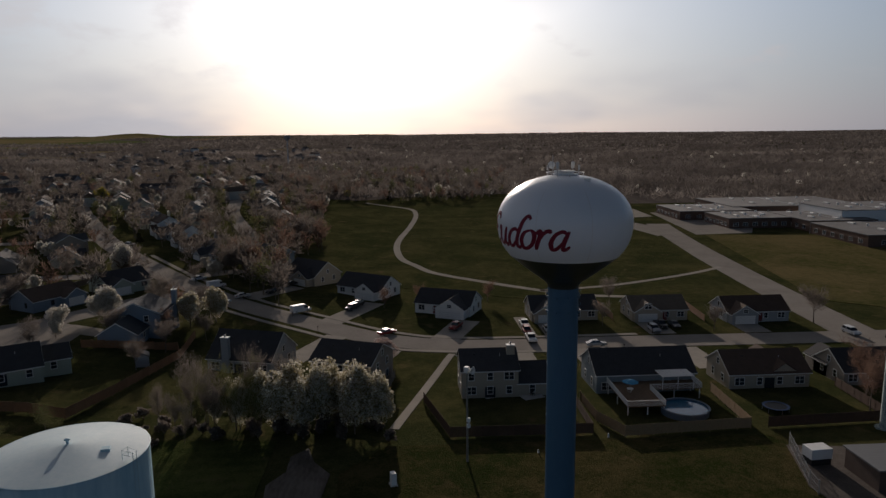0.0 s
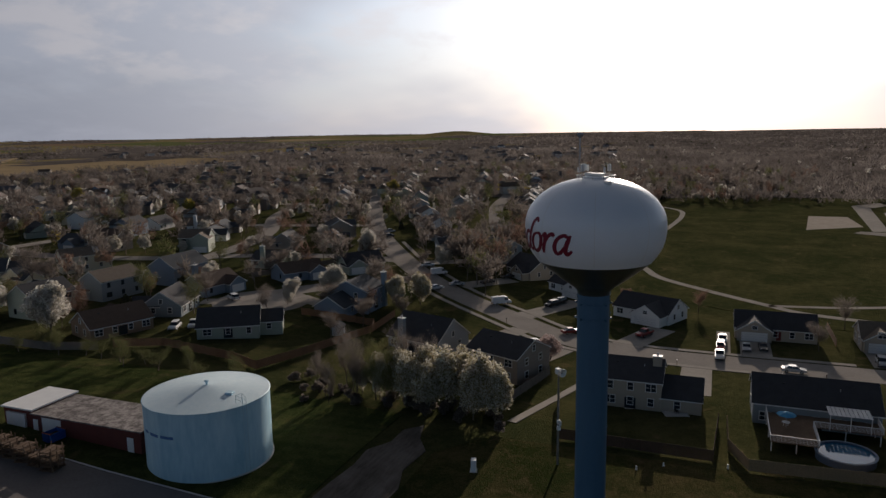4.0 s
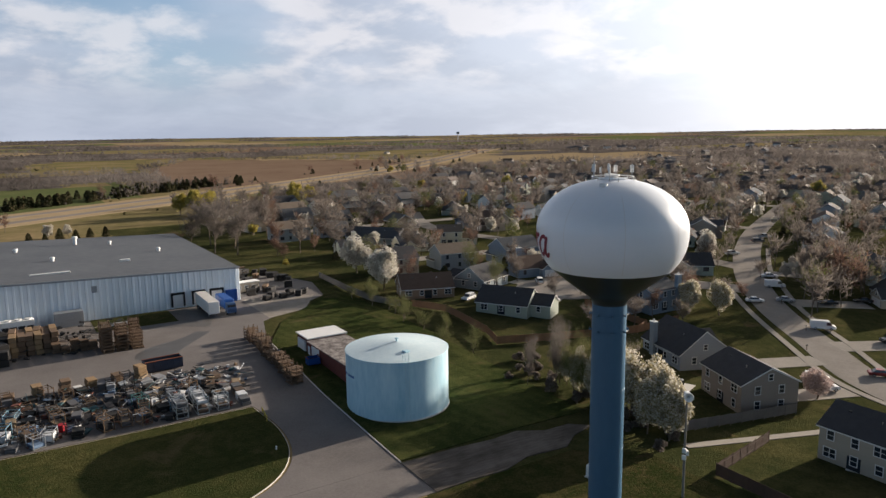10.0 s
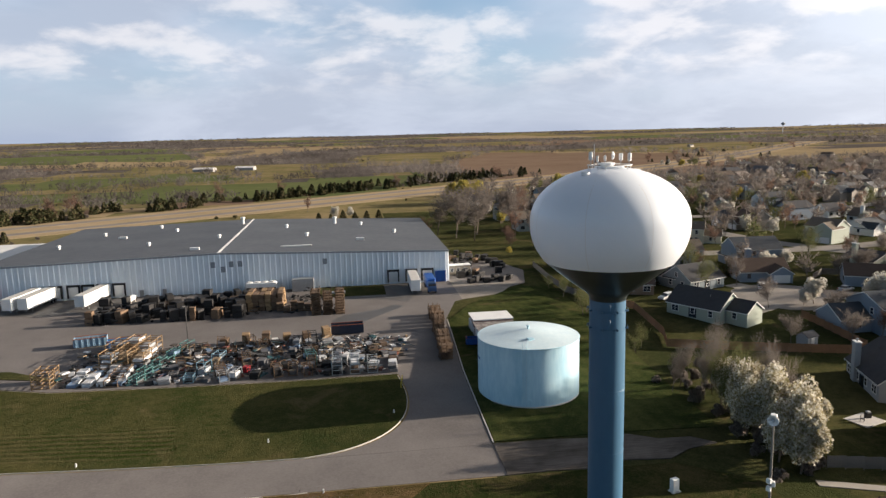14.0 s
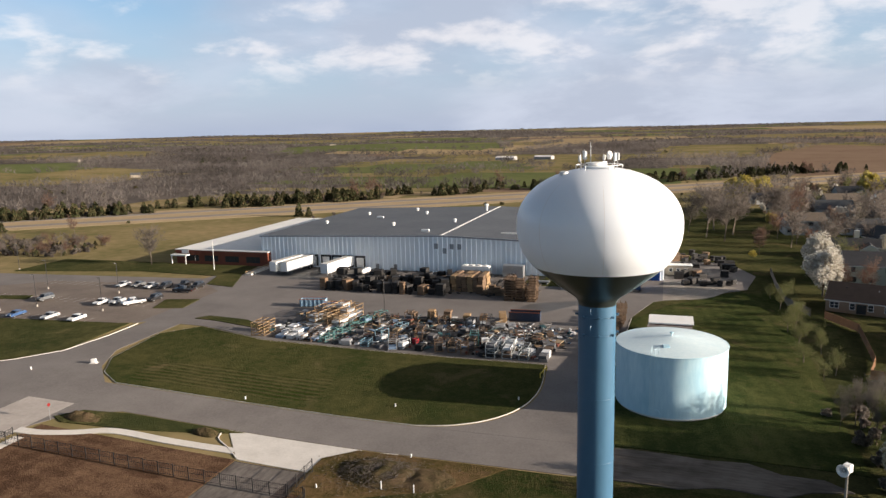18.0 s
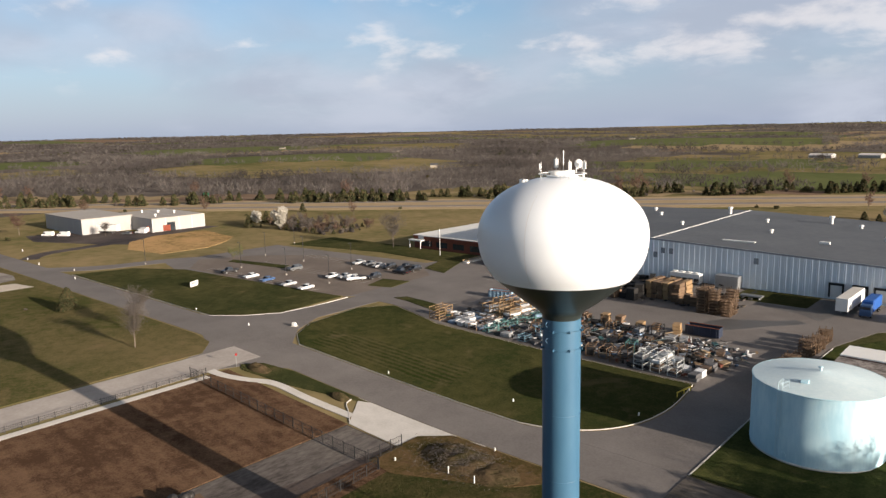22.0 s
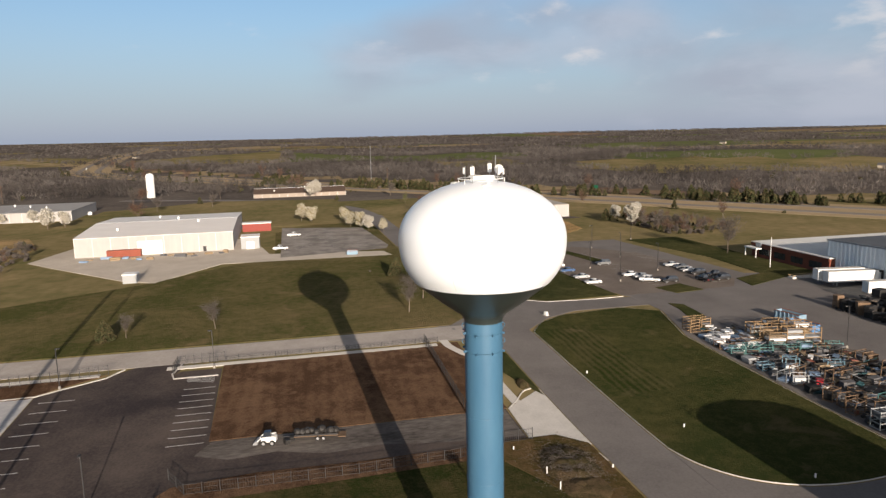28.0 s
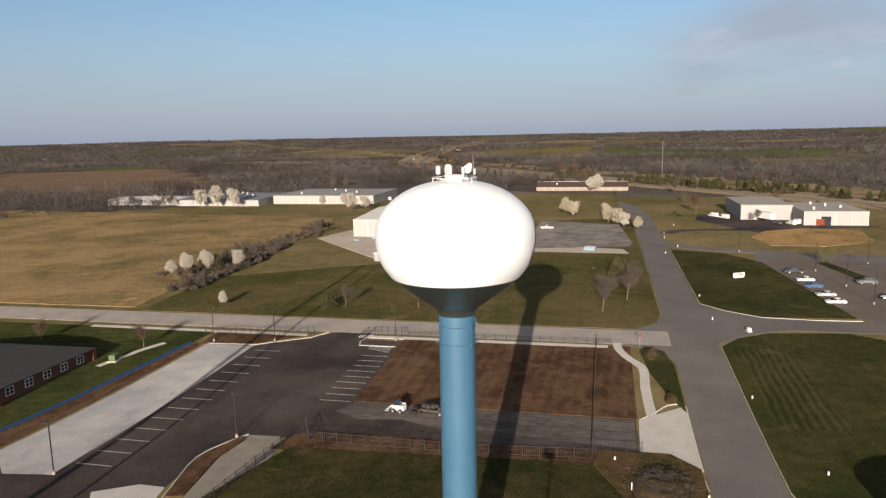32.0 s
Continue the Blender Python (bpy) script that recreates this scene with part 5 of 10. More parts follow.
# ---- houses ----
SIDING = {k: mat("siding_" + k, c, tuple(v * 0.88 for v in c), 0.75, scale=0.5, fine=0.0, stretch=(0.3, 0.3, 9), contrast=0.3) for k, c in dict(
    tan=(0.405, 0.351, 0.277), grey=(0.317, 0.331, 0.338), blue=(0.203, 0.250, 0.304), cream=(0.675, 0.628, 0.486), white=(0.780, 0.769, 0.729), taupe=(0.304, 0.257, 0.216), slate=(0.236, 0.270, 0.284), sage=(0.351, 0.385, 0.317), brown=(0.270, 0.189, 0.128)).items()}
SHINGLE = {k: mat("shingles_" + k, c, tuple(v * 0.72 for v in c), 0.9, scale=0.7, fine=7.0, bump=0.02, spec=0.2, per_object=0.10) for k, c in dict(
    dark=(0.060, 0.060, 0.064), grey=(0.105, 0.105, 0.108), brown=(0.105, 0.072, 0.055), slate=(0.070, 0.078, 0.088), tan=(0.175, 0.140, 0.108)).items()}
TRIM = mat("white_trim", (0.72, 0.71, 0.68), (0.64, 0.63, 0.60), 0.6, scale=1.0)
MESHES = {}


def shared(key, make, material):
    if key not in MESHES:
        MESHES[key] = mesh_of(key, make(), material)
    return MESHES[key]


def window_meshes(w, h):
    def pane():
        bm = box_bm(-w / 2, w / 2, 0, 0.05, 0, h)
        return bm
    def fr():
        bm = bmesh.new()
        t = 0.11
        for x0, x1, z0, z1 in ((-w / 2 - t, -w / 2, -t, h + t), (w / 2, w / 2 + t, -t, h + t), (-w / 2, w / 2, -t, 0), (-w / 2, w / 2, h, h + t), (-w / 2, w / 2, h / 2 - 0.03, h / 2 + 0.03)):
            add_box(bm, x0, x1, 0, 0.10, z0, z1)
        if w > 1.4:
            add_box(bm, -0.05, 0.05, 0, 0.10, 0, h)
        return bm
    return shared("pane_%.1f_%.1f" % (w, h), pane, GLASS), shared("window_frame_%.1f_%.1f" % (w, h), fr, TRIM)


def add_window(owner, x, y, z, rz, w=1.0, h=1.35, frames=True):
    """A window on a wall that faces rz degrees round from +Y."""
    p, f = window_meshes(w, h)
    ob = part("window", p, None, owner, m=pose(x, y, z, 0, 0, rz))
    if frames:
        part("window_frame", f, None, ob)
    return ob


def gable_body(w, d, h, rise, z0=-0.6):
    """Walls with gables at the +x and -x ends; the ridge runs along x."""
    bm = bmesh.new()
    s = [(-d / 2, z0), (d / 2, z0), (d / 2, h), (0, h + rise), (-d / 2, h)]
    a = [bm.verts.new((-w / 2, y, z)) for y, z in s]
    b = [bm.verts.new((w / 2, y, z)) for y, z in s]
    bm.faces.new(a[::-1])
    bm.faces.new(b)
    for i in range(5):
        bm.faces.new((a[i], a[(i + 1) % 5], b[(i + 1) % 5], b[i]))
    return bm


def gable_roof(w, d, h, rise, over=0.4, thick=0.16):
    bm = bmesh.new()
    k = rise / (d / 2)
    for s in (-1, 1):
        lo, hi = (s * (d / 2 + over), h - k * over), (0.0, h + rise)
        v = []
        for x in (-w / 2 - over * 0.7, w / 2 + over * 0.7):
            for (y, z), t in ((lo, 0.03), (hi, 0.03), (hi, thick), (lo, thick)):
                v.append(bm.verts.new((x, y, z + t)))
        for q in ((0, 1, 2, 3), (7, 6, 5, 4), (0, 4, 5, 1), (3, 2, 6, 7), (0, 3, 7, 4), (1, 5, 6, 2)):
            bm.faces.new([v[i] for i in q])
    bmesh.ops.recalc_face_normals(bm, faces=bm.faces[:])
    return bm


def gable_trim(w, d, h, rise, over=0.4):
    """White bargeboards at both gable ends and fascia along the eaves."""
    bm = bmesh.new()
    k = rise / (d / 2)
    for x in (-w / 2 - over * 0.7 - 0.03, w / 2 + over * 0.7):
        for s in (-1, 1):
            pts = [(s * (d / 2 + over), h - k * over - 0.12), (0, h + rise - 0.12), (0, h + rise + 0.12), (s * (d / 2 + over), h - k * over + 0.12)]
            a = [bm.verts.new((x, y, z)) for y, z in pts]
            b = [bm.verts.new((x + 0.03, y, z)) for y, z in pts]
            bm.faces.new(a)
            bm.faces.new(b[::-1])
            for i in range(4):
                bm.faces.new((a[i], a[(i + 1) % 4], b[(i + 1) % 4], b[i]))
    for s in (-1, 1):
        y = s * (d / 2 + over)
        add_box(bm, -w / 2 - over * 0.7, w / 2 + over * 0.7, y - 0.03, y + 0.03, h - k * over - 0.12, h - k * over + 0.06)
    bmesh.ops.recalc_face_normals(bm, faces=bm.faces[:])
    return bm


def house(x, y, rz, w, d, wall="tan", roof="dark", storeys=1, rise=None, wing=None, garage=None, chimney=None, label="", detail=2, h=None, skylight=False, dormer=False):
    """A house whose front looks along local +Y. garage: (local x, width, reach, storeys) of a front-gabled garage wing; wing: (side, width, depth) of a lower side wing."""
    gz = ground_z(x, y) + 0.06
    h = h or (2.9 if storeys == 1 else 5.5)
    rise = rise or d / 2 * 0.62
    words = label or "%s sided house of %s with a %s shingle roof" % (wall, "one floor" if storeys == 1 else "two floors", roof)
    ho = thing("house", words, "house", pose(x, y, gz, 0, 0, rz), "houses of the town")
    W, R = SIDING[wall], SHINGLE[roof]
    part("wall", gable_body(w, d, h, rise), W, ho)
    part("roof", gable_roof(w, d, h, rise), R, ho)
    if detail > 0:
        part("roof_trim", gable_trim(w, d, h, rise), TRIM, ho)
    fr = detail > 1
    nw = max(2, int(w / 3.4))
    for lv in range(storeys):
        z = 0.95 + lv * 2.65
        for i in range(nw):
            xx = -w / 2 + (i + 0.5) * w / nw
            if detail > 1 or (detail == 1 and i < 3) or (lv == 0 and i < 2):
                wide = 1.7 if (i + lv) % 3 == 0 else 0.95
                add_window(ho, xx, -d / 2 - 0.03, z, 180, wide, 1.35, fr)
                if not (garage and abs(xx - garage[0]) < garage[1] / 2 + 0.8 and lv < garage[3]):
                    add_window(ho, xx, d / 2 + 0.0, z, 0, wide, 1.35, fr)
        if detail > 1 or (detail == 1 and lv == 0):
            for s, a in ((1, -90), (-1, 90)):
                if wing and wing[0] == s and lv == 0:
                    continue
                add_window(ho, s * (w / 2 + (0.0 if s > 0 else 0.0)), d * 0.2, z, a, 0.95, 1.35, fr)
                if d > 9 and detail > 1:
                    add_window(ho, s * w / 2, -d * 0.22, z, a, 0.95, 1.35, fr)
    if detail > 1:
        for s, a in ((1, -90), (-1, 90)):
            if rise > 2.4:
                add_window(ho, s * w / 2, 0, h + 0.45, a, 0.8, 1.1, True)
        part("back_door", box_bm(-0.95, 0.95, -d / 2 - 0.07, -d / 2, 0.1, 2.2), GLASS, ho, "glazed patio door")
        part("vent_pipe", lathe([(0.07, 0), (0.07, 0.7), (0, 0.72)], 8), STEEL, ho, m=pose(w * 0.2, -d * 0.2, h + rise * 0.55))
        part("roof_vent", soft_box(-0.25, 0.25, -0.25, 0.25, 0, 0.3, 0.04), DARK, ho, m=pose(-w * 0.25, -d * 0.14, h + rise * 0.68))
    if garage:
        gxx, gw, gr, gs = garage
        gh = 2.7 if gs == 1 else h - 0.15
        grise = gw / 2 * 0.62
        length = gr + d * 0.45
        m = pose(gxx, d / 2 + gr - length / 2, 0, 0, 0, 90)
        part("wing_wall", gable_body(length, gw, gh, grise), W, ho, m=m)
        part("wing_roof", gable_roof(length, gw, gh, grise), R, ho, m=m)
        if detail > 0:
            part("wing_trim", gable_trim(length, gw, gh, grise), TRIM, ho, m=m)
        yf = d / 2 + gr
        gd = part("garage_door", box_bm(gxx - gw * 0.38, gxx + gw * 0.38, yf, yf + 0.06, 0.05, 2.2), TRIM, ho, "white panelled garage door")
        if fr:
            bm = bmesh.new()
            for k in range(1, 4):
                add_box(bm, gxx - gw * 0.38, gxx + gw * 0.38, yf + 0.06, yf + 0.07, 0.05 + k * 0.54, 0.08 + k * 0.54)
            part("door_groove", bm, SIDING["grey"], gd)
            add_window(ho, gxx, yf, gh + 0.25 if gs == 1 else 3.5, 0, 1.1 if gs == 1 else 1.7, 0.8 if gs == 1 else 1.4, True)
        if gr > 0.5 and detail > 1:
            part("front_door", box_bm(gxx - math.copysign(gw / 2 + 1.6, gxx) - 0.5, gxx - math.copysign(gw / 2 + 1.6, gxx) + 0.5, d / 2, d / 2 + 0.06, 0.1, 2.2), mat("dark_red_door", (0.16, 0.03, 0.025), None, 0.5), ho)
    if wing:
        s, ww, wd = wing
        wh, wr = 2.8, wd / 2 * 0.6
        m = pose(s * (w / 2 + ww / 2), d / 2 - wd / 2 - 0.2 if wd < d else 0, 0)
        part("wing_wall", gable_body(ww, wd, wh, wr), W, ho, m=m)
        part("wing_roof", gable_roof(ww, wd, wh, wr), R, ho, m=m)
        if detail > 0:
            part("wing_trim", gable_trim(ww, wd, wh, wr), TRIM, ho, m=m)
        if detail > 1:
            add_window(ho, s * (w / 2 + ww * 0.4), m.translation.y - wd / 2 - 0.03, 0.95, 180, 0.95, 1.3, True)
    if dormer:
        m = pose(w * 0.18, -d * 0.25, 0, 0, 0, 90)
        part("dormer_wall", gable_body(d * 0.5, 5.0, h, 1.7, h - 0.4), W, ho, m=m)
        part("dormer_roof", gable_roof(d * 0.5, 5.0, h, 1.7, 0.3), R, ho, m=m)
    if chimney:
        cx, cy, ch = chimney
        c = part("chimney", box_bm(cx - 0.75, cx + 0.75, cy - 0.5, cy + 0.5, -0.4, ch), W, ho, "sided chimney stack")
        part("chimney_cap", box_bm(cx - 0.85, cx + 0.85, cy - 0.6, cy + 0.6, ch, ch + 0.15), TRIM, c)
        part("flue", lathe([(0.16, ch + 0.15), (0.16, ch + 0.6), (0.26, ch + 0.62), (0, ch + 0.75)], 8), STEEL, c, m=pose(cx, cy, 0))
    return ho


# the row whose backs look at the tower
house(-54.8, -1.3, 90, 10.4, 9.2, "tan", "dark", 2, 2.6, wing=(1, 6.6, 8.6), chimney=(4.2, -1.2, 9.0), label="tan sided house of two floors with a lower garage wing")
house(-56.0, 27.8, 90, 18.6, 11.0, "slate", "dark", 1, 3.2, garage=(-4, 6.5, 3.0, 1), h=3.9, label="slate grey raised house with a deck at the back")
house(-55.5, 51.5, 90, 15.5, 10.0, "tan", "brown", 1, 3.0, garage=(4, 6, 3, 1), dormer=True, h=3.2, label="tan house of one floor with a small back gable")
house(-55.5, 73.0, 90, 14.0, 10.0, "taupe", "dark", 1, 3.0, garage=(-4, 6, 3, 1))
house(-62.9, -27.0, 68, 12.7, 10.8, "taupe", "dark", 2, 2.6, label="dark taupe house of two floors with white windows")
house(-72.0, -48.3, 73, 14.0, 11.6, "grey", "dark", 1, 4.3, chimney=(-2.6, -6.0, 7.6), garage=(-3.6, 6.4, 2.5, 1), h=3.2, label="grey house with a steep roof and a sided chimney")
house(-93.0, -77.6, 180, 10.2, 11.5, "blue", "slate", 2, 2.4, wing=(-1, 7.4, 8.4), chimney=(4.4, -6.1, 8.9), label="blue grey house of two floors with a wing and chimney")
house(-58.2, -91.8, 121, 13.5, 9.4, "sage", "dark", 1, 3.2, wing=(1, 5.0, 6.5), label="pale grey green bungalow with a dark gable roof")
house(-49.4, -118.0, 160, 14.4, 10.2, "brown", "brown", 1, 3.0, garage=(3.5, 6.2, 3.5, 1), label="brown roofed bungalow with a front gable")
house(-69.0, -118.5, 200, 12.5, 10.0, "slate", "dark", 1, 3.4, garage=(-3.0, 6.0, 3.0, 1))
house(-82, -211, 129, 22.6, 10.0, "slate", "slate", 1, 3.4, wing=(1, 6, 7), label="long slate sided bungalow beside the lane")
house(-104, -190, 150, 9.8, 9.0, "cream", "tan", 2, 2.2, wing=(1, 6, 7), label="cream house of two floors with a side wing")
# the row across the street
house(-119.5, -4.0, -114.5, 16.0, 10.0, "white", "dark", 1, 3.0, garage=(-3.4, 8.0, 3.6, 1), label="white house with a big gabled garage")
house(-142.5, -27.0, -125, 16.5, 10.0, "white", "dark", 1, 3.2, garage=(-4.0, 7.0, 2.6, 1), dormer=True, label="white house with twin front gables")
house(-159.5, -46.0, -132, 14.5, 11.5, "tan", "dark", 1, 4.0, garage=(-3, 7.0, 2.5, 1))
house(-178.0, -62.5, -132, 13.0, 10.0, "slate", "slate", 2, 2.6, garage=(3, 6.5, 2.5, 1))
house(-110.5, 25.5, -90, 17.6, 10.0, "tan", "dark", 1, 2.8, garage=(4.6, 7.4, 2.2, 1), label="tan bungalow with two small front gables")
house(-108.0, 50.0, -90, 14.6, 10.0, "tan", "tan", 1, 2.6, garage=(3.6, 6.6, 1.2, 2), h=3.0, label="tan split house with a round-headed window over the garage")
house(-104.5, 74.5, -90, 16.4, 10.0, "grey", "brown", 1, 2.8, garage=(4.4, 6.8, 2.2, 1), dormer=False)

# further houses along the streets of the town
rng = random.Random(11)
KEEP = [(-93, -77), (-58, -92), (-49, -118), (-69, -118), (-82, -211), (-104, -190), (-120, -4), (-142, -27), (-160, -46), (-178, -62), (-110, 25), (-108, 50), (-104, 74)]
STREETS = [[(-86, -104), (-100, -99), (-133, -74)], TOWN_ST[8:], [(-330, -190), (-420, -230), (-560, -280)],
           [(-155, -92), (-150, -140), (-130, -185), (-125, -240), (-150, -300)],
           [(-60, -170), (-100, -165), (-150, -165), (-200, -180), (-260, -215), (-330, -240)],
           [(-55, -260), (-110, -262), (-180, -260), (-250, -280), (-330, -330)],
           [(-60, -330), (-130, -345), (-230, -360), (-340, -400)],
           [(-237, -143), (-225, -190), (-215, -250), (-230, -330)],
           [(-330, -190), (-318, -240), (-330, -330), (-360, -420)],
           [(-250, -85), (-330, -110), (-430, -130), (-560, -170)],
           [(-420, -80), (-440, -160), (-450, -260), (-470, -380)],
           [(-560, -120), (-570, -220), (-600, -330)]]
placed = list(KEEP)
KERBSIDE = np.array([q for s2 in STREETS + [TOWN_ST] for q in curve(s2, 8)])
WALLS, ROOFS = list(SIDING), ["dark", "dark", "grey", "slate", "brown", "tan"]
for si, st in enumerate(STREETS):
    if si > 1:
        strip("street_town", st, 8.0, STREET, 0.066 + 0.002 * si, "residential street of the town", "road")
    pts = curve(st, 8)
    along = 0.0
    last = -99
    for a, b in zip(pts, pts[1:]):
        seg = math.dist(a, b)
        t = 0.0
        while t < seg:
            if along + t - last > 19.5:
                px, py = a[0] + (b[0] - a[0]) * t / seg, a[1] + (b[1] - a[1]) * t / seg
                ang = math.atan2(b[1] - a[1], b[0] - a[0])
                for s in (-1, 1):
                    off = (rng.uniform(18, 22) + (7 if si == 1 and s < 0 else 0)) * s
                    hx, hy = px - math.sin(ang) * off, py + math.cos(ang) * off
                    if math.hypot(hx + 109, hy + 71) < 15 or any(math.hypot(hx - q[0], hy - q[1]) < 17.5 for q in placed) or hx > -44 or (hy > -58 and hx > -250):
                        continue
                    if np.hypot(KERBSIDE[:, 0] - hx, KERBSIDE[:, 1] - hy).min() < 13:
                        continue
                    placed.append((hx, hy))
                    dist = math.hypot(hx, hy)
                    rz = math.degrees(ang) + (180 if s > 0 else 0) + rng.uniform(-6, 6)
                    two = rng.random() < 0.45
                    wd = rng.uniform(11, 15.5)
                    house(hx, hy, rz, wd, rng.uniform(8.8, 10.5), rng.choice(WALLS), rng.choice(ROOFS), 2 if two else 1, rng.uniform(2.4, 3.4),
                          garage=(rng.choice((-1, 1)) * wd * 0.27, rng.uniform(5.8, 6.8), rng.uniform(1.5, 3.5), 2 if two and rng.random() < 0.4 else 1),
                          chimney=(rng.uniform(-2, 2), -5, 7.5) if rng.random() < 0.15 else None, detail=2 if dist < 135 else (1 if dist < 270 else 0))
                last = along + t
            t += 2.0
        along += seg
# driveways of the near houses
for a, b, w in (((-62, 9), (-80, 9), 6), ((-63, 24), (-80, 24), 6), ((-64, 47), (-80, 47), 6), ((-104, 21), (-91, 21), 6.5), ((-104, 46.5), (-91, 46.5), 6.5), ((-98, 70), (-90, 70), 6.5), ((-108, 0), (-91, -7), 7),
                ((-130, -25), (-108, -36), 6.5), ((-149, -50), (-131, -62), 6.5), ((-76, -41), (-96, -33), 5.5), ((-68, -26), (-84, -20), 5.5), ((-169, -71), (-155, -84), 6), ((-70, -92), (-80, -97), 5), ((-80, -118), (-82, -112), 6), ((-90, -86), (-94, -96), 5.5), ((-110, 14.2), (-91, 14.2), 3)):
    strip("driveway", [a, b], w, DRIVE, 0.075, "pale concrete driveway to a garage", "driveway", smooth=False)

# ---- trees ----
BARK = mat("grey_bark", (0.115, 0.090, 0.070), (0.175, 0.145, 0.115), 0.95, scale=2.5, fine=12.0, bump=0.02, spec=0.1)
TWIG = island_mat("bare_twigs", [(0.148, 0.127, 0.112), (0.188, 0.163, 0.144), (0.116, 0.100, 0.090), (0.215, 0.186, 0.160)], 0.95, 0.1, 0.5)
REDTWIG = island_mat("reddish_buds", [(0.160, 0.098, 0.076), (0.195, 0.125, 0.095), (0.130, 0.084, 0.066), (0.210, 0.145, 0.105)], 0.95, 0.1, 0.5)
BLOSSOM = island_mat("white_blossom", [(0.62, 0.59, 0.53), (0.54, 0.51, 0.45), (0.70, 0.67, 0.61), (0.45, 0.42, 0.33), (0.58, 0.55, 0.49)], 0.9, 0.15, 0.42)
THICKET = island_mat("tan_blossom", [(0.62, 0.58, 0.49), (0.48, 0.44, 0.32), (0.36, 0.31, 0.18), (0.27, 0.24, 0.12), (0.68, 0.64, 0.56), (0.57, 0.53, 0.43)], 0.9, 0.15, 0.42)
PINK = island_mat("pink_blossom", [(0.56, 0.46, 0.43), (0.48, 0.38, 0.35), (0.63, 0.53, 0.50), (0.38, 0.30, 0.26)], 0.9, 0.15, 0.3)
BUDS = island_mat("yellow_green_buds", [(0.44, 0.37, 0.08), (0.37, 0.31, 0.07), (0.50, 0.42, 0.12), (0.29, 0.25, 0.07)], 0.9, 0.15, 0.3)
CEDAR = island_mat("cedar_needles", [(0.045, 0.050, 0.022), (0.065, 0.060, 0.030), (0.035, 0.042, 0.018), (0.085, 0.066, 0.034)], 0.95, 0.1)
LEAFBUD = island_mat("fresh_leaf_buds", [(0.12, 0.14, 0.05), (0.17, 0.17, 0.07), (0.10, 0.11, 0.04), (0.21, 0.19, 0.10)], 0.95, 0.1, 0.3)


def tri_mesh(name, tris, material):
    """tris: an array of n x 3 x 3."""
    t = np.asarray(tris, dtype=np.float32).reshape(-1, 3)
    me = bpy.data.meshes.new(name)
    n = len(t)
    me.vertices.add(n)
    me.vertices.foreach_set("co", t.ravel())
    me.loops.add(n)
    me.loops.foreach_set("vertex_index", np.arange(n, dtype=np.int32))
    me.polygons.add(n // 3)
    me.polygons.foreach_set("loop_start", np.arange(0, n, 3, dtype=np.int32))
    me.materials.append(material)
    me.update(calc_edges=True)
    return me


def leaf_tris(points, size, rs, flat=1.0):
    """One ragged little triangle at each point, turned at random."""
    n = len(points)
    a = rs.normal(size=(n, 3))
    a /= np.linalg.norm(a, axis=1, keepdims=True)
    b = np.cross(a, rs.normal(size=(n, 3)))
    b /= np.linalg.norm(b, axis=1, keepdims=True)
    s = size * rs.uniform(0.6, 1.5, size=(n, 1))
    return np.stack([points + a * s, points - a * s * 0.5 + b * s * 0.8, points - a * s * 0.5 - b * s * 0.8], axis=1)


def branch_set(seed, height, spread, levels=3, upright=0.6, first=0.3, kids=6):
    """Tapered limbs as segments (a, b, ra, rb), and the tips."""
    r = random.Random(seed)
    segs, tips = [], []

    def grow(p, d, length, rad, lv):
        k = 3
        for i in range(k):
            d2 = (d + Vector((r.uniform(-1, 1), r.uniform(-1, 1), r.uniform(-0.3, 0.5))) * 0.16).normalized()
            q = p + d2 * length / k
            ra, rb = rad * (1 - 0.28 * i), rad * (1 - 0.28 * (i + 1))
            segs.append((p.copy(), q.copy(), ra, rb))
            if lv < levels and (i > 0 or lv > 0):
                for _ in range(kids if lv == 0 else 3):
                    ang = r.uniform(0, 6.283)
                    out = Vector((math.cos(ang), math.sin(ang), 0))
                    nd = (d2 * upright + out * r.uniform(0.45, 1.0) * spread + Vector((0, 0, 0.25))).normalized()
                    pp = p + (q - p) * r.random()
                    grow(pp, nd, length * r.uniform(0.42, 0.62), rb * 0.55, lv + 1)
            p, d = q, d2
        tips.append((p.copy(), d.copy()))

    grow(Vector((0, 0, -0.2)), Vector((0, 0, 1)), height * 0.72, height * 0.018 + 0.03, 0)
    return segs, tips


def limb_mesh(name, segs, least=0.0, sides=4):
    bm = bmesh.new()
    for a, b, ra, rb in segs:
        if ra > least:
            q = (b - a).to_track_quat("Z", "Y").to_matrix()
            rings = [[bm.verts.new(p + q @ Vector((math.cos(i * 6.2832 / sides) * rr, math.sin(i * 6.2832 / sides) * rr, 0))) for i in range(sides)] for p, rr in ((a, ra), (b, max(rb, 0.008)))]
            for i in range(sides):
                j = (i + 1) % sides
                bm.faces.new((rings[0][i], rings[0][j], rings[1][j], rings[1][i]))
    return mesh_of(name, bm, BARK)


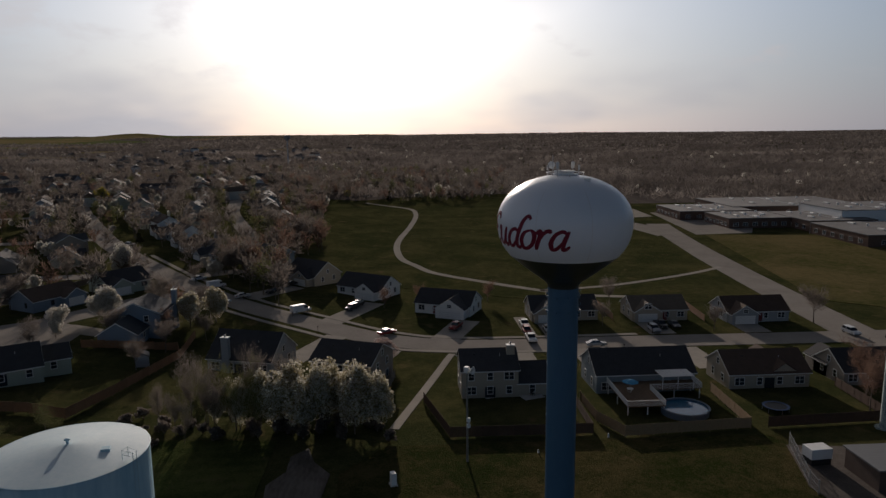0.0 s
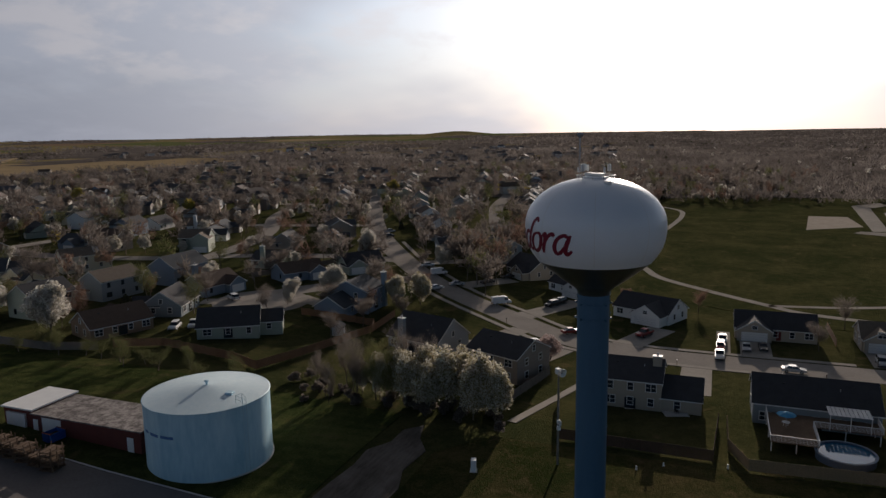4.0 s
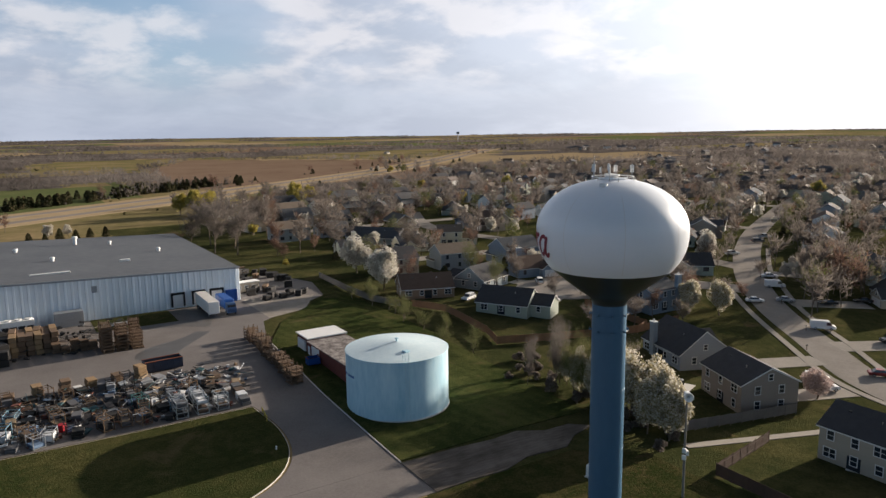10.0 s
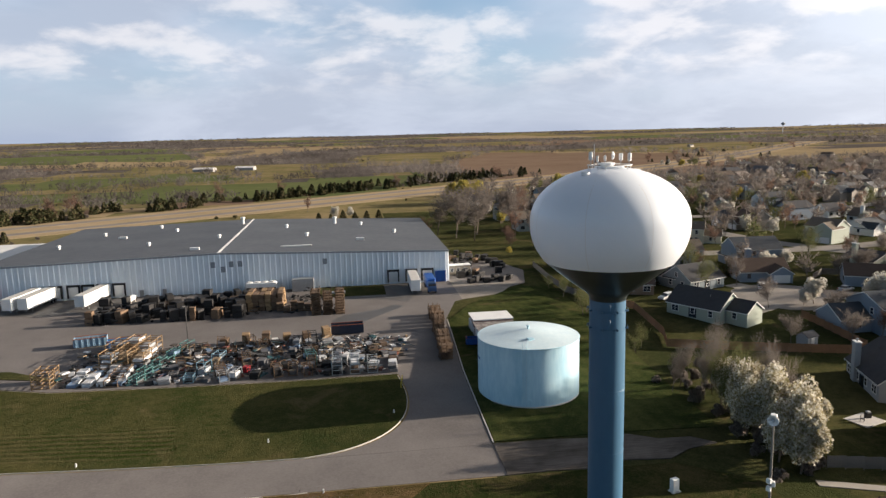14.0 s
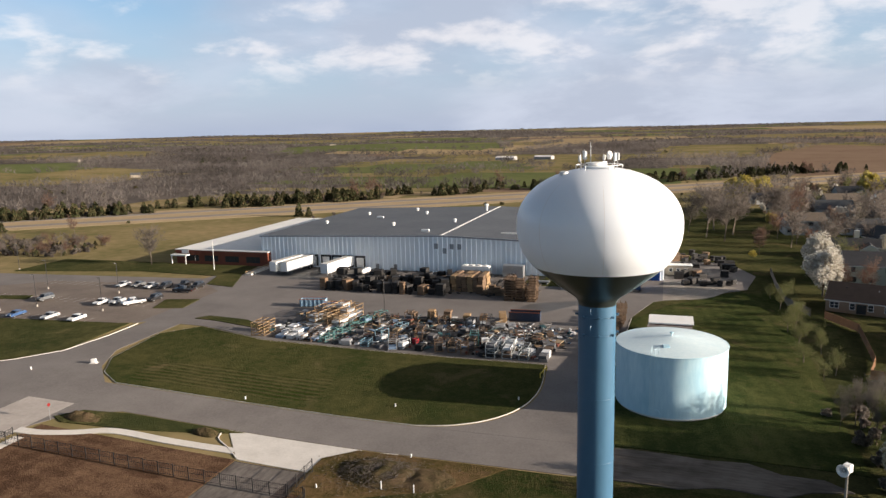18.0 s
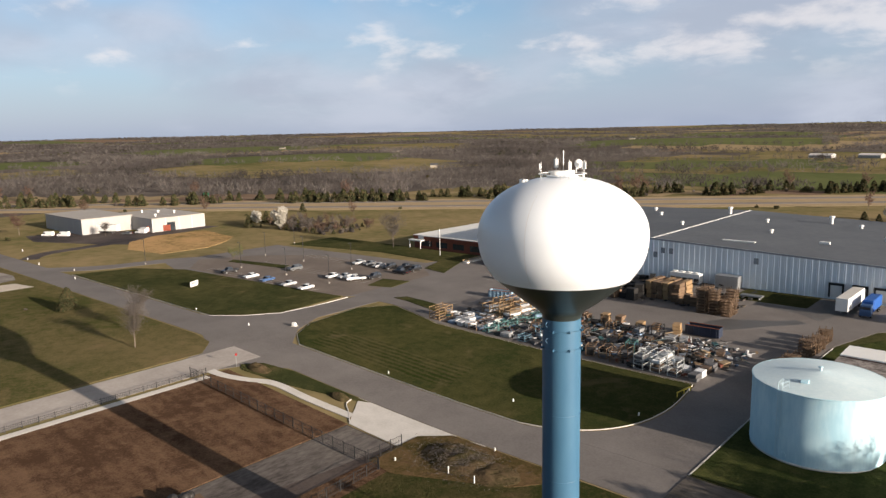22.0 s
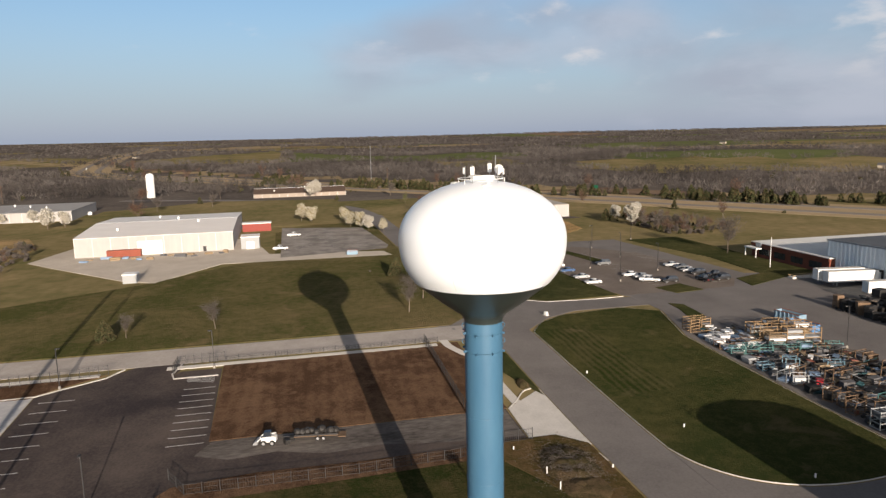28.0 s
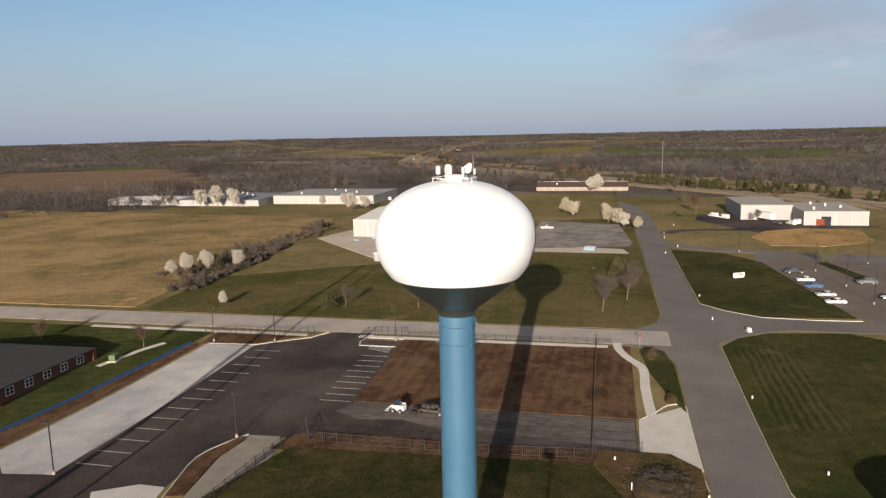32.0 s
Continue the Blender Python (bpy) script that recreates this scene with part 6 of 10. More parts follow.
def twig_tris(segs, tips, seed, n, length, width):
    """Thin slivers that fan out from limbs and tips."""
    rs = np.random.RandomState(seed)
    P, D = [], []
    fine = [s for s in segs if s[2] < 0.06] or segs
    for i in range(n):
        if i % 2:
            p, d = tips[rs.randint(len(tips))]
        else:
            a, b, _, _ = fine[rs.randint(len(fine))]
            p, d = a.lerp(b, rs.rand()), (b - a).normalized()
        P.append(p)
        D.append(d)
    P, D = np.array(P), np.array(D)
    D = D + rs.normal(scale=0.55, size=D.shape)
    D[:, 2] += 0.25
    D /= np.linalg.norm(D, axis=1, keepdims=True)
    L = length * rs.uniform(0.4, 1.2, size=(n, 1))
    S = np.cross(D, rs.normal(size=D.shape))
    S /= np.linalg.norm(S, axis=1, keepdims=True)
    return np.stack([P - S * width, P + S * width, P + D * L], axis=1)


def crown_points(rs, n, centre, radii, holes=0.28, lumps=9):
    """Points in a lumpy, gappy crown, thicker towards its outside."""
    lump = rs.normal(size=(lumps, 3))
    lump /= np.linalg.norm(lump, axis=1, keepdims=True)
    lump *= rs.uniform(0.30, 0.74, size=(lumps, 1))
    reach = rs.uniform(0.28, 0.50, size=(lumps, 1))
    k = rs.randint(lumps, size=n)
    p = rs.normal(size=(n, 3))
    p /= np.linalg.norm(p, axis=1, keepdims=True)
    p = lump[k] + p * (rs.uniform(0.25, 1.0, size=(n, 1)) ** 0.5) * reach[k]
    keep = np.sin(p[:, 0] * 7 + 1) * np.sin(p[:, 1] * 7 + 2) * np.sin(p[:, 2] * 6) > -holes
    return np.array(centre) + p[keep] * np.array(radii)


def make_tree(kind, seed, fine):
    """The trunk's and the crown's mesh for a tree about one of these heights; fine: 2 near, 1 middle, 0 far."""
    rs = np.random.RandomState(seed)
    if kind == "bare" or kind == "red":
        segs, tips = branch_set(seed, 10, 1.0, 3 if fine > 0 else 2, 0.62, 0.3, 6 if fine else 4)
        n, l, w = ((5200, 1.1, 0.016), (1700, 1.5, 0.045), (300, 2.2, 0.13))[2 - fine]
        return limb_mesh("trunk", segs, 0.012 if fine == 2 else 0.04, 4 if fine == 2 else 3), tri_mesh("crown", twig_tris(segs, tips, seed, n, l, w), TWIG if kind == "bare" else REDTWIG)
    if kind in ("blossom", "thicket", "pink", "buds"):
        segs, tips = branch_set(seed, 8, 0.75, 2, 0.8, 0.25, 5)
        n, sz = ((15000, 0.165), (4600, 0.24), (900, 0.48))[2 - fine]
        pts = crown_points(rs, n, (0, 0, 4.9), (3.3, 3.3, 3.7), 0.35 if fine == 2 else 0.18, 30 if fine == 2 else 18)
        if kind == "buds":
            pts[:, 2] = 1.0 + (pts[:, 2] - 1.0) * 0.95
        return limb_mesh("trunk", segs, 0.03, 5 if fine == 2 else 3), tri_mesh("crown", leaf_tris(pts, sz, rs), {"blossom": BLOSSOM, "thicket": THICKET, "pink": PINK, "buds": BUDS}[kind])
    if kind == "leafing":
        segs, tips = branch_set(seed, 10, 0.9, 3, 0.7, 0.25, 5)
        pts = crown_points(rs, 2500 if fine else 500, (0, 0, 6.2), (3.8, 3.8, 3.8), 0.2, 12)
        t = np.concatenate([leaf_tris(pts, 0.10 if fine else 0.3, rs), twig_tris(segs, tips, seed, 1800 if fine else 250, 1.1, 0.02 if fine else 0.08)])
        return limb_mesh("trunk", segs, 0.03, 4), tri_mesh("crown", t, LEAFBUD)
    if kind == "cedar":
        n, sz = ((4200, 0.12), (1400, 0.22), (260, 0.5))[2 - fine]
        z = rs.uniform(0, 1, size=n) ** 1.25
        a = rs.uniform(0, 6.283, size=n)
        rr = (1 - z) ** 0.6 * (2.15 + 0.45 * np.sin(a * 5 + z * 17)) * rs.uniform(0.45, 1.0, size=n) + 0.08
        pts = np.stack([rr * np.cos(a), rr * np.sin(a), 0.35 + z * 5.0], axis=1)
        bm = bmesh.new()
        add_tube(bm, (0, 0, -0.2), (0, 0, 4.6), 0.13, 0.02, 5)
        return mesh_of("trunk", bm, BARK), tri_mesh("crown", leaf_tris(pts, sz, rs), CEDAR)
    # bush
    n, sz = ((2600, 0.07), (800, 0.13), (200, 0.3))[2 - fine]
    pts = crown_points(rs, n, (0, 0, 0.75), (1.0, 1.0, 0.85), 0.5, 10)
    bm = bmesh.new()
    for k in range(6):
        add_tube(bm, (0, 0, -0.1), (0.5 * math.cos(k), 0.5 * math.sin(k), 0.8), 0.04, 0.015, 4)
    return mesh_of("trunk", bm, BARK), tri_mesh("crown", leaf_tris(pts, sz, rs), CEDAR if kind == "bush" else TWIG)


TREES = {}
WORDS = {"bare": ("leafless grey brown tree with fine twigs", "tree"), "red": ("tree with reddish buds and bare limbs", "tree"), "blossom": ("round ornamental pear tree in white blossom", "tree"),
         "thicket": ("pear tree in cream and tan blossom", "tree"), "pink": ("small tree in pale pink blossom", "tree"), "buds": ("tree hazed with yellow green buds", "tree"), "leafing": ("young tree coming into thin leaf", "tree"), "cedar": ("dark green brown cedar of conical shape", "tree"),
         "bush": ("low dark evergreen bush on grass", "bush"), "shrub": ("low brown leafless shrub in rough grass", "bush")}


def tree(kind, x, y, scale=1.0, fine=1, wide=None, turn=None, group="", label=""):
    v = int(abs(x * 13.7 + y * 7.3)) % (3 if fine else 4)
    key = (kind, v, fine)
    if key not in TREES:
        TREES[key] = make_tree(kind, 17 + v * 31 + len(kind) * 7, fine)
    t, c = TREES[key]
    words, cat = WORDS[kind]
    w = wide or scale
    ob = thing("bush" if cat == "bush" else kind.replace("bare", "bare_").replace("red", "budding_").replace("buds", "budding_").replace("leafing", "young_").rstrip("_") + "_tree", label or words, cat, group=group)
    ob.matrix_basis = pose(x, y, ground_z(x, y) + 0.05, 0, 0, turn if turn is not None else (x * 37 + y * 91) % 360) @ Matrix.Diagonal((w, w, scale, 1))
    part("trunk", t, None, ob)
    part("crown", c, None, ob)
    return ob


HEAPS = {}


def into_heap(heap_name, kind, x, y, scale):
    """Adds a coarse tree to a joined mesh of trees that nobody could count."""
    v = int(abs(x * 13.7 + y * 7.3)) % 4
    key = (kind, v, 0)
    if key not in TREES:
        TREES[key] = make_tree(kind, 17 + v * 31 + len(kind) * 7, 0)
    m = np.array(pose(x, y, ground_z(x, y) - 0.1, 0, 0, (x * 37 + y * 91) % 360) @ Matrix.Diagonal((scale, scale, scale, 1)))
    for me in TREES[key]:
        me.calc_loop_triangles()
        co = np.zeros(len(me.vertices) * 3, dtype=np.float32)
        me.vertices.foreach_get("co", co)
        ix = np.zeros(len(me.loop_triangles) * 3, dtype=np.int32)
        me.loop_triangles.foreach_get("vertices", ix)
        co = co.reshape(-1, 3) @ m[:3, :3].T + m[:3, 3]
        HEAPS.setdefault(heap_name, {}).setdefault(me.materials[0].name, []).append(co[ix].reshape(-1, 3, 3))


def close_heap(name, label, category):
    sets = HEAPS[name]
    names = list(sets)
    blocks = [np.concatenate(sets[k]) for k in names]
    me = tri_mesh(name, np.concatenate(blocks), bpy.data.materials[names[0]])
    for k in names[1:]:
        me.materials.append(bpy.data.materials[k])
    me.polygons.foreach_set("material_index", np.repeat(np.arange(len(names)), [len(b) for b in blocks]).astype(np.int32))
    return tagged(new(name, me), label, category, kind="stuff")


# the blossom thicket behind the ground tank
for x, y, s in ((-35.5, -21.5, 0.88), (-38.0, -25.5, 1.0), (-37.5, -30.5, 1.02), (-39.5, -35.0, 0.95), (-36.5, -37.5, 0.85), (-41.0, -29.0, 0.9), (-34.5, -25.0, 0.8), (-34.8, -33.5, 0.82)):
    tree("thicket", x, y, s * 1.32, 2, s * 1.12, group="blossom thicket", label="dense pear tree in white blossom in a thicket")
for x, y, s in ((-38.5, -40.5, 0.86), (-41.0, -41.0, 0.8), (-37.0, -43.5, 0.74), (-40.0, -45.5, 0.7), (-38.0, -47.5, 0.62)):
    tree("thicket", x, y, s * 1.3, 2, s * 0.8, group="blossom thicket", label="slender pear tree in cream blossom in a thicket")
for x, y, s in ((-39.5, -41.5, 0.92), (-41.0, -46.0, 0.85), (-36.5, -44.0, 0.8), (-39.0, -49.0, 0.8), (-35.0, -41.0, 0.7)):
    tree("leafing", x, y, s * 1.05, 1, s * 0.8, label="slender tree with tan and green spring buds")
for x, y, s in ((-37.5, -49.0, 0.7), (-40.5, -52.0, 0.75), (-33.5, -52.5, 0.5), (-43.0, -43.0, 0.8), (-35.0, -47.0, 0.62), (-31.0, -50.5, 0.45), (-42.5, -36.5, 0.8), (-36.5, -56.0, 0.5)):
    tree("bare", x, y, s * 1.35, 2, s * 0.75)
for x, y in ((-31, -19.5), (-33, -33), (-33.5, -40), (-32.5, -27), (-35, -58), (-38, -62), (-33, -46), (-30, -55), (-41, -60)):
    tree("shrub", x, y, 1.0 + (x * 7 % 5) * 0.1, 1)
rt = random.Random(63)
for i in range(26):
    t = rt.random()
    x, y = -34.5 - 4.5 * rt.random(), -20 - 36 * t
    tree("shrub", x, y, rt.uniform(0.9, 1.7), 1, rt.uniform(0.9, 1.4), label="low tangled brushwood under the pear trees")
# pears by the lane, street trees and gardens
tree("blossom", -47.4, -157, 1.45, 2, 1.6)
tree("blossom", -42.9, -130, 1.45, 2, 1.65)
tree("blossom", -101.5, -90.0, 1.0, 2, 1.25)
tree("blossom", -149.5, -103, 1.35, 2, 1.3)
tree("thicket", -98.4, -68.5, 1.05, 2, 1.0, label="street pear tree in cream blossom")
tree("thicket", -103.9, -63.6, 1.1, 2, 1.0, label="street pear tree in cream blossom")
tree("pink", -75.0, -21.0, 0.68, 2, 1.0)
for x, y, s in ((-128, 8, 0.55), (-124, -22, 0.5), (-133, -12, 0.45), (-100, 34, 0.6), (-121, 42, 0.7), (-97, 88, 0.9), (-93, 60, 0.6), (-112, -70, 0.7), (-145, -80, 0.6), (-78, -68, 0.7), (-88, -62, 0.6), (-66, -70, 0.6)):
    tree("bare" if s > 0.55 else "red", x, y, s, 1)
for x, y, s in ((-44, 66, 0.9), (-40, 70, 1.0), (-46, 76, 0.95), (-37, 62, 0.85)):
    tree("red", x, y, s, 2)
# shrubs along the fence line
for i in range(22):
    y = -70 - i * 2.6
    x = -32.5 - 4.5 * math.sin(i * 1.7) * 0.5
    if i % 2 == 1 or i % 5 == 0:
        tree("leafing", x, y, 0.34 + 0.09 * (i % 3), 1, 0.42 + 0.06 * (i % 4), label="narrow young tree in first leaf by the fence")
# around the works
for x, y, s, k in ((-26, -215, 1.59, "bare"), (-20, -224, 1.74, "bare"), (-30, -232, 1.81, "bare"), (-14, -236, 1.45, "bare"), (-24, -245, 1.74, "bare"), (-8, -228, 0.8, "red"), (-3, -214, 0.9, "blossom"), (-46, -361, 2.0, "buds"), (-56, -368, 1.8, "buds"), (-40, -372, 1.6, "buds"), (-110, -373, 2.0, "buds"), (-122, -380, 1.6, "buds"), (-280, -383, 1.6, "buds"), (-387, -204, 1.5, "buds"), (-48, -265, 1.5, "bare"), (-52, -258, 1.6, "bare"), (-58, -272, 1.4, "red"), (-45, -225, 0.9, "red"), (-38, -205, 0.7, "red"), (-35, -190, 0.6, "red"), (-32, -180, 0.4, "buds"),
                   (20, -300, 0.8, "cedar"), (26, -304, 0.9, "cedar"), (14, -303, 0.8, "cedar"), (32, -298, 0.7, "cedar"), (8, -300, 0.9, "cedar"), (30, -309, 0.8, "blossom"), (22, -311, 0.7, "blossom"), (38, -300, 0.8, "cedar"),
                   (160, -134, 1.15, "bare"), (238.5, -139, 1.3, "blossom"), (262, -142, 0.9, "blossom"), (258, -135, 1.1, "cedar"), (252, -148, 1.0, "cedar"), (266, -150, 1.1, "cedar"), (272, -146, 0.9, "cedar"),
                   (185.6, -84, 0.5, "leafing"), (159, -17.1, 1.1, "cedar"), (158.2, -16.2, 0.9, "cedar"), (168, -10, 0.5, "shrub"), (186, -82, 0.5, "leafing"), (112.7, -12.9, 0.85, "bare"), (126, -19, 0.9, "bare"), (111, 33, 0.62, "bare"), (107, 56, 0.9, "cedar"), (107.6, 55.4, 0.75, "cedar"), (109, 52, 0.5, "bare"), (106.5, 85.5, 0.45, "blossom"),
                   (150, 116, 0.85, "blossom"), (146, 121, 0.8, "blossom"), (142, 124, 0.6, "blossom"), (158, 109, 0.75, "blossom"), (153, 114, 1.0, "cedar"), (151, 112, 0.9, "cedar"), (148, 117, 0.8, "cedar"), (72, 85.2, 0.5, "red"), (72.3, 111.6, 0.45, "red"),
                   (318, 7, 1.15, "thicket"), (309, 2, 1.05, "thicket"), (306, -14, 1.0, "thicket"), (284, -15, 0.95, "thicket"), (277, -19, 1.0, "thicket"), (269, -22, 0.9, "blossom"), (262, -28, 0.75, "thicket"), (240, 112, 0.5, "bare"), (250, 118, 0.5, "bare"), (262, 120, 0.7, "cedar"),
                   (352, 240, 1.5, "blossom"), (353, 229, 1.7, "blossom"), (352, 217, 1.6, "blossom"), (352, 262, 0.8, "red"), (372, 165, 0.7, "blossom"), (372, 150, 0.9, "blossom"), (340, 280, 0.9, "bare"), (472, -8, 1.5, "blossom"), (464, -4, 1.3, "blossom"), (335, 132, 1.3, "blossom"), (342, 126, 1.1, "blossom"), (352, 92, 1.0, "red"), (444, 70, 0.9, "cedar"), (460, 110, 1.1, "red"), (466, 116, 1.0, "bare"), (452, -60, 0.9, "bare"), (486, 60, 1.0, "bare"),
                   (330, -60, 0.9, "red"), (320, -48, 1.4, "bush"), (312, -50, 1.4, "bush"), (290, -82, 0.6, "bare"), (420, 60, 0.8, "bare"), (400, 90, 0.9, "bare"), (430, -20, 0.7, "cedar"), (390, -60, 0.6, "leafing"), (360, -30, 0.6, "shrub")):
    tree(k, x, y, s, 2 if k in ("blossom", "bare") and math.hypot(x, y) < 190 else 1)
rng = random.Random(5)
for i in range(150):                                                # scrub south east of the car park
    x, y = rng.uniform(205, 262), rng.uniform(-168, -140)
    k = rng.choice(("shrub", "shrub", "bare", "red", "cedar"))
    into_heap("scrub", k, x, y, rng.uniform(0.8, 1.5) if k == "shrub" else rng.uniform(0.25, 0.50))
for i in range(120):                                                # hedge between the gold field and the lawn
    t = rng.random()
    x, y = 140 + t * 130, 124 - 8 * math.sin(t * 3) + rng.uniform(-7, 7)
    k = rng.choice(("shrub", "shrub", "shrub", "bare", "red"))
    into_heap("hedgerow", k, x, y, rng.uniform(0.7, 1.4) if k == "shrub" else rng.uniform(0.15, 0.30))
for i in range(520):                                               # cedars and brush along both verges of the highway
    t = rng.random()
    k = 3 + t * (len(HWY) - 4)
    a, b = HWY[int(k)], HWY[min(int(k) + 1, len(HWY) - 1)]
    u = k - int(k)
    s = rng.choice((-1, -1, -1, 1)) * rng.uniform(33, 52)
    x, y = a[0] + (b[0] - a[0]) * u - 0.57 * s, a[1] + (b[1] - a[1]) * u + 0.82 * s
    if i < 24:
        tree("cedar" if rng.random() < 0.8 else "bush", x, y, rng.uniform(0.6, 1.0), 1, rng.uniform(1.0, 1.7))
    elif noise.noise((x / 60, y / 60, 8.8)) > -0.1:
        k = rng.uniform(-6, 16)
        x, y = x + 0.57 * k, y - 0.82 * k
        if abs((x - 100) * -0.566 + (y + 365) * 0.824) > 24:
            into_heap("highway_brush", rng.choice(("cedar", "cedar", "bush", "bush", "red", "shrub")), x, y, rng.uniform(0.7, 1.3))
for i in range(760):                                               # the dark line beyond the southern lanes
    d, off = rng.uniform(-330, 640), rng.choice((36, 39, 44, 60))
    x, y = 100 + 0.824 * d + 0.566 * off, -365 + 0.686 * d - 0.824 * (off + rng.uniform(-3, 3))
    if noise.noise((d / 45, off / 30, 2.8)) > -0.12:
        into_heap("highway_brush", rng.choice(("cedar", "cedar", "cedar", "cedar", "shrub")), x, y, rng.uniform(0.75, 1.5))
for i in range(230):                                               # scrub in the corner of the golden field
    t, u = rng.random(), rng.random()
    x, y = 122 + 84 * t + rng.uniform(-5, 5), 106 + 10 * t + (8 + 20 * t) * (u - 0.3)
    k = rng.choice(("shrub", "shrub", "shrub", "red", "bare"))
    into_heap("hedgerow", k, x, y, rng.uniform(0.7, 1.5) if k == "shrub" else rng.uniform(0.14, 0.28))
close_heap("highway_brush", "dark cedars and brush along the highway verges", "brush")
close_heap("scrub", "tangled leafless scrub and small cedars by the highway", "scrub")
close_heap("hedgerow", "ragged leafless hedgerow along the field", "hedge")
# gardens of the town
KEEP_OFF = [q for st in STREETS + [TOWN_ST] for q in curve(st, 10)]
PLACED, OFF = np.array(placed), np.array(KEEP_OFF)
n = 0
tries = 0
while n < 2000 and tries < 40000:
    tries += 1
    d = 95 + 700 * rng.random() ** 0.8
    a = radians(rng.uniform(172, 266))
    x, y = d * math.cos(a), d * math.sin(a)
    if x > -46 or (y > -62 and x > -430) or (x > -330 and y < -430) or np.hypot(PLACED[:, 0] - x, PLACED[:, 1] - y).min() < 6.6:
        continue
    if np.hypot(OFF[:, 0] - x, OFF[:, 1] - y).min() < 6:
        continue
    if d < 260 and rng.random() < 0.5:
        continue
    r = rng.random()
    kind = "bare" if r < 0.48 else "red" if r < 0.66 else "blossom" if r < 0.84 else "buds" if r < 0.853 else "leafing" if r < 0.95 else "cedar"
    size = rng.uniform(0.6, 1.15) * (0.75 if kind == "red" else 0.85 if kind == "blossom" else 1.05)
    if d < 210 and not (n % 2 and d > 150):
        tree(kind, x, y, size, 1, group="garden trees")
    else:
        into_heap("town_trees", kind, x, y, size)
    n += 1
# trees behind the houses across the street and along the edge of the common
for i in range(330):
    t = rng.random()
    x, y = -128 - 380 * t + rng.uniform(-16, 6), -52 - 42 * t + rng.uniform(-10, 14) - (12 if t < 0.2 else 0)
    if min(math.hypot(x - q[0], y - q[1]) for q in placed) < 9 or min(math.hypot(x - q[0], y - q[1]) for q in KEEP_OFF) < 7:
        continue
    into_heap("town_trees", rng.choice(("bare", "bare", "bare", "red", "leafing")), x, y, rng.uniform(0.6, 1.1))
close_heap("town_trees", "leafless and budding trees crowding the gardens of the town", "trees")

# ---- far woods and far roofs, beyond counting ----
rs = np.random.RandomState(3)
def far_wood(name, label, material, want, rmin, rmax, pick, tall, tris, size, sliver=False):
    """Trees beyond counting: clumps of small leaves, or bare crowns of thin rising twigs."""
    pts = []
    k = 0
    while len(pts) < want and k < want * 30:
        k += 1
        r = math.sqrt(rs.uniform(rmin ** 2, rmax ** 2)) if rs.rand() < 0.4 else rs.uniform(rmin, rmax)
        a = rs.uniform(0, 6.2832)
        x, y = r * math.cos(a), r * math.sin(a)
        if pick(x, y):
            pts.append((x, y, ground_z(x, y)))
    P = np.array(pts)
    n = len(P)
    h = tall * rs.uniform(0.55, 1.25, size=(n, 1, 1))
    p = rs.normal(size=(n, tris, 3))
    p /= np.linalg.norm(p, axis=2, keepdims=True)
    p *= rs.uniform(0.3, 1.0, size=(n, tris, 1))
    c = P[:, None, :] + p * np.array((0.50, 0.50, 0.42)) * h + np.array((0, 0, 0.46)) * h
    dist = np.hypot(P[:, 0], P[:, 1])[:, None, None]
    s = (size * (1 + dist / 3500)) * np.ones((n, tris, 1))
    if sliver:
        c = c.reshape(-1, 3)
        out = p.reshape(-1, 3) * np.array((1, 1, 0.3)) + np.array((0, 0, 0.85)) + rs.normal(scale=0.25, size=c.shape)
        out /= np.linalg.norm(out, axis=1, keepdims=True)
        side = np.cross(out, rs.normal(size=c.shape))
        side /= np.linalg.norm(side, axis=1, keepdims=True)
        s, long = s.reshape(-1, 1), np.repeat(h.reshape(-1), tris)[:, None] * rs.uniform(0.16, 0.36, size=(n * tris, 1))
        t = np.stack([c - side * s - out * long * 0.5, c + side * s - out * long * 0.5, c + out * long * 0.6], axis=1)
    else:
        t = leaf_tris(c.reshape(-1, 3), 1.0, rs)
        cc = c.reshape(-1, 1, 3)
        t = cc + (t - cc) * s.reshape(-1, 1, 1)
    return tagged(new(name, tri_mesh(name, t, material)), label, "wood", kind="stuff")


def in_wood(x, y):
    if 230 < x < 520 and -200 < y < 210:
        return False
    return parcel(x, y) == 4 and not (abs((x - 100) * -0.566 + (y + 365) * 0.824) < 36)


FAR_TWIG = island_mat("far_twigs", [(0.148, 0.131, 0.120), (0.178, 0.157, 0.142), (0.118, 0.105, 0.098), (0.204, 0.180, 0.160), (0.156, 0.132, 0.120)], 0.95, 0.1, 0.55, 130.0)
far_wood("far_woods", "leafless grey brown woods across the plain", FAR_TWIG, 24000, 330, 1400, in_wood, 9.5, 24, 0.20, True)
far_wood("farther_woods", "leafless grey brown woods towards the horizon", FAR_TWIG, 52000, 1200, 4700, in_wood, 7.5, 8, 0.95)
far_wood("far_cedars", "scattered dark cedars in the far woods", CEDAR, 900, 330, 2000, lambda x, y: in_wood(x, y) and noise.noise((x / 120, y / 120, 5.5)) > 0.2, 6.0, 16, 0.8)
far_wood("far_blossom", "scattered white blossom in the far gardens", BLOSSOM, 170, 420, 1500, lambda x, y: x < -120 and y > -900 and in_wood(x, y), 6.5, 40, 0.6)


def tree_line(x, y):
    """Rows of trees along the edges between fields."""
    if parcel(x, y) == 4 or (abs((x - 100) * -0.566 + (y + 365) * 0.824) < 50) or math.hypot(x, y) < 420:
        return False
    return len({parcel(x + dx, y + dy) for dx, dy in ((12, 0), (-12, 0), (0, 12), (0, -12))}) > 1


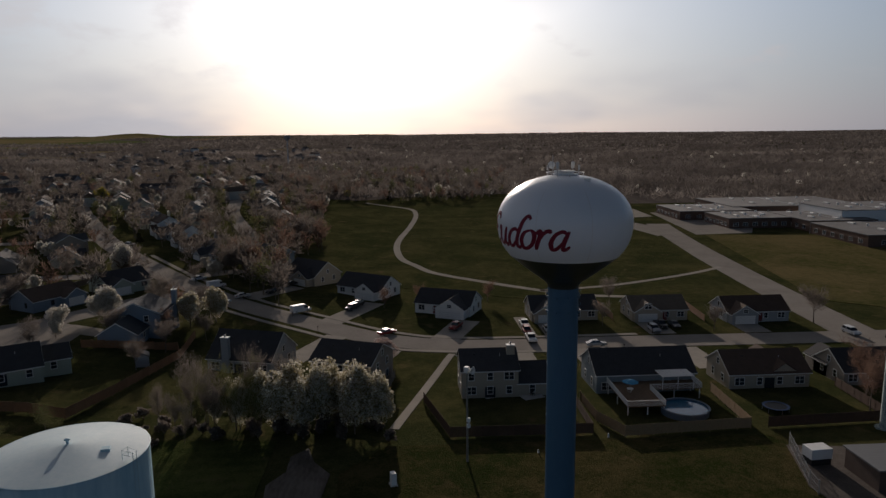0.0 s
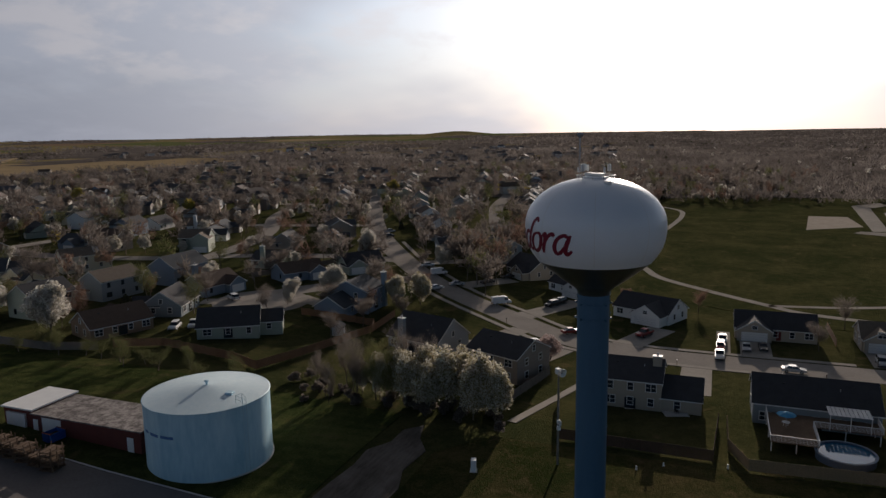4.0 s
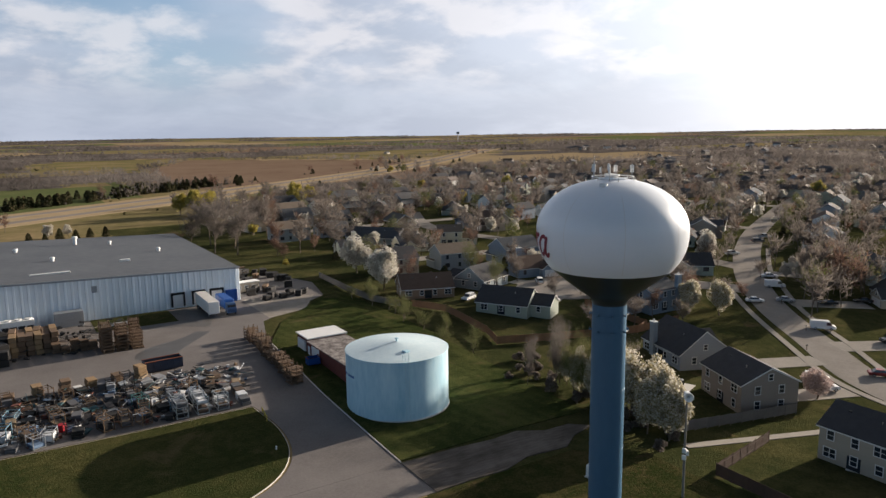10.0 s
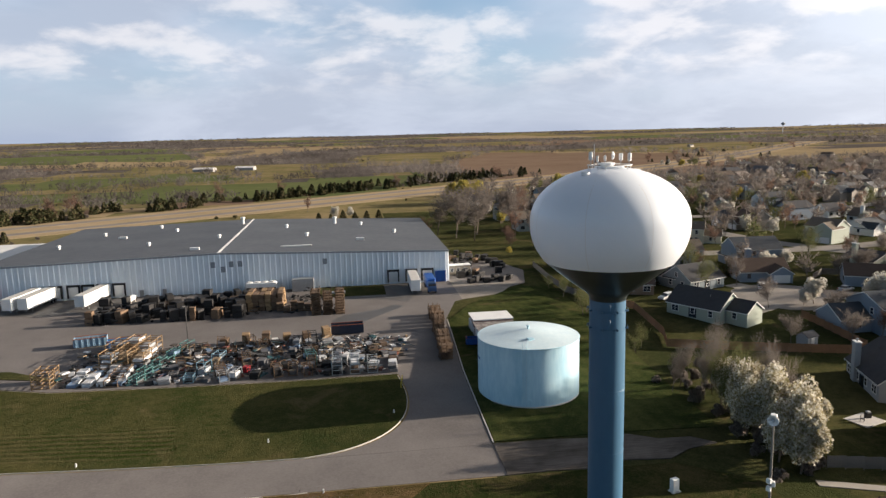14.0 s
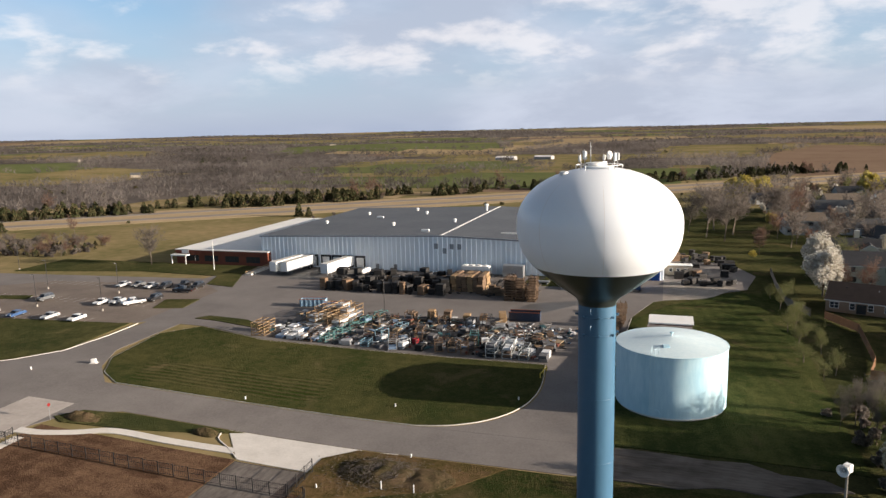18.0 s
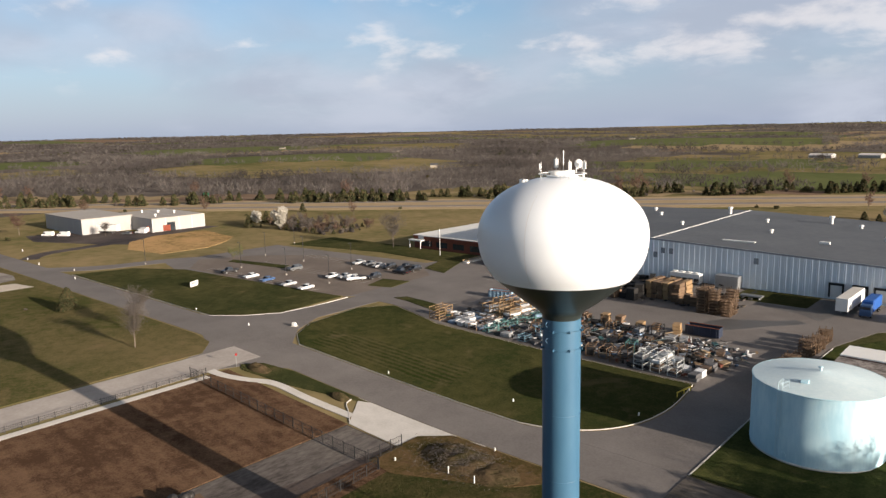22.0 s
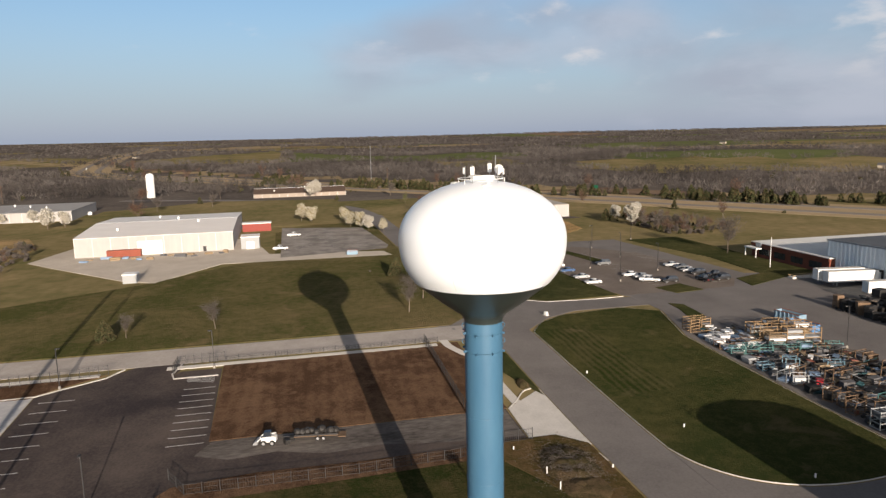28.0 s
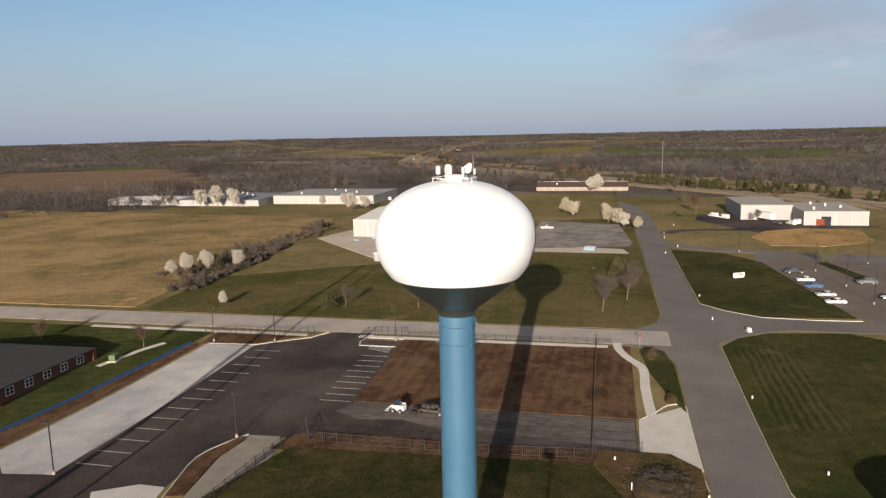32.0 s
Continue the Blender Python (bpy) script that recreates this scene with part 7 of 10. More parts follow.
far_wood("field_trees", "rows of leafless trees along the field edges", FAR_TWIG, 7000, 430, 2600, tree_line, 9.5, 18, 0.26, True)
bm = bmesh.new()
k = 0
while k < 230:
    d = 420 + 1100 * rng.random() ** 1.4
    a = radians(rng.uniform(150, 250))
    x, y = d * math.cos(a), d * math.sin(a)
    if y > -110 or x > -250 or parcel(x, y) != 4 or y < 0.75 * x - 350:
        continue
    k += 1
    m = pose(x, y, ground_z(x, y), 0, 0, rng.uniform(0, 180))
    w, dd, h = rng.uniform(10, 16), rng.uniform(8, 11), rng.uniform(3, 6)
    add_box(bm, -w / 2, w / 2, -dd / 2, dd / 2, -1, h, m, 0)
    v = [bm.verts.new(m @ Vector(c)) for c in ((-w / 2 - 0.4, -dd / 2 - 0.4, h), (w / 2 + 0.4, -dd / 2 - 0.4, h), (w / 2 + 0.4, dd / 2 + 0.4, h), (-w / 2 - 0.4, dd / 2 + 0.4, h), (-w / 2, 0, h + 3), (w / 2, 0, h + 3))]
    for q in ((0, 1, 5, 4), (2, 3, 4, 5), (1, 2, 5), (3, 0, 4)):
        bm.faces.new([v[i] for i in q]).material_index = 1
me = mesh_of("far_houses", bm, [island_mat("far_walls", [(0.5, 0.48, 0.42), (0.3, 0.27, 0.22), (0.24, 0.25, 0.26), (0.62, 0.61, 0.58), (0.2, 0.16, 0.13)]), island_mat("far_roofs", [(0.06, 0.06, 0.065), (0.1, 0.1, 0.105), (0.11, 0.08, 0.06), (0.16, 0.13, 0.11)])])
tagged(new("far_houses", me), "small far roofs and walls of the town among trees", "houses", kind="stuff")

# ---- vehicles ----
PAINT = {k: mat("car_paint_" + k, c, tuple(v * 0.93 for v in c), 0.42, scale=0.6, spec=0.4, coat=0.15) for k, c in dict(
    white=(0.72, 0.72, 0.71), silver=(0.42, 0.43, 0.44), black=(0.014, 0.014, 0.016), grey=(0.11, 0.115, 0.12), red=(0.23, 0.018, 0.018), blue=(0.035, 0.085, 0.20), tan=(0.32, 0.27, 0.20)).items()}
RUBBER = mat("tyre_rubber", (0.018, 0.018, 0.018), (0.030, 0.029, 0.028), 0.9, scale=4)
LAMP_R = mat("red_lamp_glass", (0.30, 0.01, 0.01), None, 0.2, spec=0.6)
LAMP_W = mat("clear_lamp_glass", (0.65, 0.65, 0.62), None, 0.15, spec=0.7)


def wheel(owner, x, y, r, w):
    t = part("wheel", shared("tyre_%.2f_%.2f" % (r, w), lambda: lathe([(r * 0.58, -w / 2), (r * 0.94, -w / 2), (r, -w * 0.3), (r, w * 0.3), (r * 0.94, w / 2), (r * 0.58, w / 2)], 16), RUBBER), None, owner, m=pose(x, y, r, 90, 0, 0))
    part("rim", shared("rim_%.2f_%.2f" % (r, w), lambda: lathe([(0, -w * 0.42), (r * 0.60, -w * 0.40), (r * 0.60, w * 0.40), (0, w * 0.42)], 12), STEEL), None, t)


def extrude_side(profile, half, tuck=0.0, zt=1.0):
    """A side outline (x, z) given a width; points higher than zt lean inward."""
    bm = bmesh.new()
    def hy(z):
        return half - (tuck * max(0.0, z - zt))
    a = [bm.verts.new((x, -hy(z), z)) for x, z in profile]
    b = [bm.verts.new((x, hy(z), z)) for x, z in profile]
    bm.faces.new(a)
    bm.faces.new(b[::-1])
    k = len(profile)
    for i in range(k):
        bm.faces.new((a[(i + 1) % k], a[i], b[i], b[(i + 1) % k]))
    bmesh.ops.recalc_face_normals(bm, faces=bm.faces[:])
    bmesh.ops.bevel(bm, geom=[e for e in bm.edges if e.calc_face_angle(0) > 0.5], offset=0.05, segments=2, affect="EDGES")
    return bm


SHAPES = {
    "sedan": (4.7, 0.90, [(-2.35, 0.32), (2.32, 0.32), (2.35, 0.62), (2.2, 0.78), (1.1, 0.95), (-1.55, 0.98), (-2.3, 0.92), (-2.36, 0.6)], [(1.15, 0.93), (0.35, 1.40), (-0.95, 1.43), (-1.75, 0.96)], 0.33, 1.38),
    "suv": (4.8, 0.95, [(-2.38, 0.38), (2.35, 0.38), (2.38, 0.75), (2.2, 0.98), (1.15, 1.08), (-2.25, 1.10), (-2.38, 0.95)], [(1.2, 1.05), (0.55, 1.68), (-1.95, 1.70), (-2.3, 1.08)], 0.37, 1.45),
    "pickup": (5.8, 0.98, [(-2.9, 0.5), (2.85, 0.5), (2.9, 0.85), (2.75, 1.08), (1.35, 1.16), (-0.75, 1.16), (-0.8, 1.05), (-2.88, 1.05)], [(1.45, 1.13), (0.85, 1.82), (-0.55, 1.84), (-0.78, 1.13)], 0.40, 1.75),
    "van": (5.6, 1.0, [(-2.8, 0.4), (2.75, 0.4), (2.8, 0.85), (2.5, 1.1), (1.9, 1.2), (1.35, 2.15), (1.1, 2.25), (-2.7, 2.25), (-2.82, 2.1)], [(1.92, 1.2), (1.42, 1.98), (0.6, 1.98), (0.6, 1.2)], 0.36, 1.7),
}
CARS = {}


def vehicle(kind, colour, x, y, rz, label="", z=None):
    key = (kind, colour)
    gz = (ground_z(x, y) + 0.09) if z is None else z
    m = pose(x, y, gz, 0, 0, rz)
    name = {"sedan": "car", "suv": "car", "pickup": "pickup_truck", "van": "van"}[kind]
    if key in CARS:
        ob = copy_thing(CARS[key], m)
        return tagged(ob, label) if label else ob
    L, half, body, cab, wr, wx = SHAPES[kind]
    ob = thing(name, label or "%s %s parked on the paving" % (colour, {"sedan": "saloon car", "suv": "sport utility car", "pickup": "pickup truck", "van": "panel van"}[kind]), "car" if kind in ("sedan", "suv") else "truck" if kind == "pickup" else "van", m, "parked vehicles")
    part("body", extrude_side(body, half, 0.12, 0.8), PAINT[colour], ob, smooth=False)
    if kind != "van":
        cabin = part("cabin_glass", extrude_side(cab, half - 0.06, 0.30, 0.95), GLASS, ob, "dark tinted glass")
        (x3, z3), (x4, z4) = cab[1], cab[2]
        part("roof_panel", box_bm(x4 - 0.02, x3 + 0.02, -half + 0.24, half - 0.24, z4 - 0.02, z4 + 0.045), PAINT[colour], ob)
        part("pillar", box_bm((x3 + x4) / 2 - 0.06, (x3 + x4) / 2 + 0.06, -half + 0.10, half - 0.10, cab[0][1], z4 - 0.03), PAINT[colour], cabin)
    else:
        part("cabin_glass", extrude_side(cab, half + 0.005, 0.10, 0.8), GLASS, ob, "dark tinted glass")
    if kind == "pickup":
        part("cargo_bed", box_bm(-2.8, -0.9, -half + 0.12, half - 0.12, 0.95, 1.07), DARK, ob)
    for sx in (-1, 1):
        for sy in (-1, 1):
            wheel(ob, sx * wx, sy * (half - 0.12), wr, 0.24)
    for sy in (-1, 1):
        part("headlight", box_bm(L / 2 - 0.1, L / 2 + 0.01, sy * (half - 0.3) - 0.17, sy * (half - 0.3) + 0.17, 0.66, 0.80), LAMP_W, ob)
        part("tail_light", box_bm(-L / 2 - 0.02, -L / 2 + 0.08, sy * (half - 0.22) - 0.12, sy * (half - 0.22) + 0.12, 0.68, 0.9), LAMP_R, ob)
    part("bumper", box_bm(L / 2 - 0.05, L / 2 + 0.05, -half + 0.15, half - 0.15, 0.36, 0.52), DARK, ob)
    CARS[key] = ob
    return ob


for k, c, x, y, r in (("pickup", "black", 167.8, -69.2, 92), ("sedan", "white", 155.5, -69.0, 92), ("sedan", "blue", 147.0, -69.0, 93), ("sedan", "silver", 136.6, -69.2, 91), ("sedan", "white", 128.5, -69.2, 92),
                      ("suv", "grey", 154.0, -84.4, 88), ("sedan", "white", 134.9, -84.0, 92), ("pickup", "white", 126.0, -85.6, 60), ("sedan", "silver", 131.5, -86.0, 90), ("suv", "black", 123.4, -90.5, 90),
                      ("sedan", "silver", 135.5, -103.8, 90), ("suv", "black", 130.8, -104.0, 90), ("pickup", "black", 126.4, -107.2, 92), ("suv", "black", 121.5, -106.0, 90), ("pickup", "black", 122.0, -100.5, 5), ("sedan", "grey", 140.5, -104.5, 90), ("sedan", "silver", 145.0, -103.5, 90),
                      # town
                      ("pickup", "white", -88.4, 13.4, 0), ("suv", "red", -95.0, 13.6, 0), ("pickup", "white", -101.0, 14.0, 0), ("sedan", "black", -97.5, 22.5, 2), ("sedan", "silver", -96.2, 19.0, 0), ("pickup", "red", -100.5, -3.5, -24),
                      ("suv", "white", -84.0, -26.5, 122), ("suv", "white", -80.5, -22.5, 150), ("sedan", "red", -97.2, -20.8, 128), ("van", "white", -117.5, -44.5, 128), ("suv", "black", -126.0, -29.5, -25), ("suv", "black", -122.0, -31.0, -27), ("sedan", "black", -139.0, -55.5, -40),
                      ("sedan", "white", -122.8, -66.5, 132), ("sedan", "silver", -131.0, -62.8, 130), ("van", "white", -141.5, -72.8, 132), ("sedan", "white", -150.5, -80.5, 140), ("suv", "white", -170.0, -107.8, 146), ("pickup", "silver", -214.0, -125.0, 150), ("suv", "grey", -202.0, -119.5, 150),
                      ("sedan", "silver", -103.5, -104.0, 200), ("suv", "white", -84.5, -111.0, 240), ("pickup", "white", -58.5, -102.5, 30), ("suv", "white", -55.5, -105.5, 25), ("pickup", "black", -97.0, 48.0, 0), ("suv", "silver", -93.5, 45.0, 0), ("sedan", "grey", -97.0, 51.5, 0), ("sedan", "silver", -82.8, 27.5, 90),
                      ("suv", "white", -86.5, 91.0, 5), ("suv", "black", -79.0, 97.0, 5), ("sedan", "black", -150.0, -52.0, -40), ("suv", "white", -98.0, -84.0, 80)):
    vehicle(k, c, x, y, r)
for k, c, x, y, r in (("van", "white", 312, -66, 30), ("van", "white", 305, -70, 30), ("van", "white", 283, -95, 20), ("van", "white", 287, -98, 15), ("sedan", "grey", 286, -90, 20), ("pickup", "white", 262, 12, 90), ("van", "white", 400, 128, 20), ("pickup", "white", 225, 18, 90)):
    vehicle(k, c, x, y, r)
for k, c, t, lane in (("suv", "grey", 2.35, -7), ("van", "white", 3.2, 8), ("sedan", "black", 1.6, -7), ("suv", "white", 4.3, -7), ("sedan", "silver", 5.2, 8), ("suv", "black", 2.9, -8), ("van", "white", 1.2, 8)):
    a, b = HWY[int(t)], HWY[int(t) + 1]
    u = t - int(t)
    x, y = a[0] + (b[0] - a[0]) * u - 0.57 * lane * 1.5, a[1] + (b[1] - a[1]) * u + 0.82 * lane * 1.5
    vehicle(k, c, x, y, math.degrees(math.atan2(b[1] - a[1], b[0] - a[0])), z=ground_z(x, y) + 0.25)


def semi_trailer(x, y, rz, colour=WHITE, label="white box semi trailer backed to a dock", L=14.6, roof=None):
    """rz: where its nose points, local +x."""
    ob = thing("semi_trailer", label, "trailer", pose(x, y, ground_z(x, y) + 0.07, 0, 0, rz), "trailers at the docks")
    part("box", soft_box(-L / 2, L / 2, -1.29, 1.29, 1.15, 4.1, 0.05), colour, ob)
    part("roof_sheet", box_bm(-L / 2 + 0.08, L / 2 - 0.08, -1.2, 1.2, 4.1, 4.12), mat("trailer_roof", (0.62, 0.60, 0.56), (0.50, 0.48, 0.45), 0.6, scale=0.6), ob)
    part("rear_door", box_bm(-L / 2 - 0.04, -L / 2, -1.22, 1.22, 1.2, 4.0), colour, ob)
    part("chassis", box_bm(-L / 2 + 0.3, L / 2 - 1.0, -0.5, 0.5, 0.9, 1.15), DARK, ob)
    for wx in (-L / 2 + 1.6, -L / 2 + 2.9):
        for sy in (-1, 1):
            wheel(ob, wx, sy * 1.0, 0.5, 0.5)
    for sy in (-1, 1):
        part("landing_leg", box_bm(L / 2 - 2.9, L / 2 - 2.7, sy * 0.75 - 0.07, sy * 0.75 + 0.07, 0.03, 1.15), STEEL, ob)
    part("bumper_bar", box_bm(-L / 2 + 0.05, -L / 2 + 0.15, -1.1, 1.1, 0.5, 0.62), STEEL, ob)
    return ob


semi_trailer(108.3, -134.0, 82)
semi_trailer(104.6, -134.2, 82)
semi_trailer(91.0, -134.2, 82)
semi_trailer(6.0, -132.4, 89, label="grey white box trailer backed to a dock")
semi_trailer(300, -86, 210, label="white box trailer beside the far warehouse")
tr = thing("tank_truck", "blue truck with a rounded cargo body at the dock", "truck", pose(1.6, -131.5, 2.67, 0, 0, 90))
part("cab", extrude_side([(3.6, 0.6), (5.6, 0.6), (5.65, 1.6), (5.2, 2.9), (3.6, 3.0)], 1.15, 0.05, 1.5), PAINT["blue"], tr)
part("windscreen", box_bm(5.25, 5.5, -1.0, 1.0, 1.75, 2.6), GLASS, tr)
part("cargo_body", soft_box(-5.2, 3.3, -1.25, 1.25, 1.1, 3.7, 0.25), BLUE_DOOR, tr, "blue rounded cargo body")
part("chassis", box_bm(-5.0, 5.2, -0.5, 0.5, 0.7, 1.1), DARK, tr)
for wx in (4.5, -2.6, -3.9):
    for sy in (-1, 1):
        wheel(tr, wx, sy * 1.0, 0.5, 0.4)

# ---- goods in the works yard ----
TEAL = mat("teal_rack_paint", (0.050, 0.135, 0.135), (0.070, 0.165, 0.160), 0.6, scale=2)
SKYBLUE = mat("pale_blue_rack_paint", (0.14, 0.24, 0.30), (0.11, 0.20, 0.26), 0.6, scale=2)
TIMBER = mat("raw_timber", (0.32, 0.215, 0.115), (0.23, 0.150, 0.080), 0.85, scale=1.5, fine=8.0, per_object=0.12)
OLDWOOD = mat("weathered_timber", (0.120, 0.076, 0.048), (0.185, 0.124, 0.078), 0.9, scale=1.5, fine=8.0, per_object=0.15)
BLACKP = mat("black_plastic", (0.014, 0.0135, 0.013), (0.026, 0.024, 0.023), 0.7, scale=1.5, per_object=0.2)
SHEETS = [mat("load_" + n, c, tuple(v * 0.8 for v in c), r, scale=1.2, per_object=0.12) for n, c, r in (("white_film", (0.62, 0.63, 0.64), 0.4), ("pale_blue", (0.20, 0.29, 0.42), 0.5), ("grey", (0.11, 0.11, 0.115), 0.7), ("tan_board", (0.27, 0.20, 0.125), 0.85), ("dark", (0.022, 0.021, 0.020), 0.8), ("brown", (0.11, 0.077, 0.055), 0.85), ("silver", (0.30, 0.31, 0.32), 0.4))]
RACKS = {}


def frame_rack(w, d, h, tiers, material, key):
    """One welded or timbered storage rack: posts, rails, and bars on each tier."""
    def make():
        bm = bmesh.new()
        r = 0.06
        for x in (-w / 2, w / 2):
            for y in (-d / 2, d / 2):
                add_box(bm, x - r, x + r, y - r, y + r, 0, h)
        for k in range(tiers + 1):
            z = 0.12 + k * (h - 0.3) / max(1, tiers)
            for y in (-d / 2, d / 2):
                add_box(bm, -w / 2, w / 2, y - 0.05, y + 0.05, z - 0.05, z + 0.05)
            for x in (-w / 2, 0, w / 2):
                add_box(bm, x - 0.05, x + 0.05, -d / 2, d / 2, z - 0.05, z + 0.05)
        return bm
    return shared("rack_" + key, make, material)


rng = random.Random(21)


def storage_rack(x, y, rz, w, d, h, tiers, material, words, loads=(0, 1, 2, 3, 6), fill=0.8):
    key = "%s_%.1f_%.1f_%.1f_%d" % (material.name, w, d, h, tiers)
    ob = thing("storage_rack", words, "rack", pose(x, y, ground_z(x, y) + 0.07, 0, 0, rz), "racks in the yard")
    part("rack_frame", frame_rack(w, d, h, tiers, material, key), None, ob)
    for k in range(tiers):
        if rng.random() > fill:
            continue
        z = 0.18 + k * (h - 0.3) / tiers
        t = rng.uniform(0.15, max(0.2, (h - 0.3) / tiers * 0.7))
        lw, ld = w * rng.uniform(0.7, 1.05), d * rng.uniform(0.7, 1.05)
        bm = box_bm(-lw / 2, lw / 2, -ld / 2, ld / 2, z, z + t)
        bmesh.ops.bevel(bm, geom=bm.edges[:], offset=min(0.06, t * 0.25), segments=1, affect="EDGES")
        part("load", bm, SHEETS[rng.choice(loads)], ob)
    return ob


def goods_stack(x, y, rz, w, d, h, material, words, name="goods_stack", slabs=4):
    """Boards, crates or wrapped sheets, piled a little askew."""
    ob = thing(name, words, "stack", pose(x, y, ground_z(x, y) + 0.07, 0, 0, rz), "goods piled in the yard")
    z = 0.0
    for k in range(slabs):
        t = h / slabs
        bm = box_bm(-w / 2, w / 2, -d / 2, d / 2, z, z + t * 0.93)
        bmesh.ops.bevel(bm, geom=bm.edges[:], offset=min(0.05, t * 0.2), segments=1, affect="EDGES")
        part("layer", bm, material, ob, m=pose(rng.uniform(-0.1, 0.1), rng.uniform(-0.1, 0.1), 0, 0, 0, rng.uniform(-4, 4)))
        z += t
    return ob


# wrapped white and blue sheets at the east end
for i in range(4):
    for j in range(4):
        goods_stack(73.5 - j * 2.6, -69.5 - i * 2.7, 88 + rng.uniform(-3, 3), 2.2, 1.7, 0.6 + 0.25 * ((i + j) % 3), SHEETS[0] if (i + j) % 3 else SHEETS[1], "low stack of white and blue wrapped sheets", slabs=2)
for i in range(2):
    storage_rack(78.6, -69.5 - i * 2.6, 2, 3.0, 2.2, 3.0, 4, TIMBER, "tall raw timber rack, almost empty", fill=0.2)
# timber racks loaded high
for i in range(9):
    storage_rack(70.2 - (i % 3) * 3.0, -79.5 - (i // 3) * 4.0, 80, 3.6, 2.4, 3.2 + 0.4 * (i % 2), 3, TIMBER, "timber rack stacked with pale boards", (0, 3, 3, 6), 0.9)
for i in range(3):
    storage_rack(66.5, -69.5 - i * 3.0, 85, 3.2, 2.4, 1.3, 1, OLDWOOD, "low timber rack of grey sheets", (2, 4, 6), 1.0)
# teal frames in a slanting row
for i in range(8):
    storage_rack(62.6 - i * 0.75, -69.8 - i * 2.5, 72, 2.8, 1.6, 1.5 + 0.5 * (i % 2), 2, TEAL, "teal steel glazing rack", (1, 2, 4), 0.4)
# the main field of racks and piles
for i in range(13):
    for j in range(7):
        x, y = 57.0 - i * 3.1 + rng.uniform(-0.9, 0.9), -69.4 - j * 3.0 + rng.uniform(-0.8, 0.8)
        if x < 24 and j > 3 or rng.random() < 0.13:
            continue
        u = rng.random()
        rz = 90 + rng.uniform(-22, 22)
        if u < 0.34:
            goods_stack(x, y, rz, rng.uniform(1.7, 2.5), rng.uniform(1.3, 2.2), rng.uniform(0.5, 1.3), SHEETS[rng.choice((0, 6, 4, 4, 2))], "pile of pale wrapped sheets on the asphalt", slabs=rng.choice((2, 3)))
        elif u < 0.60:
            storage_rack(x, y, rz, rng.uniform(2.2, 3.0), 1.7, rng.choice((1.4, 1.9, 2.6)), rng.choice((1, 2)), rng.choice((TEAL, SKYBLUE, DARK, DARK, STEEL)), "painted steel rack with sheets", (0, 1, 2, 6, 4), 0.85)
        elif u < 0.80:
            goods_stack(x, y, rz, rng.uniform(1.6, 2.6), rng.uniform(1.4, 2.2), rng.uniform(0.5, 1.6), SHEETS[rng.choice((3, 5, 4, 4, 2))], "pile of boards and crates on the asphalt", slabs=3)
        elif u < 0.93:
            storage_rack(x, y, rz, 2.4, 1.6, rng.choice((1.2, 2.2)), 1, OLDWOOD, "weathered timber rack with goods", (2, 3, 4, 5), 0.9)
        else:
            goods_stack(x, y, rz, 1.4, 1.2, 0.9, BLACKP, "black plastic crates on the asphalt", slabs=2)
for i in range(5):
    storage_rack(26.5 - (i % 3) * 3.3, -69.0 - (i // 3) * 3.2, 90, 2.8, 1.8, 2.9, 3, mat("white_rack_paint", (0.42, 0.44, 0.44), (0.34, 0.36, 0.36), 0.6, scale=2), "white steel frame rack at the yard's edge", (2, 5, 0), 0.5)
goods_stack(43.6, -72.5, 60, 1.1, 1.0, 1.3, mat("red_tarpaulin", (0.36, 0.02, 0.03), (0.28, 0.015, 0.02), 0.5), "red tarpaulin bundle among the racks", slabs=1)
for i in range(6):
    goods_stack(50 - i * 4.2, -89.0 - (i % 2) * 1.2, 90 + i * 3, 2.2, 1.6, 1.6 + 0.5 * (i % 3), TIMBER if i % 2 else OLDWOOD, "crates of pale timber", slabs=4)
for i in range(7):
    goods_stack(22.5 - (i % 4) * 2.6, -77.5 - (i // 4) * 4.2 - rng.uniform(0, 2), rng.uniform(60, 120), 2.4, 1.5, rng.uniform(0.4, 0.9), SHEETS[(0, 4, 2, 3, 0, 6, 5)[i]], "loose sheets and offcuts on the asphalt", slabs=2)
for i, c in enumerate((2, 0, 5, 2)):
    goods_stack(16.2 - 0.2 * i, -68.5 + i * -2.1, 92, 2.0, 1.6, 1.3, SHEETS[c], "wrapped bale at the yard entrance", slabs=2)
# odds and ends between the racks
bm = bmesh.new()
rc = random.Random(77)
for i in range(1500):
    if i < 1050:
        x, y = rc.uniform(18, 77), -68.6 - rc.random() * 21
    elif i < 1150:
        x, y = rc.uniform(12, 24), -76 - rc.random() * 12
    else:
        x, y = rc.uniform(26, 86), -111 - rc.random() * 20
    k = rc.random()
    dark_side = i >= 1150
    m = pose(x, y, ground_z(x, y) + 0.07 + (rc.uniform(0, 1.5) if k < 0.35 and not dark_side else rc.uniform(0, 2.6) if dark_side and k < 0.5 else 0), rc.uniform(-14, 14), rc.uniform(-14, 14), rc.uniform(0, 180))
    if k < 0.25:
        a, b, c = rc.uniform(0.6, 1.8), rc.uniform(0.03, 0.09), rc.uniform(0.03, 0.1)
    elif k < 0.7:
        a, b, c = rc.uniform(0.3, 0.9), rc.uniform(0.25, 0.7), rc.uniform(0.04, 0.28)
    else:
        a, b, c = rc.uniform(0.15, 0.5), rc.uniform(0.15, 0.4), rc.uniform(0.2, 0.6)
    add_box(bm, -a, a, -b, b, 0, c, m, 1 if dark_side else 0)
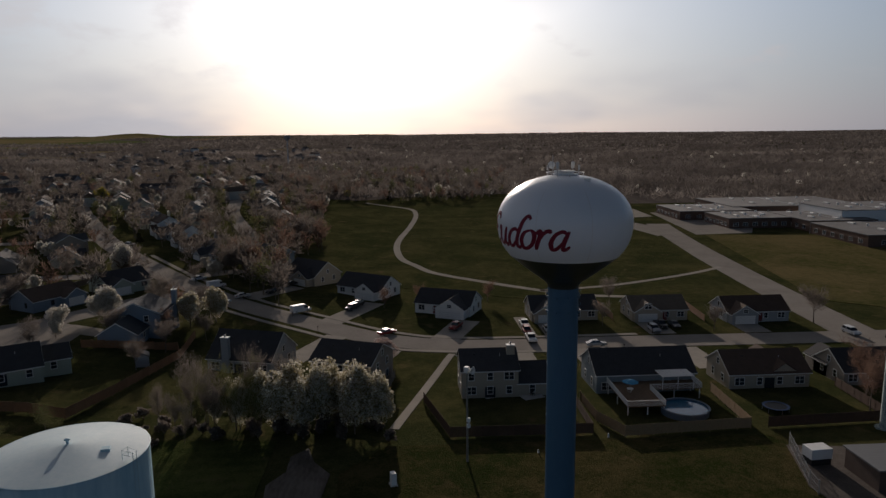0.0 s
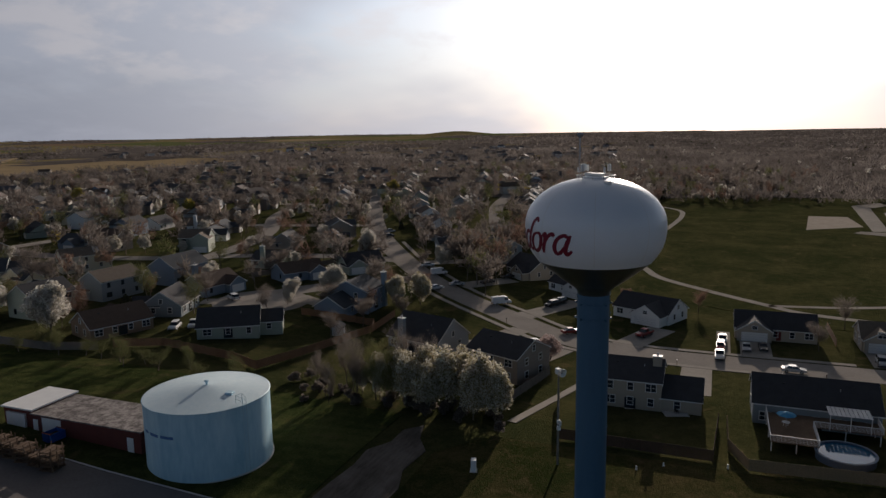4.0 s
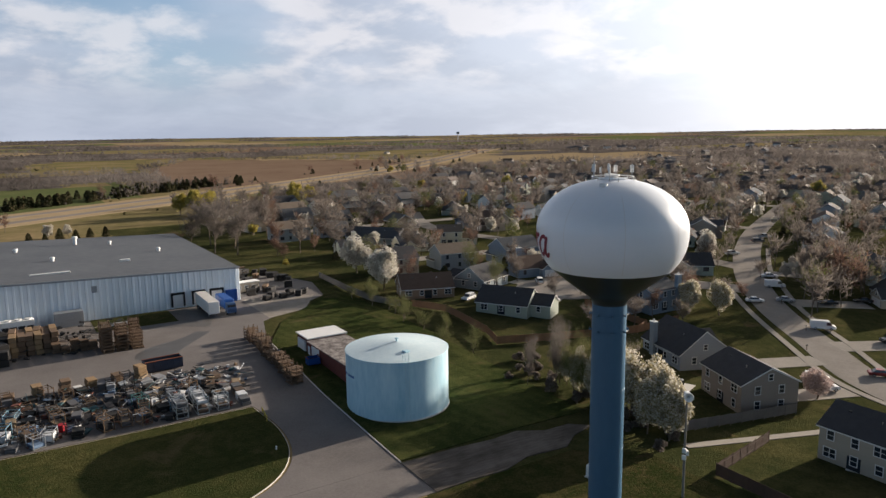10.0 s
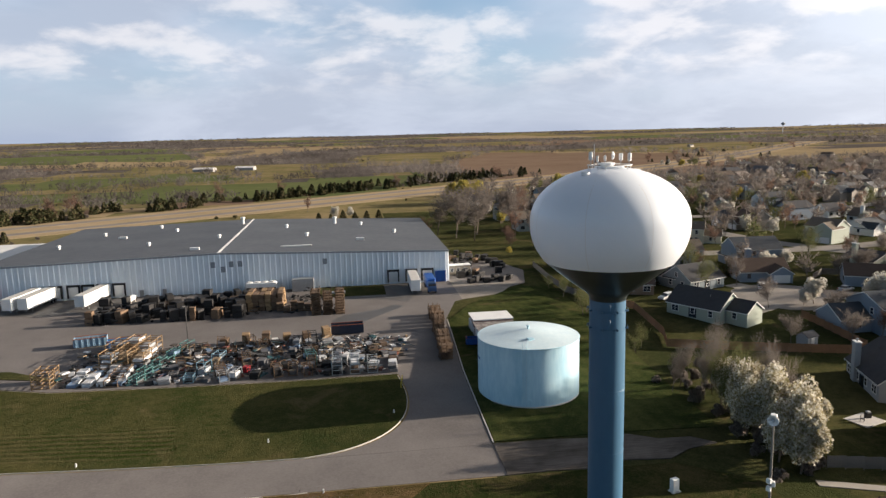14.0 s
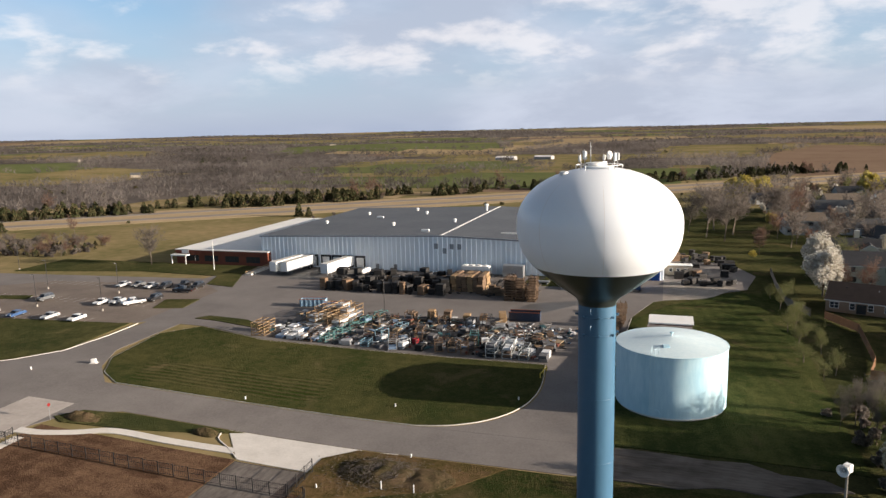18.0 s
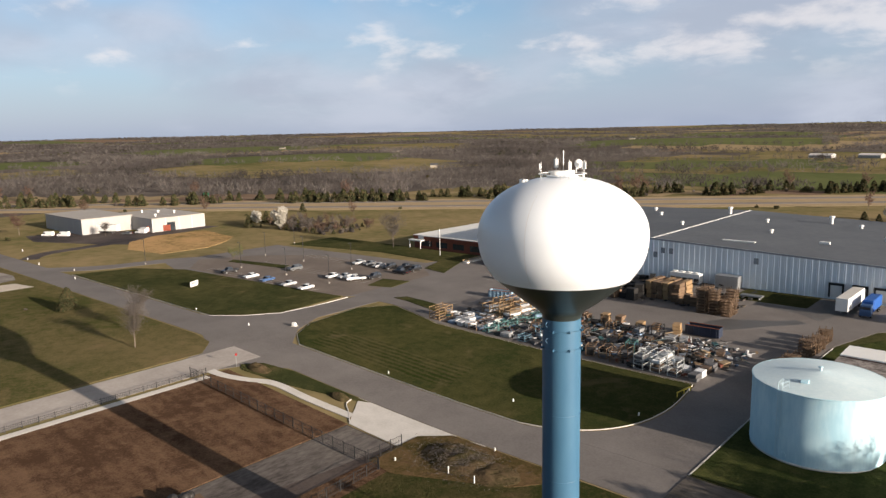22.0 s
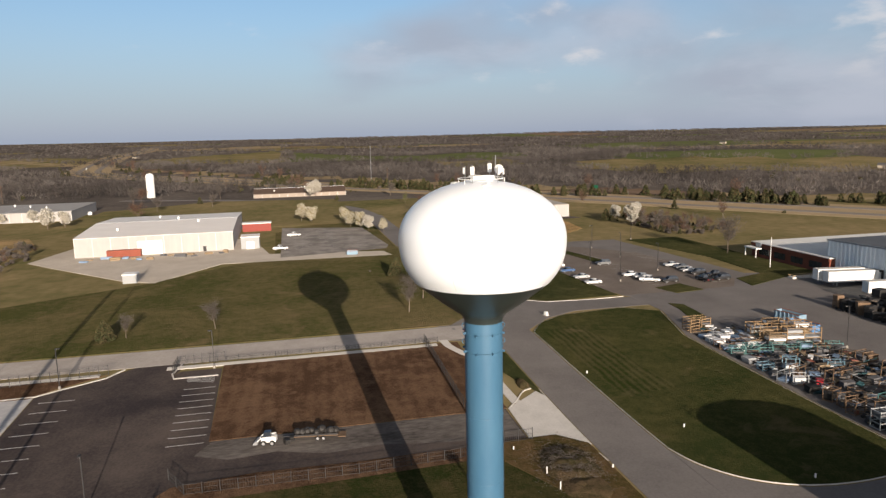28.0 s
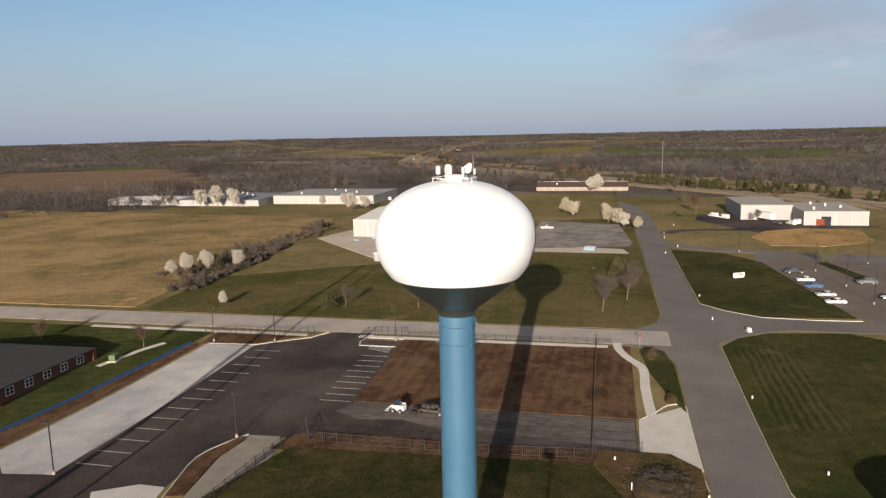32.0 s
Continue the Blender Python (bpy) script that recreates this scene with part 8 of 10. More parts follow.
me = mesh_of("yard_clutter", bm, [island_mat("clutter_colours", [(0.50, 0.51, 0.52), (0.18, 0.185, 0.19), (0.07, 0.065, 0.06), (0.16, 0.115, 0.075), (0.26, 0.19, 0.115), (0.03, 0.08, 0.09), (0.03, 0.03, 0.032), (0.08, 0.12, 0.18), (0.02, 0.02, 0.022), (0.09, 0.075, 0.065), (0.60, 0.60, 0.59), (0.17, 0.06, 0.04), (0.04, 0.038, 0.036), (0.10, 0.10, 0.10)], 0.65), island_mat("crate_clutter", [(0.02, 0.02, 0.02), (0.035, 0.032, 0.03), (0.015, 0.015, 0.016), (0.07, 0.055, 0.042), (0.02, 0.022, 0.025)], 0.7)])
tagged(new("yard_clutter", me), "offcuts, frames, boxes and loose sheets strewn between the racks", "clutter", kind="stuff")
# skips
def skip(x, y, rz, material, L=6.5, H=1.9, words="pale blue steel roll-off skip with rusty rim"):
    ob = thing("skip_container", words, "skip", pose(x, y, ground_z(x, y) + 0.07, 0, 0, rz), "skips in the yard")
    bm = bmesh.new()
    w, t = 1.2, 0.08
    for a in ((-L / 2, L / 2, -w, -w + t), (-L / 2, L / 2, w - t, w), (-L / 2, -L / 2 + t, -w + t, w - t), (L / 2 - t, L / 2, -w + t, w - t)):
        add_box(bm, *a, 0.15, H)
    add_box(bm, -L / 2 + t, L / 2 - t, -w + t, w - t, 0.15, 0.25)
    part("shell", bm, material, ob)
    part("rubbish", box_bm(-L / 2 + t, L / 2 - t, -w + t, w - t, 0.25, H - 0.5), SHEETS[5], ob)
    rim = mat("rusty_rim", (0.30, 0.10, 0.05), (0.22, 0.08, 0.05), 0.8, scale=2)
    for s in (-1, 1):
        part("rim", box_bm(-L / 2 - 0.03, L / 2 + 0.03, s * w - 0.07, s * w + 0.07, H, H + 0.12), rim, ob)
    for k in range(6):
        for s in (-1, 1):
            xx = -L / 2 + 0.5 + k * (L - 1.0) / 5
            part("rib", box_bm(xx - 0.06, xx + 0.06, s * (w + 0.05) - 0.05, s * (w + 0.05) + 0.05, 0.15, H), material, ob)
    return ob


SKIPB = mat("faded_blue_skip", (0.17, 0.27, 0.36), (0.22, 0.32, 0.40), 0.6, scale=1.5)
skip(78.6, -94.4, 12, SKIPB)
skip(71.0, -91.5, 12, mat("blue_skip", (0.06, 0.16, 0.32), (0.09, 0.19, 0.34), 0.6, scale=1.5), words="blue steel roll-off skip with rusty rim")
skip(24.5, -93.0, 3, mat("navy_skip", (0.022, 0.030, 0.055), (0.03, 0.04, 0.065), 0.6, scale=1.5), 7.0, 2.1, "dark navy roll-off skip")
# black crates along the hall
for i in range(15):
    for j in range(5):
        x, y = 85.0 - i * 2.45 + rng.uniform(-0.3, 0.3), -112.5 - j * 4.0 + rng.uniform(-0.6, 0.6)
        if j > 3 and i < 3 or rng.random() < 0.10:
            continue
        goods_stack(x, y, rng.uniform(-25, 25), rng.uniform(1.3, 2.4), rng.uniform(1.6, 3.4), rng.uniform(1.4, 3.9), BLACKP if rng.random() < 0.95 else OLDWOOD, "tall stack of black plastic crates", name="crate_stack", slabs=rng.choice((1, 2, 2)))
for i in range(4):
    goods_stack(61.0 - i * 0.2, -111.0 - i * 0.4, 0, 1.3, 1.3, 3.3, OLDWOOD, "narrow stack of brown pallets", name="pallet_stack", slabs=9) if i == 0 else None
for i in range(6):
    for j in range(2):
        goods_stack(48.5 - i * 1.5, -118.5 - j * 4.2, rng.uniform(-2, 2), 1.35, 3.8, 4.2 + rng.uniform(-0.2, 0.3), OLDWOOD if (i + j) % 3 else TIMBER, "stack of brown timber crates", name="pallet_stack", slabs=4)
for i in range(5):
    goods_stack(41.0 - i * 1.7, -113.5 - rng.uniform(0, 3), rng.uniform(-10, 10), 1.6, 1.6, rng.uniform(1.0, 2.6), OLDWOOD, "odd stack of grey pallets", name="pallet_stack", slabs=4)
# A-frame timber racks
def a_rack(x, y, rz, tiers=5, words="stacked timber A-frame racks"):
    ob = thing("timber_rack", words, "rack", pose(x, y, ground_z(x, y) + 0.07, 0, 0, rz), "stacked timber racks")
    def make():
        bm = bmesh.new()
        for x0 in (-1.1, 0, 1.1):
            add_box(bm, x0 - 0.07, x0 + 0.07, -1.1, 1.1, 0.0, 0.14)
            for s in (-1, 1):
                m = pose(x0, s * 1.0, 0.1, s * 14, 0, 0)
                add_box(bm, -0.06, 0.06, -0.06, 0.06, 0, 0.72, m)
        for s in range(-3, 4):
            add_box(bm, -1.35 + 0.1 * (s % 2), 1.35 - 0.12 * (s % 3), s * 0.33 - 0.12, s * 0.33 + 0.12, 0.14, 0.20 + 0.03 * (s % 3))
        return bm
    me = shared("timber_tier", make, OLDWOOD)
    for k in range(tiers):
        part("tier", me, None, ob, m=pose(rng.uniform(-0.06, 0.06), rng.uniform(-0.06, 0.06), k * 0.66, 0, 0, rng.uniform(-9, 9)))["kind"] = "stuff"
    return ob


for i in range(12):
    a_rack(5.3 - i * 0.13 + rng.uniform(-0.5, 0.5), -73.2 - i * 2.75, 4 + rng.uniform(-10, 10), rng.choice((2, 3, 4, 4, 5)))
for i in range(3):
    for j in range(2):
        a_rack(32.0 - i * 2.9, -110.5 - j * 2.9, 90, rng.choice((8, 9, 9, 6)))
# machinery and pallets west of the hall
rngs = random.Random(8)
for i in range(36):
    x, y = -7.5 - rngs.random() * 17, -150 - rngs.random() * 36 + (0 if i % 3 else 8)
    goods_stack(x, y, rngs.uniform(0, 90), rngs.uniform(1.4, 3.0), rngs.uniform(1.2, 2.2), rngs.uniform(0.7, 2.4), BLACKP if i % 4 else OLDWOOD, "dark pile of crates behind the hall", name="crate_stack", slabs=2)
for i in range(9):
    goods_stack(-11 - i * 1.5, -137 - (i % 3) * 1.6, rngs.uniform(0, 60), 1.8, 1.6, rngs.uniform(0.7, 1.8), BLACKP, "row of dark bins on the gravel", name="crate_stack", slabs=2)
hut = thing("site_hut", "tan site hut with dark windows", "hut", pose(-9.2, -150.5, 2.66, 0, 0, 4))
part("wall", soft_box(-3.6, 3.6, -1.4, 1.4, 0.2, 2.9, 0.04), SIDING["tan"], hut)
part("roof", box_bm(-3.8, 3.8, -1.6, 1.6, 2.9, 3.05), WHITE, hut)
for x in (-2, 0.2, 2.2):
    add_window(hut, x, 1.4, 1.2, 0, 0.8, 0.9)
gen = thing("cable_pallets", "grey pipes on low stands on the grass strip", "pipes", pose(27.5, -130.5, 2.7))
for k in range(4):
    bm = bmesh.new()
    add_tube(bm, (-2.6, k * 0.5 - 0.8, 0.7), (2.6, k * 0.5 - 0.8, 0.7), 0.22, sides=10)
    part("pipe", bm, STEEL, gen)
for x in (-2, 2):
    part("stand", box_bm(x - 0.1, x + 0.1, -1.2, 1.0, 0, 0.48), STEEL, gen)
patch("lawn_dock", [(14, -140.9), (14, -128), (32, -128), (32, -140.9)], GRASS, 0.10, "strip of grass beside the dock", "lawn")
skip(-1.2, -80.5, 85, BLUE_DOOR, 2.0, 1.4, "small blue waste bin by the pump house")
guard = thing("yellow_barrier", "yellow painted steel guard rail by the yard entrance", "barrier", pose(15.0, -61.5, ground_z(15, -61.5) + 0.16, 0, 0, 82))
YELLOW = mat("yellow_safety_paint", (0.55, 0.42, 0.05), (0.45, 0.34, 0.05), 0.6, scale=2)
part("rail", box_bm(-2.2, 2.2, -0.05, 0.05, 0.7, 0.9), YELLOW, guard)
for x in (-2.0, 0, 2.0):
    part("post", box_bm(x - 0.07, x + 0.07, -0.07, 0.07, 0, 0.95), YELLOW, guard)

# ---- fences ----
# dark brown boards, deepened in the colour for the shade they stand in
SHADEBOARD = mat("dark_fence_boards", (0.095, 0.056, 0.038), (0.065, 0.040, 0.028), 0.9, scale=1.2, fine=6.0, per_object=0.08)
BOARD = mat("cedar_fence_boards", (0.27, 0.145, 0.078), (0.20, 0.108, 0.060), 0.9, scale=1.2, fine=6.0, per_object=0.08)
GREYBOARD = mat("grey_fence_boards", (0.21, 0.185, 0.16), (0.165, 0.145, 0.125), 0.9, scale=1.2, fine=6.0, per_object=0.08)


def fence(points, material, words, h=1.8, kind="board", span=2.4):
    """A fence that steps along the ground: a post and a panel for each span."""
    x0, y0 = points[0]
    ob = thing("fence", words, "fence", pose(x0, y0, ground_z(x0, y0)), "fences")
    z0 = ground_z(x0, y0)
    def board_panel(L):
        def make():
            bm = bmesh.new()
            n = int(L / 0.155)
            for i in range(n):
                a = i * L / n
                add_box(bm, a + 0.008, a + L / n - 0.008, -0.012, 0.012, 0.06, h - 0.03 * (i % 3 == 0))
            for z in (0.35, h - 0.35):
                add_box(bm, 0, L, 0.012, 0.05, z - 0.045, z + 0.045)
            return bm
        return shared("boards_%s_%.1f_%.1f" % (material.name, L, h), make, material)
    def bar_panel(L):
        def make():
            bm = bmesh.new()
            n = int(L / 0.3)
            for i in range(n + 1):
                add_box(bm, i * L / n - 0.012, i * L / n + 0.012, -0.012, 0.012, 0.08, h)
            for z in (0.18, h * 0.55, h - 0.12):
                add_box(bm, 0, L, -0.02, 0.02, z - 0.02, z + 0.02)
            return bm
        return shared("bars_%s_%.1f_%.1f" % (material.name, L, h), make, material)
    post = shared("fence_post_%s_%.1f" % (material.name, h), lambda: box_bm(-0.05, 0.05, -0.05, 0.05, -0.2, h + 0.08), material)
    for a, b in zip(points, points[1:]):
        d = math.dist(a, b)
        n = max(1, round(d / span))
        L = round(d / n, 1)
        rz = math.degrees(math.atan2(b[1] - a[1], b[0] - a[0]))
        for i in range(n):
            px, py = a[0] + (b[0] - a[0]) * i / n, a[1] + (b[1] - a[1]) * i / n
            m = pose(px - x0, py - y0, ground_z(px, py) - z0 + 0.1, 0, 0, rz)
            part("post", post, None, ob, m=m)
            part("panel", board_panel(L) if kind == "board" else bar_panel(L), None, ob, m=m)["kind"] = "stuff"
    b = points[-1]
    part("post", post, None, ob, m=pose(b[0] - x0, b[1] - y0, ground_z(*b) - z0 + 0.1))
    return ob


fence([(-46.7, 14.5), (-36.4, 14.6), (-29.5, 17.2), (-31.0, 38.1), (-49.2, 39.6)], mat("pale_new_fence", (0.30, 0.21, 0.12), (0.24, 0.165, 0.095), 0.9, scale=1.2, fine=6.0), "tan board fence round the pool garden")
fence([(-40.1, -22.6), (-52.4, -20.6), (-64.5, -18.7)], GREYBOARD, "grey board fence beside the footpath")
fence([(-39.3, -107.7), (-43.9, -98.4), (-42.3, -78.8), (-40.0, -72.0), (-51.2, -68.9), (-74.7, -64.0), (-80, -66)], BOARD, "long red brown board fence behind the gardens")
fence([(-34.4, -157), (-33.3, -136), (-33.4, -119), (-36.8, -109.3)], GREYBOARD, "weathered grey board fence by the lane")
fence([(-31.5, -10), (-31.0, 12.5), (-47.5, 13.2)], SHADEBOARD, "dark board fence round a back garden, with shade painted in")
fence([(-48.9, -13.5), (-31.5, -10)], SHADEBOARD, "dark board fence round a back garden, with shade painted in")
fence([(-80, -66), (-79, -86)], BOARD, "red brown board fence between gardens")
fence([(-90, -65), (-74.7, -64.0)], BOARD, "red brown board fence between gardens")
fence([(-104.6, 38), (-120, 38)], BOARD, "red brown board fence between houses")
fence([(-101, 61), (-116, 62)], BOARD, "red brown board fence between houses")
fence([(-31, 41), (-32, 62), (-50, 64)], SHADEBOARD, "dark board fence round a back garden, with shade painted in")
fence([(-104, -118), (-111, -124), (-124, -117), (-142, -110)], GREYBOARD, "pale board fence behind the court")
fence([(87.8, -11.7), (54, -11.6), (37, -11.6)], DARK, "black steel bar fence across the plot", kind="bar")
fence([(36.8, -11.6), (35.4, 8), (35.6, 31), (40.6, 33.6)], DARK, "black steel bar fence along the tower lawn", kind="bar", h=1.6)
fence([(33, 34.4), (24, 35.4), (12, 36.6)], DARK, "black steel bar fence along the gravel track", kind="bar", h=1.5)
fence([(87.2, -14.5), (86.9, 29.0)], DARK, "low black steel fence along the street", kind="bar", h=1.0)
fence([(86.9, 29.2), (86.0, 38.0), (81.5, 38.4)], DARK, "black steel fence and folded gate at the entry", kind="bar", h=2.0, span=1.6)
fence([(84.8, 50.5), (82.4, 68.5), (81.8, 76)], DARK, "black steel fence at the car park entry", kind="bar", h=1.9, span=1.6)
fence([(39.4, -12), (39.4, -18.6)], DARK, "black sliding gate across the drive", kind="bar", h=1.9)
fence([(-24, 40.5), (-11.8, 36.4), (-9, 36)], STEEL, "wire mesh fence round the switch yard", kind="bar", h=2.0)
silt = thing("silt_fence", "blue plastic silt fence on stakes along the soil", "fence", pose(0, 0, 0))
BLUEF = mat("blue_silt_film", (0.03, 0.07, 0.17), (0.04, 0.09, 0.20), 0.5, scale=1.5)
for i in range(24):
    xa, xb = 16 + i * 2.5, 18.4 + i * 2.5
    ya, yb = 84.0 - (xa - 16) * 0.135, 84.0 - (xb - 16) * 0.135
    bm = bmesh.new()
    za, zb = ground_z(xa, ya) + 0.08, ground_z(xb, yb) + 0.08
    v = [bm.verts.new(c) for c in ((xa, ya, za), (xb, yb, zb), (xb, yb + 0.05, zb + 0.55), (xa, ya + 0.03, za + 0.6), (xa, ya - 0.25, za + 0.02), (xb, yb - 0.25, zb + 0.02))]
    bm.faces.new((v[0], v[1], v[2], v[3]))
    bm.faces.new((v[4], v[5], v[1], v[0]))
    part("film", bm, BLUEF, silt)
    part("stake", box_bm(xa - 0.03, xa + 0.03, ya + 0.03, ya + 0.09, za - 0.1, za + 0.9), DARK, silt)

# ---- lamps, poles and small street furniture ----
def lot_lamp(x, y, rz, h=7.6):
    ob = thing("car_park_lamp", "slim black car park lamp on a concrete foot", "lamp post", pose(x, y, ground_z(x, y) + 0.08, 0, 0, rz), "car park lamps")
    part("foot", lathe([(0.24, 0), (0.24, 0.5), (0, 0.52)], 12), DRIVE, ob)
    part("post", box_bm(-0.07, 0.07, -0.07, 0.07, 0.6, h), DARK, ob)
    head = part("lamp_head", soft_box(-0.1, 0.75, -0.17, 0.17, h - 0.08, h + 0.06, 0.02), DARK, ob)
    part("lens", box_bm(0.1, 0.7, -0.13, 0.13, h - 0.1, h - 0.08), LAMP_W, head)


for x, y, r in ((18.9, 62.3, 90), (34.8, 42.7, 180), (77.6, 71.4, -45), (79.6, 57.7, -90), (83.4, 31.0, 90)):
    lot_lamp(x, y, r)
for x, y in ((129, -78), (150, -78), (172, -76), (140, -96), (165, -96), (186, -95), (206, -60), (58, -91), (200, -118)):
    lot_lamp(x, y, 45, 8.5)
fl = thing("siren_pole", "tall grey pole with a white horn siren and control boxes", "siren", pose(-22.4, -8.2, ground_z(-22.4, -8.2)))
part("pole", lathe([(0.17, -0.2), (0.15, 7), (0.11, 13.6), (0, 13.65)], 12), mat("weathered_pole", (0.24, 0.22, 0.19), (0.18, 0.165, 0.145), 0.85, scale=3), fl)
part("siren_housing", soft_box(-0.42, 0.30, -0.34, 0.34, 13.55, 14.35, 0.06), WHITE, fl, "white siren motor housing", m=pose(0, 0, 0, 0, 0, 53))
horn = part("horn", lathe([(0.10, 0.2), (0.16, 0.45), (0.30, 0.72), (0.52, 0.92), (0.60, 0.95), (0.58, 0.99), (0.50, 0.95), (0.28, 0.75), (0.13, 0.50), (0, 0.48)], 24), WHITE, fl, "flared white siren horn", True, pose(0, 0, 13.95) @ pose(0, 0, 0, 0, 90, 53))
part("horn_core", lathe([(0, 0.50), (0.12, 0.52), (0.20, 0.80), (0.12, 0.90), (0, 0.92)], 16), STEEL, horn, "grey cone inside the horn", True)
part("collar", lathe([(0.11, 13.3), (0.19, 13.32), (0.19, 13.55), (0.11, 13.57)], 14), STEEL, fl)
for z, a in ((6.3, 30), (5.4, 30), (5.9, 150)):
    part("control_box", soft_box(0.14, 0.5, -0.25, 0.25, z, z + 0.6, 0.04), WHITE, fl, m=pose(0, 0, 0, 0, 0, a))
cab = thing("utility_cabinet", "tall white utility cabinet standing on the lawn", "cabinet", pose(-16.3, -18.8, ground_z(-16.3, -18.8) + 0.1, 0, 0, 15))
part("plinth", box_bm(-0.65, 0.65, -0.5, 0.5, -0.1, 0.12), CONCRETE, cab)
part("body", soft_box(-0.5, 0.5, -0.35, 0.35, 0.12, 1.75, 0.05), WHITE, cab)
part("door", box_bm(-0.42, 0.42, 0.35, 0.37, 0.2, 1.65), TRIM, cab)


def marker(x, y, w, d, h, material, words, name="marker_post", cat="post", rz=0):
    ob = thing(name, words, cat, pose(x, y, ground_z(x, y) + 0.12, 0, 0, rz), "small posts on the lawns")
    part("foot", box_bm(-w * 0.7, w * 0.7, -d * 0.7, d * 0.7, -0.1, 0.05), CONCRETE, ob)
    part("body", soft_box(-w / 2, w / 2, -d / 2, d / 2, 0.05, h, min(w, d) * 0.15), material, ob)
    return ob


for x, y in ((17.2, -49.6), (36.5, -42.3), (27.9, -26.2), (108.5, -37.6), (62, -37.6), (132, -37.6), (36.9, -14.8), (-24.5, 2.5), (-29.5, 14.5), (-27, 6)):
    marker(x, y, 0.2, 0.2, 0.55, WHITE, "short white marker on the lawn")
marker(99.7, -43.9, 1.0, 0.7, 0.8, WHITE, "low white utility box on the lawn", "utility_box", "box", 20)
for x, y in ((57, 62), (200, -34.5), (215, -40), (238, -37), (252, -38), (276, -44)):
    marker(x, y, 0.2, 0.2, 0.6, WHITE, "short white marker on the verge")
sg = thing("lawn_sign", "low white sign on the lawn with two lines of writing", "sign", pose(158.5, -51.8, ground_z(158.5, -51.8) + 0.15, 0, 0, 118))
part("board", soft_box(-1.9, 1.9, -0.12, 0.12, 0.25, 1.5, 0.03), WHITE, sg)
part("base", box_bm(-1.7, 1.7, -0.2, 0.2, -0.05, 0.25), CONCRETE, sg)
for z, w in ((1.05, 1.5), (0.7, 1.2)):
    part("writing_bar", box_bm(-w, w, 0.12, 0.13, z, z + 0.2), DARK, sg)
    part("writing_bar", box_bm(-w, w, -0.13, -0.12, z, z + 0.2), DARK, sg)
st = thing("stop_sign", "red stop sign on a thin post", "sign", pose(86.2, -20.4, ground_z(86, -20) + 0.1, 0, 0, 90))
part("post", box_bm(-0.03, 0.03, -0.03, 0.03, -0.1, 2.6), STEEL, st)
part("plate", lathe([(0.30, -0.01), (0.30, 0.01), (0, 0.012)], 8), mat("red_sign_face", (0.22, 0.015, 0.015), None, 0.5), st, m=pose(0, 0.05, 2.4, 90, 0, 0))
for x, y, a in ((-80, 5, 0), (-100, -38, 0), (-91, 18, 0), (-92, 44, 0), (-113, -46, 0), (-128, -62, 0), (-80.5, -24, 0), (-79.5, 33, 0)):
    ob = thing("letter_box", "dark letter box on a post by the kerb", "letter box", pose(x, y, ground_z(x, y) + 0.1, 0, 0, a), "letter boxes")
    part("post", box_bm(-0.05, 0.05, -0.05, 0.05, -0.1, 1.0), OLDWOOD, ob)
    part("box", soft_box(-0.25, 0.25, -0.1, 0.1, 1.0, 1.25, 0.04), DARK, ob)

# ---- loader and flatbed trailer by the soil plot ----
tl = thing("flatbed_trailer", "low flatbed trailer with twin axles beside the soil plot", "trailer", pose(48.6, 13.2, ground_z(48.6, 13.2) + 0.09, 0, 0, 82))
part("deck", box_bm(-3.4, 3.2, -1.05, 1.05, 0.62, 0.76), OLDWOOD, tl)
part("frame", box_bm(-3.4, 5.0, -0.4, 0.4, 0.5, 0.62), DARK, tl)
for s in (-1, 1):
    part("side_rail", box_bm(-3.4, 3.2, s * 1.05 - 0.04, s * 1.05 + 0.04, 0.76, 1.0), DARK, tl)
    for wx in (-1.2, -0.35):
        wheel(tl, wx, s * 1.2, 0.36, 0.22)
part("tail_ramp", box_bm(-4.6, -3.4, -1.0, 1.0, 0.3, 0.42), OLDWOOD, tl)
lump = bmesh.new()
for k in range(9):
    bmesh.ops.create_icosphere(lump, subdivisions=2, radius=0.62 + 0.12 * math.sin(k * 2.3), matrix=Matrix.Translation((-3.0 + k * 0.72, 0.28 * math.sin(k * 1.9), 1.05 + 0.22 * math.sin(k * 2.7))))
for v in lump.verts:
    v.co += Vector((0, 0, 1)) * 0.16 * noise.noise(v.co * 1.9) + v.normal * 0.1 * noise.noise(v.co * 3.3)
    v.co.z = max(v.co.z, 0.77)
tagged(part("tarpaulin_load", lump, mat("black_tarpaulin", (0.016, 0.015, 0.015), (0.032, 0.030, 0.029), 0.55, scale=1.5), m=pose(48.6, 13.2, ground_z(48.6, 13.2) + 0.09, 0, 0, 82)), "black tarpaulin heaped over a load on the trailer", "tarpaulin")
ld = thing("skid_loader", "white skid steer loader with raised arms", "loader", pose(48.3, 20.3, ground_z(48.3, 20.3) + 0.09, 0, 0, 78))
part("body", extrude_side([(-1.2, 0.45), (1.0, 0.45), (1.0, 1.0), (0.2, 1.2), (-1.2, 1.3)], 0.6), WHITE, ld)
part("cab", extrude_side([(-0.4, 1.15), (0.75, 1.05), (0.6, 2.0), (-0.5, 2.05)], 0.52), GLASS, ld)
part("bucket", extrude_side([(1.5, 0.15), (2.3, 0.12), (2.2, 0.3), (1.75, 0.8), (1.5, 0.7)], 0.85), STEEL, ld)
